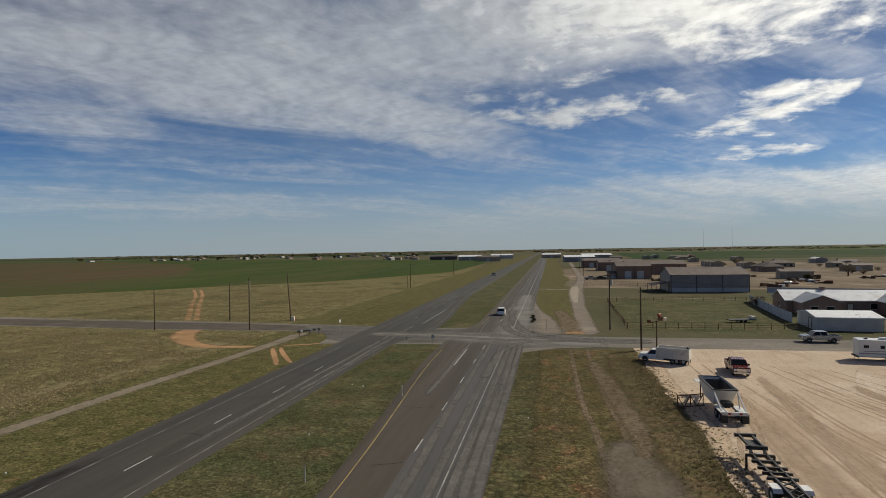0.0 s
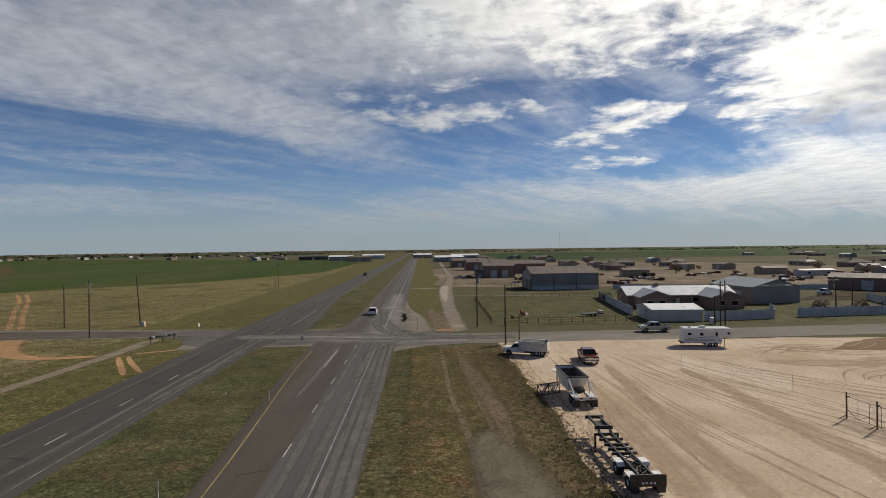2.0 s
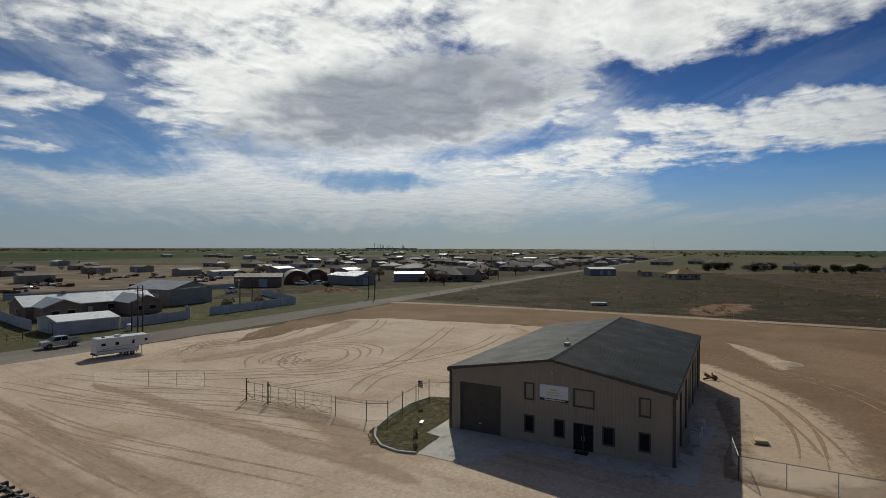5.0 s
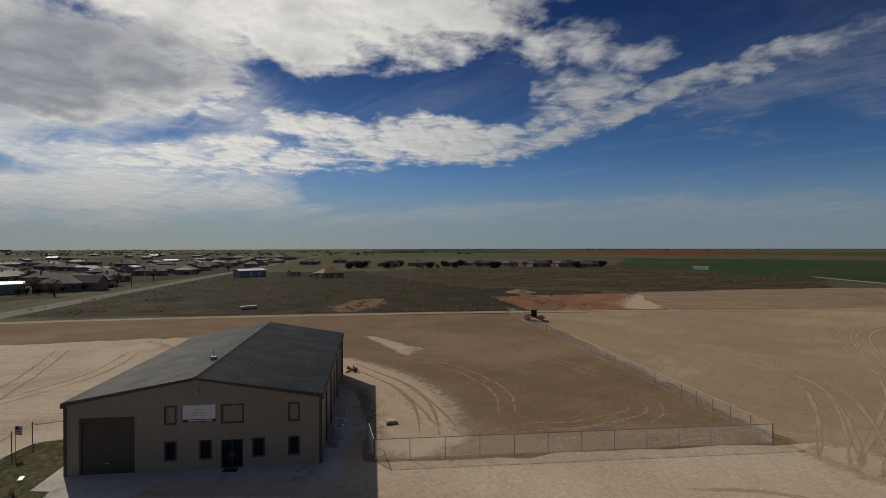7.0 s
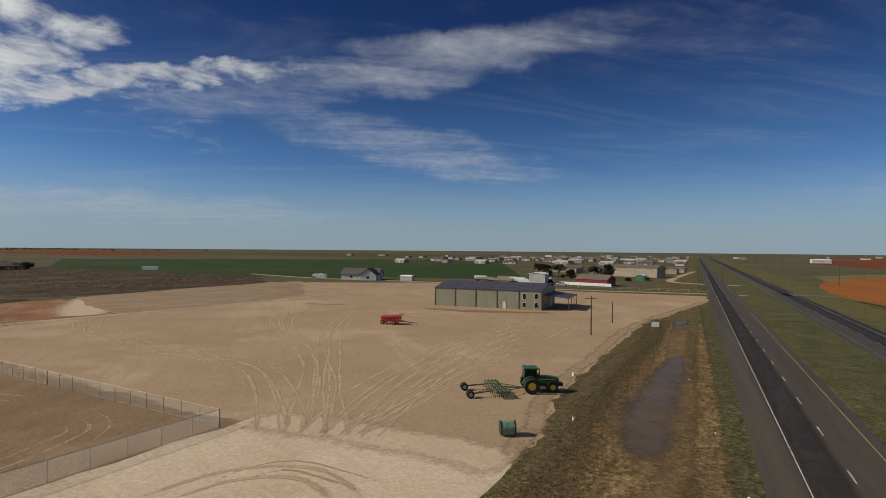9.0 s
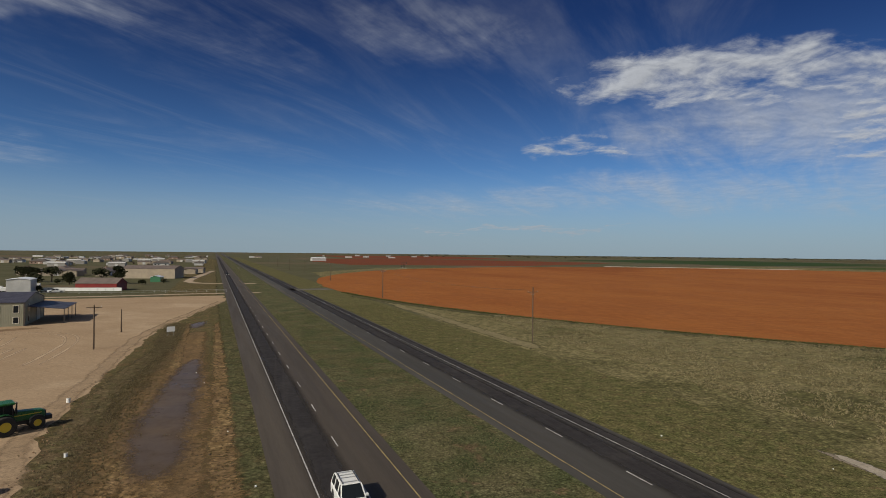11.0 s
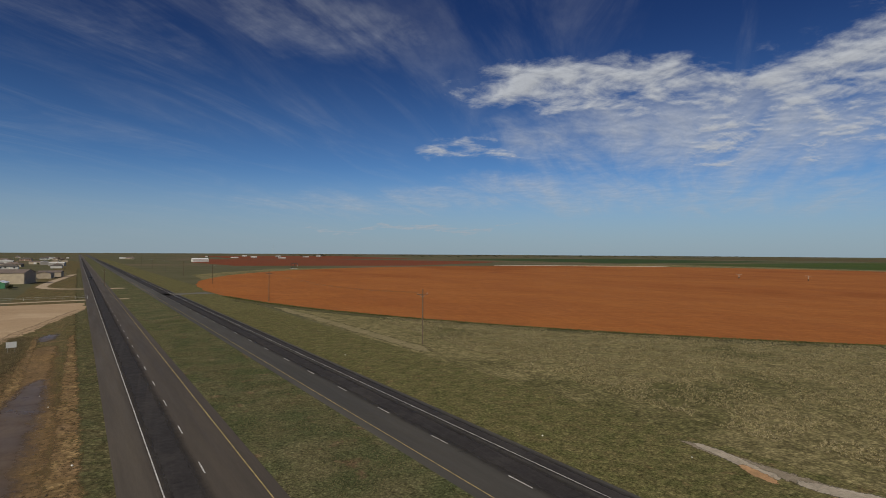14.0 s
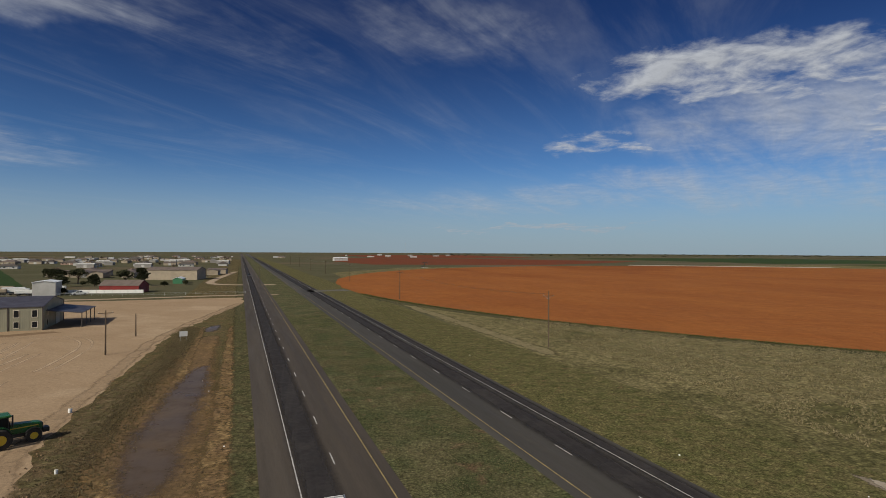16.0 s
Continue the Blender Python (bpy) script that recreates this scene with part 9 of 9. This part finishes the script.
# green fringe of the red field, and remains of old paving by the frontage track
soft_lane("field_fringe", [(-384 + 363.5 * math.cos(radians(a)), -317 + 355.5 * math.sin(radians(a))) for a in range(14, 84, 4)], 5.0, 0.0262, GRASS_SOFT, "greener weeds along the red field's edge", "grass", sway=1.0)
OLD_PAVING = material("broken_old_paving", (0.370, 0.320, 0.255), (0.300, 0.258, 0.205), 0.5, grain=0.2, grain_scale=3.0, rough=0.95, where="place", mottle=0.2, soft=(0.5, 1.0, 0.9, 1.2))
soft_lane("old_paving", [(-50.7, -38.4), (-50.6, -35), (-49.8, -31), (-49.4, -28.5)], [0.8, 1.5, 1.6, 1.0], 0.0332, OLD_PAVING, "pale broken paving in the grass", "paving", step=0.6)
soft_lane("old_paving", [(-49.9, -27.8), (-51.2, -25), (-52.6, -21.6), (-53.8, -17), (-54.4, -8), (-54, 6)], [1.4, 2.2, 2.4, 2.4, 2.2, 1.4], 0.0336, OLD_PAVING, "pale broken paving in the grass", "paving", step=0.6)
soft_lane("bare_soil", [(-49.6, -32.5), (-48.8, -30), (-48.4, -28)], [0.8, 1.4, 0.6], 0.0340, SOIL_ORANGE, "bare orange soil beside the broken paving", "ground", step=0.5)
# ---------- plants ----------
TUFT_GREEN = material("grass_blades_green", (0.165, 0.160, 0.066), (0.125, 0.130, 0.050), 0.3, grain=0.2, grain_scale=2, rough=0.8, where="place", spec=0.05, each=0.35, through=0.5)
TUFT_DRY = material("grass_blades_dry", (0.400, 0.340, 0.200), (0.320, 0.272, 0.150), 0.1, grain=0.2, grain_scale=2, rough=0.85, where="place", spec=0.05, each=0.3, through=0.55)
TUFT_BROWN = material("weeds_brown", (0.230, 0.185, 0.108), (0.180, 0.150, 0.082), 0.3, grain=0.2, grain_scale=2, rough=0.85, where="place", spec=0.05, each=0.4, through=0.55)
npr = np.random.default_rng(11)


def tufts(name, pts, size, mat, label, blades=4, spread=0.5):
    """Small clumps of bent blades; pts is an array of x, y."""
    n = len(pts)
    s = size * (0.55 + 0.9 * npr.random(n))
    V, Fc = [], []
    base = 0
    for k in range(blades):
        a = npr.random(n) * 2 * np.pi
        d = np.stack([np.cos(a), np.sin(a)], 1)
        side = np.stack([-d[:, 1], d[:, 0]], 1)
        root = pts + d * (s * spread * 0.4 * npr.random(n))[:, None]
        tip = root + d * (s * spread)[:, None]
        w = (s * 0.22)[:, None]
        p0 = np.concatenate([root + side * w, np.full((n, 1), 0.015)], 1)
        p1 = np.concatenate([root - side * w, np.full((n, 1), 0.015)], 1)
        p2 = np.concatenate([tip, (0.02 + s * (0.25 + 0.35 * npr.random(n)))[:, None]], 1)
        V.append(np.stack([p0, p1, p2], 1).reshape(-1, 3))
    V = np.concatenate(V)
    me = bpy.data.meshes.new(name)
    m = len(V) // 3
    me.vertices.add(len(V))
    me.vertices.foreach_set("co", V.astype(np.float32).ravel())
    me.loops.add(len(V))
    me.loops.foreach_set("vertex_index", np.arange(len(V), dtype=np.int32))
    me.polygons.add(m)
    me.polygons.foreach_set("loop_start", np.arange(0, len(V), 3, dtype=np.int32))
    me.update(calc_edges=True)
    me.materials.append(mat)
    return tagged(new(name, me), label, "grass", kind="stuff")


kerb_of = np.vectorize(kerb_line)


def along_road(n, off0, off1, y0, y1, power=1.0):
    """Random places in a band along the highway, denser near the middle of the run."""
    u = npr.random(n)
    y = np.where(npr.random(n) < 0.5, 1, -1) * (u ** power)
    y = np.where(y > 0, y * y1, -y * y0) if y0 < 0 < y1 else y0 + (y1 - y0) * u ** power
    off = off0 + (off1 - off0) * npr.random(n)
    return np.stack([kerb_of(y) + off, y], 1)


def clumped(p, scale, cut, seed):
    keep = np.array([noise.noise((x / scale, y / scale, seed)) + 0.35 * noise.noise((x / scale * 4, y / scale * 4, seed)) > cut for x, y in p])
    return p[keep]


def clear_crossing(p):
    return p[(p[:, 1] < 90) | (p[:, 1] > 121)]


tufts("grass_tufts", clear_crossing(clumped(along_road(52000, -20.0, -8.4, 24, 170, 1.2), 6, -0.25, 1.0))[:40000], 0.07, TUFT_GREEN, "short green grass clumps on the median")
tufts("grass_tufts", clumped(along_road(52000, -20.0, -8.4, -24, -170, 1.2), 6, -0.25, 1.0), 0.07, TUFT_GREEN, "short green grass clumps on the median")
tufts("weed_tufts", clumped(np.concatenate([along_road(26000, -20.0, -8.6, 24, 92), along_road(30000, -20, -8.6, -24, -120)]), 5, 0.02, 3.0), 0.085, TUFT_BROWN, "brown weeds among the median grass")
tufts("grass_tufts", clumped(np.concatenate([along_road(24000, 3.4, 20, 28, 92), along_road(16000, 3.4, 8, -25, -170, 1.2)]), 5, -0.1, 2.0), 0.075, TUFT_GREEN, "short grass clumps on the east verge")
tufts("weed_tufts", clumped(along_road(26000, 3.4, 21.0, 28, 92), 5, -0.02, 4.0), 0.09, TUFT_BROWN, "brown weeds on the east verge")
tufts("weed_tufts", np.concatenate([np.stack([npr.normal(13.0, 1.4, 3500), npr.uniform(28, 86, 3500)], 1), np.stack([kerb_of(yy := npr.uniform(-150, -28, 12000)) + npr.normal(16.0, 1.6, 12000) + 2.0 * np.exp(-((yy + 60) / 30) ** 2), yy], 1)]), 0.20, TUFT_BROWN, "rank brown weeds along the yard's edge", 5)
tufts("grass_tufts", clear_crossing(clumped(np.concatenate([along_road(36000, -45, -31.2, 24, 170, 1.1), along_road(44000, -46, -31.2, -24, -190, 1.1)]), 6, -0.2, 5.0)), 0.075, TUFT_GREEN, "short grass clumps on the west verge")
west = np.concatenate([np.stack([npr.uniform(-130, -54, 70000), npr.uniform(24, 104, 70000)], 1), np.stack([npr.uniform(-130, -60, 30000), npr.uniform(122, 215, 30000)], 1), np.stack([npr.uniform(-150, -58, 80000), npr.uniform(-150, -14, 80000)], 1)])
west = west[(((west[:, 0] + 384) / 361.5) ** 2 + ((west[:, 1] + 317) / 353.5) ** 2) > 1.0]
west = clumped(west, 5, -0.15, 6.0)
for x, y in LOOP:
    west = west[np.hypot(west[:, 0] - x, west[:, 1] - y) > 4.2]
tufts("dry_grass_tufts", west, 0.32, TUFT_DRY, "pale dry bunch grass in clumps", 4)
ang = npr.uniform(0.2, 1.35, 9000)
rim = np.stack([-384 + (361 + npr.normal(0, 0.8, 9000)) * np.cos(ang), -317 + (353 + npr.normal(0, 0.8, 9000)) * np.sin(ang)], 1)
tufts("weed_tufts", rim, 0.4, TUFT_GREEN, "dark weeds along the red field's edge", 5)
bed = np.stack([npr.uniform(37.7, 53.6, 7000), npr.uniform(24.6, 32.3, 7000)], 1)
bed = bed[((bed[:, 1] > 26.7) | (bed[:, 0] < 42.3)) & (bed[:, 1] < 31.4 - 0.28 * np.maximum(0, 41.3 - bed[:, 0]) ** 1.7 + 0.5 * (bed[:, 0] > 44))]
tufts("weed_tufts", bed, 0.17, TUFT_BROWN, "dry weeds in the planting bed", 4)

LEAF_DARK = material("dark_leaves", (0.062, 0.064, 0.032), (0.042, 0.046, 0.024), 1.5, grain=0.2, rough=0.7, spec=0.1, each=0.4, through=0.35)
LEAF_BROWN = material("bare_twigs", (0.190, 0.150, 0.115), (0.145, 0.116, 0.090), 1.5, grain=0.2, rough=0.9, spec=0.05, each=0.35, through=0.45)
BARK = material("bark", (0.085, 0.064, 0.048), (0.060, 0.045, 0.034), 3, grain=0.2, rough=0.95, stretch=(2, 2, 0.5))


def tree(m, h, r, leaf, count, label, name="tree", low=0.3, size=0.34, group="", category="tree"):
    """A tapered trunk with limbs, and a crown of many small leaf clumps in uneven lobes."""
    ob = thing(name, m, label, category, group)
    t = random.Random(int(h * 100 + r * 10 + count))
    bm = rod(B(), (0, 0, -0.1), (0.1, 0, h * 0.5), r * 0.09 + 0.05, r * 0.05 + 0.02, seg=7)
    lobes = []
    for i in range(7):
        a = i * 2.4 + t.uniform(-0.4, 0.4)
        d, z = r * t.uniform(0.25, 0.7), h * t.uniform(low + 0.15, 0.85)
        tip = (d * math.cos(a), d * math.sin(a), z)
        rod(bm, (0.05, 0, h * t.uniform(0.2, 0.42)), tip, r * 0.04 + 0.02, 0.015, seg=5)
        lobes.append((tip, r * t.uniform(0.35, 0.6)))
    lobes.append(((0, 0, h * 0.8), r * 0.5))
    part("trunk", bm, BARK, ob)
    verts, faces = [], []
    for i in range(count):
        (cx, cy, cz), lr = t.choice(lobes)
        v = Vector((t.gauss(0, 1), t.gauss(0, 1), t.gauss(0, 1))).normalized() * lr * t.uniform(0.55, 1.08)
        p = Vector((cx, cy, max(cz + v.z * 0.8, h * low * 0.5))) + Vector((v.x, v.y, 0))
        u = Vector((t.gauss(0, 1), t.gauss(0, 1), t.gauss(0, 1))).normalized()
        w = u.orthogonal().normalized()
        s = size * t.uniform(0.5, 1.2)
        k = len(verts)
        verts += [tuple(p + u * s), tuple(p + w * s * 0.7), tuple(p - u * s), tuple(p - w * s * 0.7)]
        faces.append((k, k + 1, k + 2, k + 3))
    me = bpy.data.meshes.new("crown")
    me.from_pydata(verts, [], faces)
    me.materials.append(leaf)
    c = new("crown", me)
    c.parent = ob
    return ob


oak = tree(pose(125, -345, 0.02), 8.5, 4.2, LEAF_DARK, 900, "dark green tree by the southern homes", size=0.5)
oak2 = tree(pose(100, -322, 0.02), 6.5, 3.6, LEAF_DARK, 700, "round dark green tree by the southern homes", low=0.15, size=0.5)
tall = tree(pose(78, -325, 0.02), 10.5, 3.4, LEAF_DARK, 900, "tall dark green tree by the red barn", low=0.15, size=0.5)
bare = tree(pose(232, 142, 0.02), 6.5, 3.6, LEAF_BROWN, 380, "leafless brown tree beside the brick house", size=0.4)
bush = tree(pose(96, -272, 0.02), 2.4, 1.8, LEAF_DARK, 350, "low dark shrub behind the lot", "shrub", 0.05, 0.35, category="shrub")
ball = tree(pose(219.5, 139.5, 0.02), 2.4, 1.5, LEAF_DARK, 420, "clipped round shrub in a row before the house", "shrub", 0.05, 0.3, "row of round shrubs", "shrub")
thorn = tree(pose(58.2, 160, 0.02), 2.8, 1.9, LEAF_BROWN, 260, "leafless reddish shrub behind the panel fence", "shrub", 0.1, 0.3, category="shrub")
hedge = tree(pose(470, -190, 0.02), 4.6, 4.2, LEAF_DARK, 700, "broad dark shrub in a long windbreak", "shrub", 0.05, 0.6, category="shrub")
for x, y in ((-1.6, 124), (-1.3, 127.5), (-1.7, 130.5), (-1.5, 134)):
    weed = copy_thing(ball, pose(x, y, 0.02, 0, 0, y * 9))
    weed.scale = (0.3, 0.5, 0.22)
    tagged(weed, "low ragged green shrub at the roadside", "shrub", "roadside shrubs")
sapling = copy_thing(thorn, pose(39.9, 25.7, 0.09, 0, 0, 40))
sapling.scale = (0.14, 0.14, 0.5)
tagged(sapling, "thin leafless sapling in the planting bed", "sapling")
slab = thing("white_slab", pose(44.8, 28.2, 0.10, 4, 0, 20), "small white slab lying in the planting bed", "slab")
part("block", box(B(), -0.45, -0.18, 0, 0.45, 0.18, 0.12, bevel=0.02), WHITE, slab)
for i in range(7):
    copy_thing(ball, pose(222.5 + i * 3.9, 138.6 - i * 2.2, 0.02, 0, 0, i * 50))
for x, y in ((112, 128), (100, 127)):
    copy_thing(thorn, pose(x, y, 0.02, 0, 0, x * 7))
for x, y in ((118, -352), (131, -352), (88, -330), (66, -318), (58, -330), (108, -330), (114, -318)):
    copy_thing(rng.choice((oak, oak2, bush)), pose(x, y, 0.02, 0, 0, x * 11))
for x, y in ((240, 146), (262, 142), (270, 128), (275, 145)):
    copy_thing(bare, pose(x, y, 0.02, 0, 0, x * 13))
for i in range(46):        # low trees and shrubs round the homes to the east
    copy_thing(rng.choice((bush, hedge, thorn, hedge, bare, hedge)), pose(rng.uniform(455, 520), rng.uniform(-185, 40), 0.02, 0, 0, i * 37))
for x, y in homes:
    if rng.random() < 0.45:
        copy_thing(rng.choice((bush, bare, thorn, bush, thorn)), pose(x + rng.uniform(-16, 16), y + rng.uniform(-14, 14), 0.02, 0, 0, x))
for i in range(40):
    copy_thing(rng.choice((bare, bush, thorn)), pose(rng.uniform(150, 420), rng.uniform(112, 330), 0.02, 0, 0, i * 23))
for i in range(26):
    copy_thing(rng.choice((oak, bare, oak2)), pose(rng.uniform(-1150, -250), rng.uniform(1040, 1480), 0.02, 0, 0, i * 31))
for nm, x0, x1, y0, y1, k in (("far_woods", -1800, 1600, 1650, 2600, 1100), ("far_woods", 1200, 2400, -200, 1700, 700), ("far_woods", -3600, 600, 3300, 4400, 900), ("far_woods", 900, 4300, 700, 3000, 900), ("far_woods", 2200, 4400, -1700, -200, 500), ("far_woods", -3800, -600, -3600, -1900, 600)):
    p = np.stack([npr.uniform(x0, x1, k), npr.uniform(y0, y1, k)], 1)
    tufts(nm, clumped(p, 260, 0.0, 12.0), 9.0, LEAF_DARK, "far low tree line on the skyline", 8, 0.9)
scrub_pts = np.stack([npr.uniform(155, 400, 2600), npr.uniform(-60, 104, 2600)], 1)
tufts("scrub_bushes", clumped(scrub_pts, 14, 0.12, 21.0), 0.9, TUFT_BROWN, "low brown bushes in the scrub field", 6, 0.8)
brush_pts = np.stack([npr.uniform(240, 470, 5200), npr.uniform(-225, -20, 5200)], 1)
tufts("brush_clumps", clumped(brush_pts, 18, -0.05, 22.0), 0.9, TUFT_BROWN, "low brown clumps of brush", 6, 0.9)
# spoil heaps
for x, y, r, h, mat, txt in ((158, 141, 7, 1.8, DIRT_BROWN, "low heap of brown spoil"), (165, 138, 5, 1.3, DIRT_BROWN, "low heap of brown spoil"), (96, -4, 2.2, 0.5, DIRT_PALE, "small heap of pale rubble"), (212, -52, 6, 1.2, PALE_FIELD, "low heap of pale brown spoil")):
    bm = B()
    bmesh.ops.create_grid(bm, x_segments=18, y_segments=18, size=r)
    for v in bm.verts:
        d = v.co.length / r
        v.co.z = max(-0.05, h * max(0.0, 1 - d * d) * (0.75 + 0.6 * noise.noise((v.co.x * 0.6 + x, v.co.y * 0.6, 2.0))))
    hp = part("spoil_heap", bm, mat)
    hp.matrix_world = pose(x, y, 0.0)
    tagged(hp, txt, "heap")
# clods along the crumbling edge of the lots
bm = B()
for i in range(420):
    u = rng.random()
    if i < 260:
        y = -42 - 110 * u
        x = 17.6 + 5.2 * min(1, max(0, (-42 - y) / 40)) + rng.gauss(-0.6, 0.9)
    else:
        y = 30 + 60 * u
        x = 14.0 + rng.gauss(0.0, 0.8)
    r = rng.uniform(0.03, 0.1)
    v0 = bmesh.ops.create_icosphere(bm, subdivisions=1, radius=r, matrix=Matrix.Translation((x, y, r * 0.3 + 0.03)))["verts"]
    for v in v0:
        v.co += Vector((rng.uniform(-0.3, 0.3), rng.uniform(-0.3, 0.3), rng.uniform(-0.2, 0.2))) * r
tagged(part("clods", bm, DIRT_BROWN), "dark clods and roots along the lot's edge", "clods", kind="stuff")
# litter on the verges
for i in range(26):
    y = rng.uniform(-110, 90)
    x = kerb_line(y) + rng.choice((rng.uniform(-19, -9), rng.uniform(4, 12), rng.uniform(-44, -32)))
    if 88 < y < 122 or -25 < y < 24:
        continue
    bm = B()
    bmesh.ops.create_icosphere(bm, subdivisions=1, radius=rng.uniform(0.05, 0.11))
    for v in bm.verts:
        v.co *= 0.75 + 0.5 * rng.random()
    lt = part("litter", bm, rng.choice((WHITE, TIMBER, BARK, WHITE)))
    lt.matrix_world = pose(x, y, 0.08)
    tagged(lt, "small pale scrap lying in the verge grass", "litter", "litter on the verge")
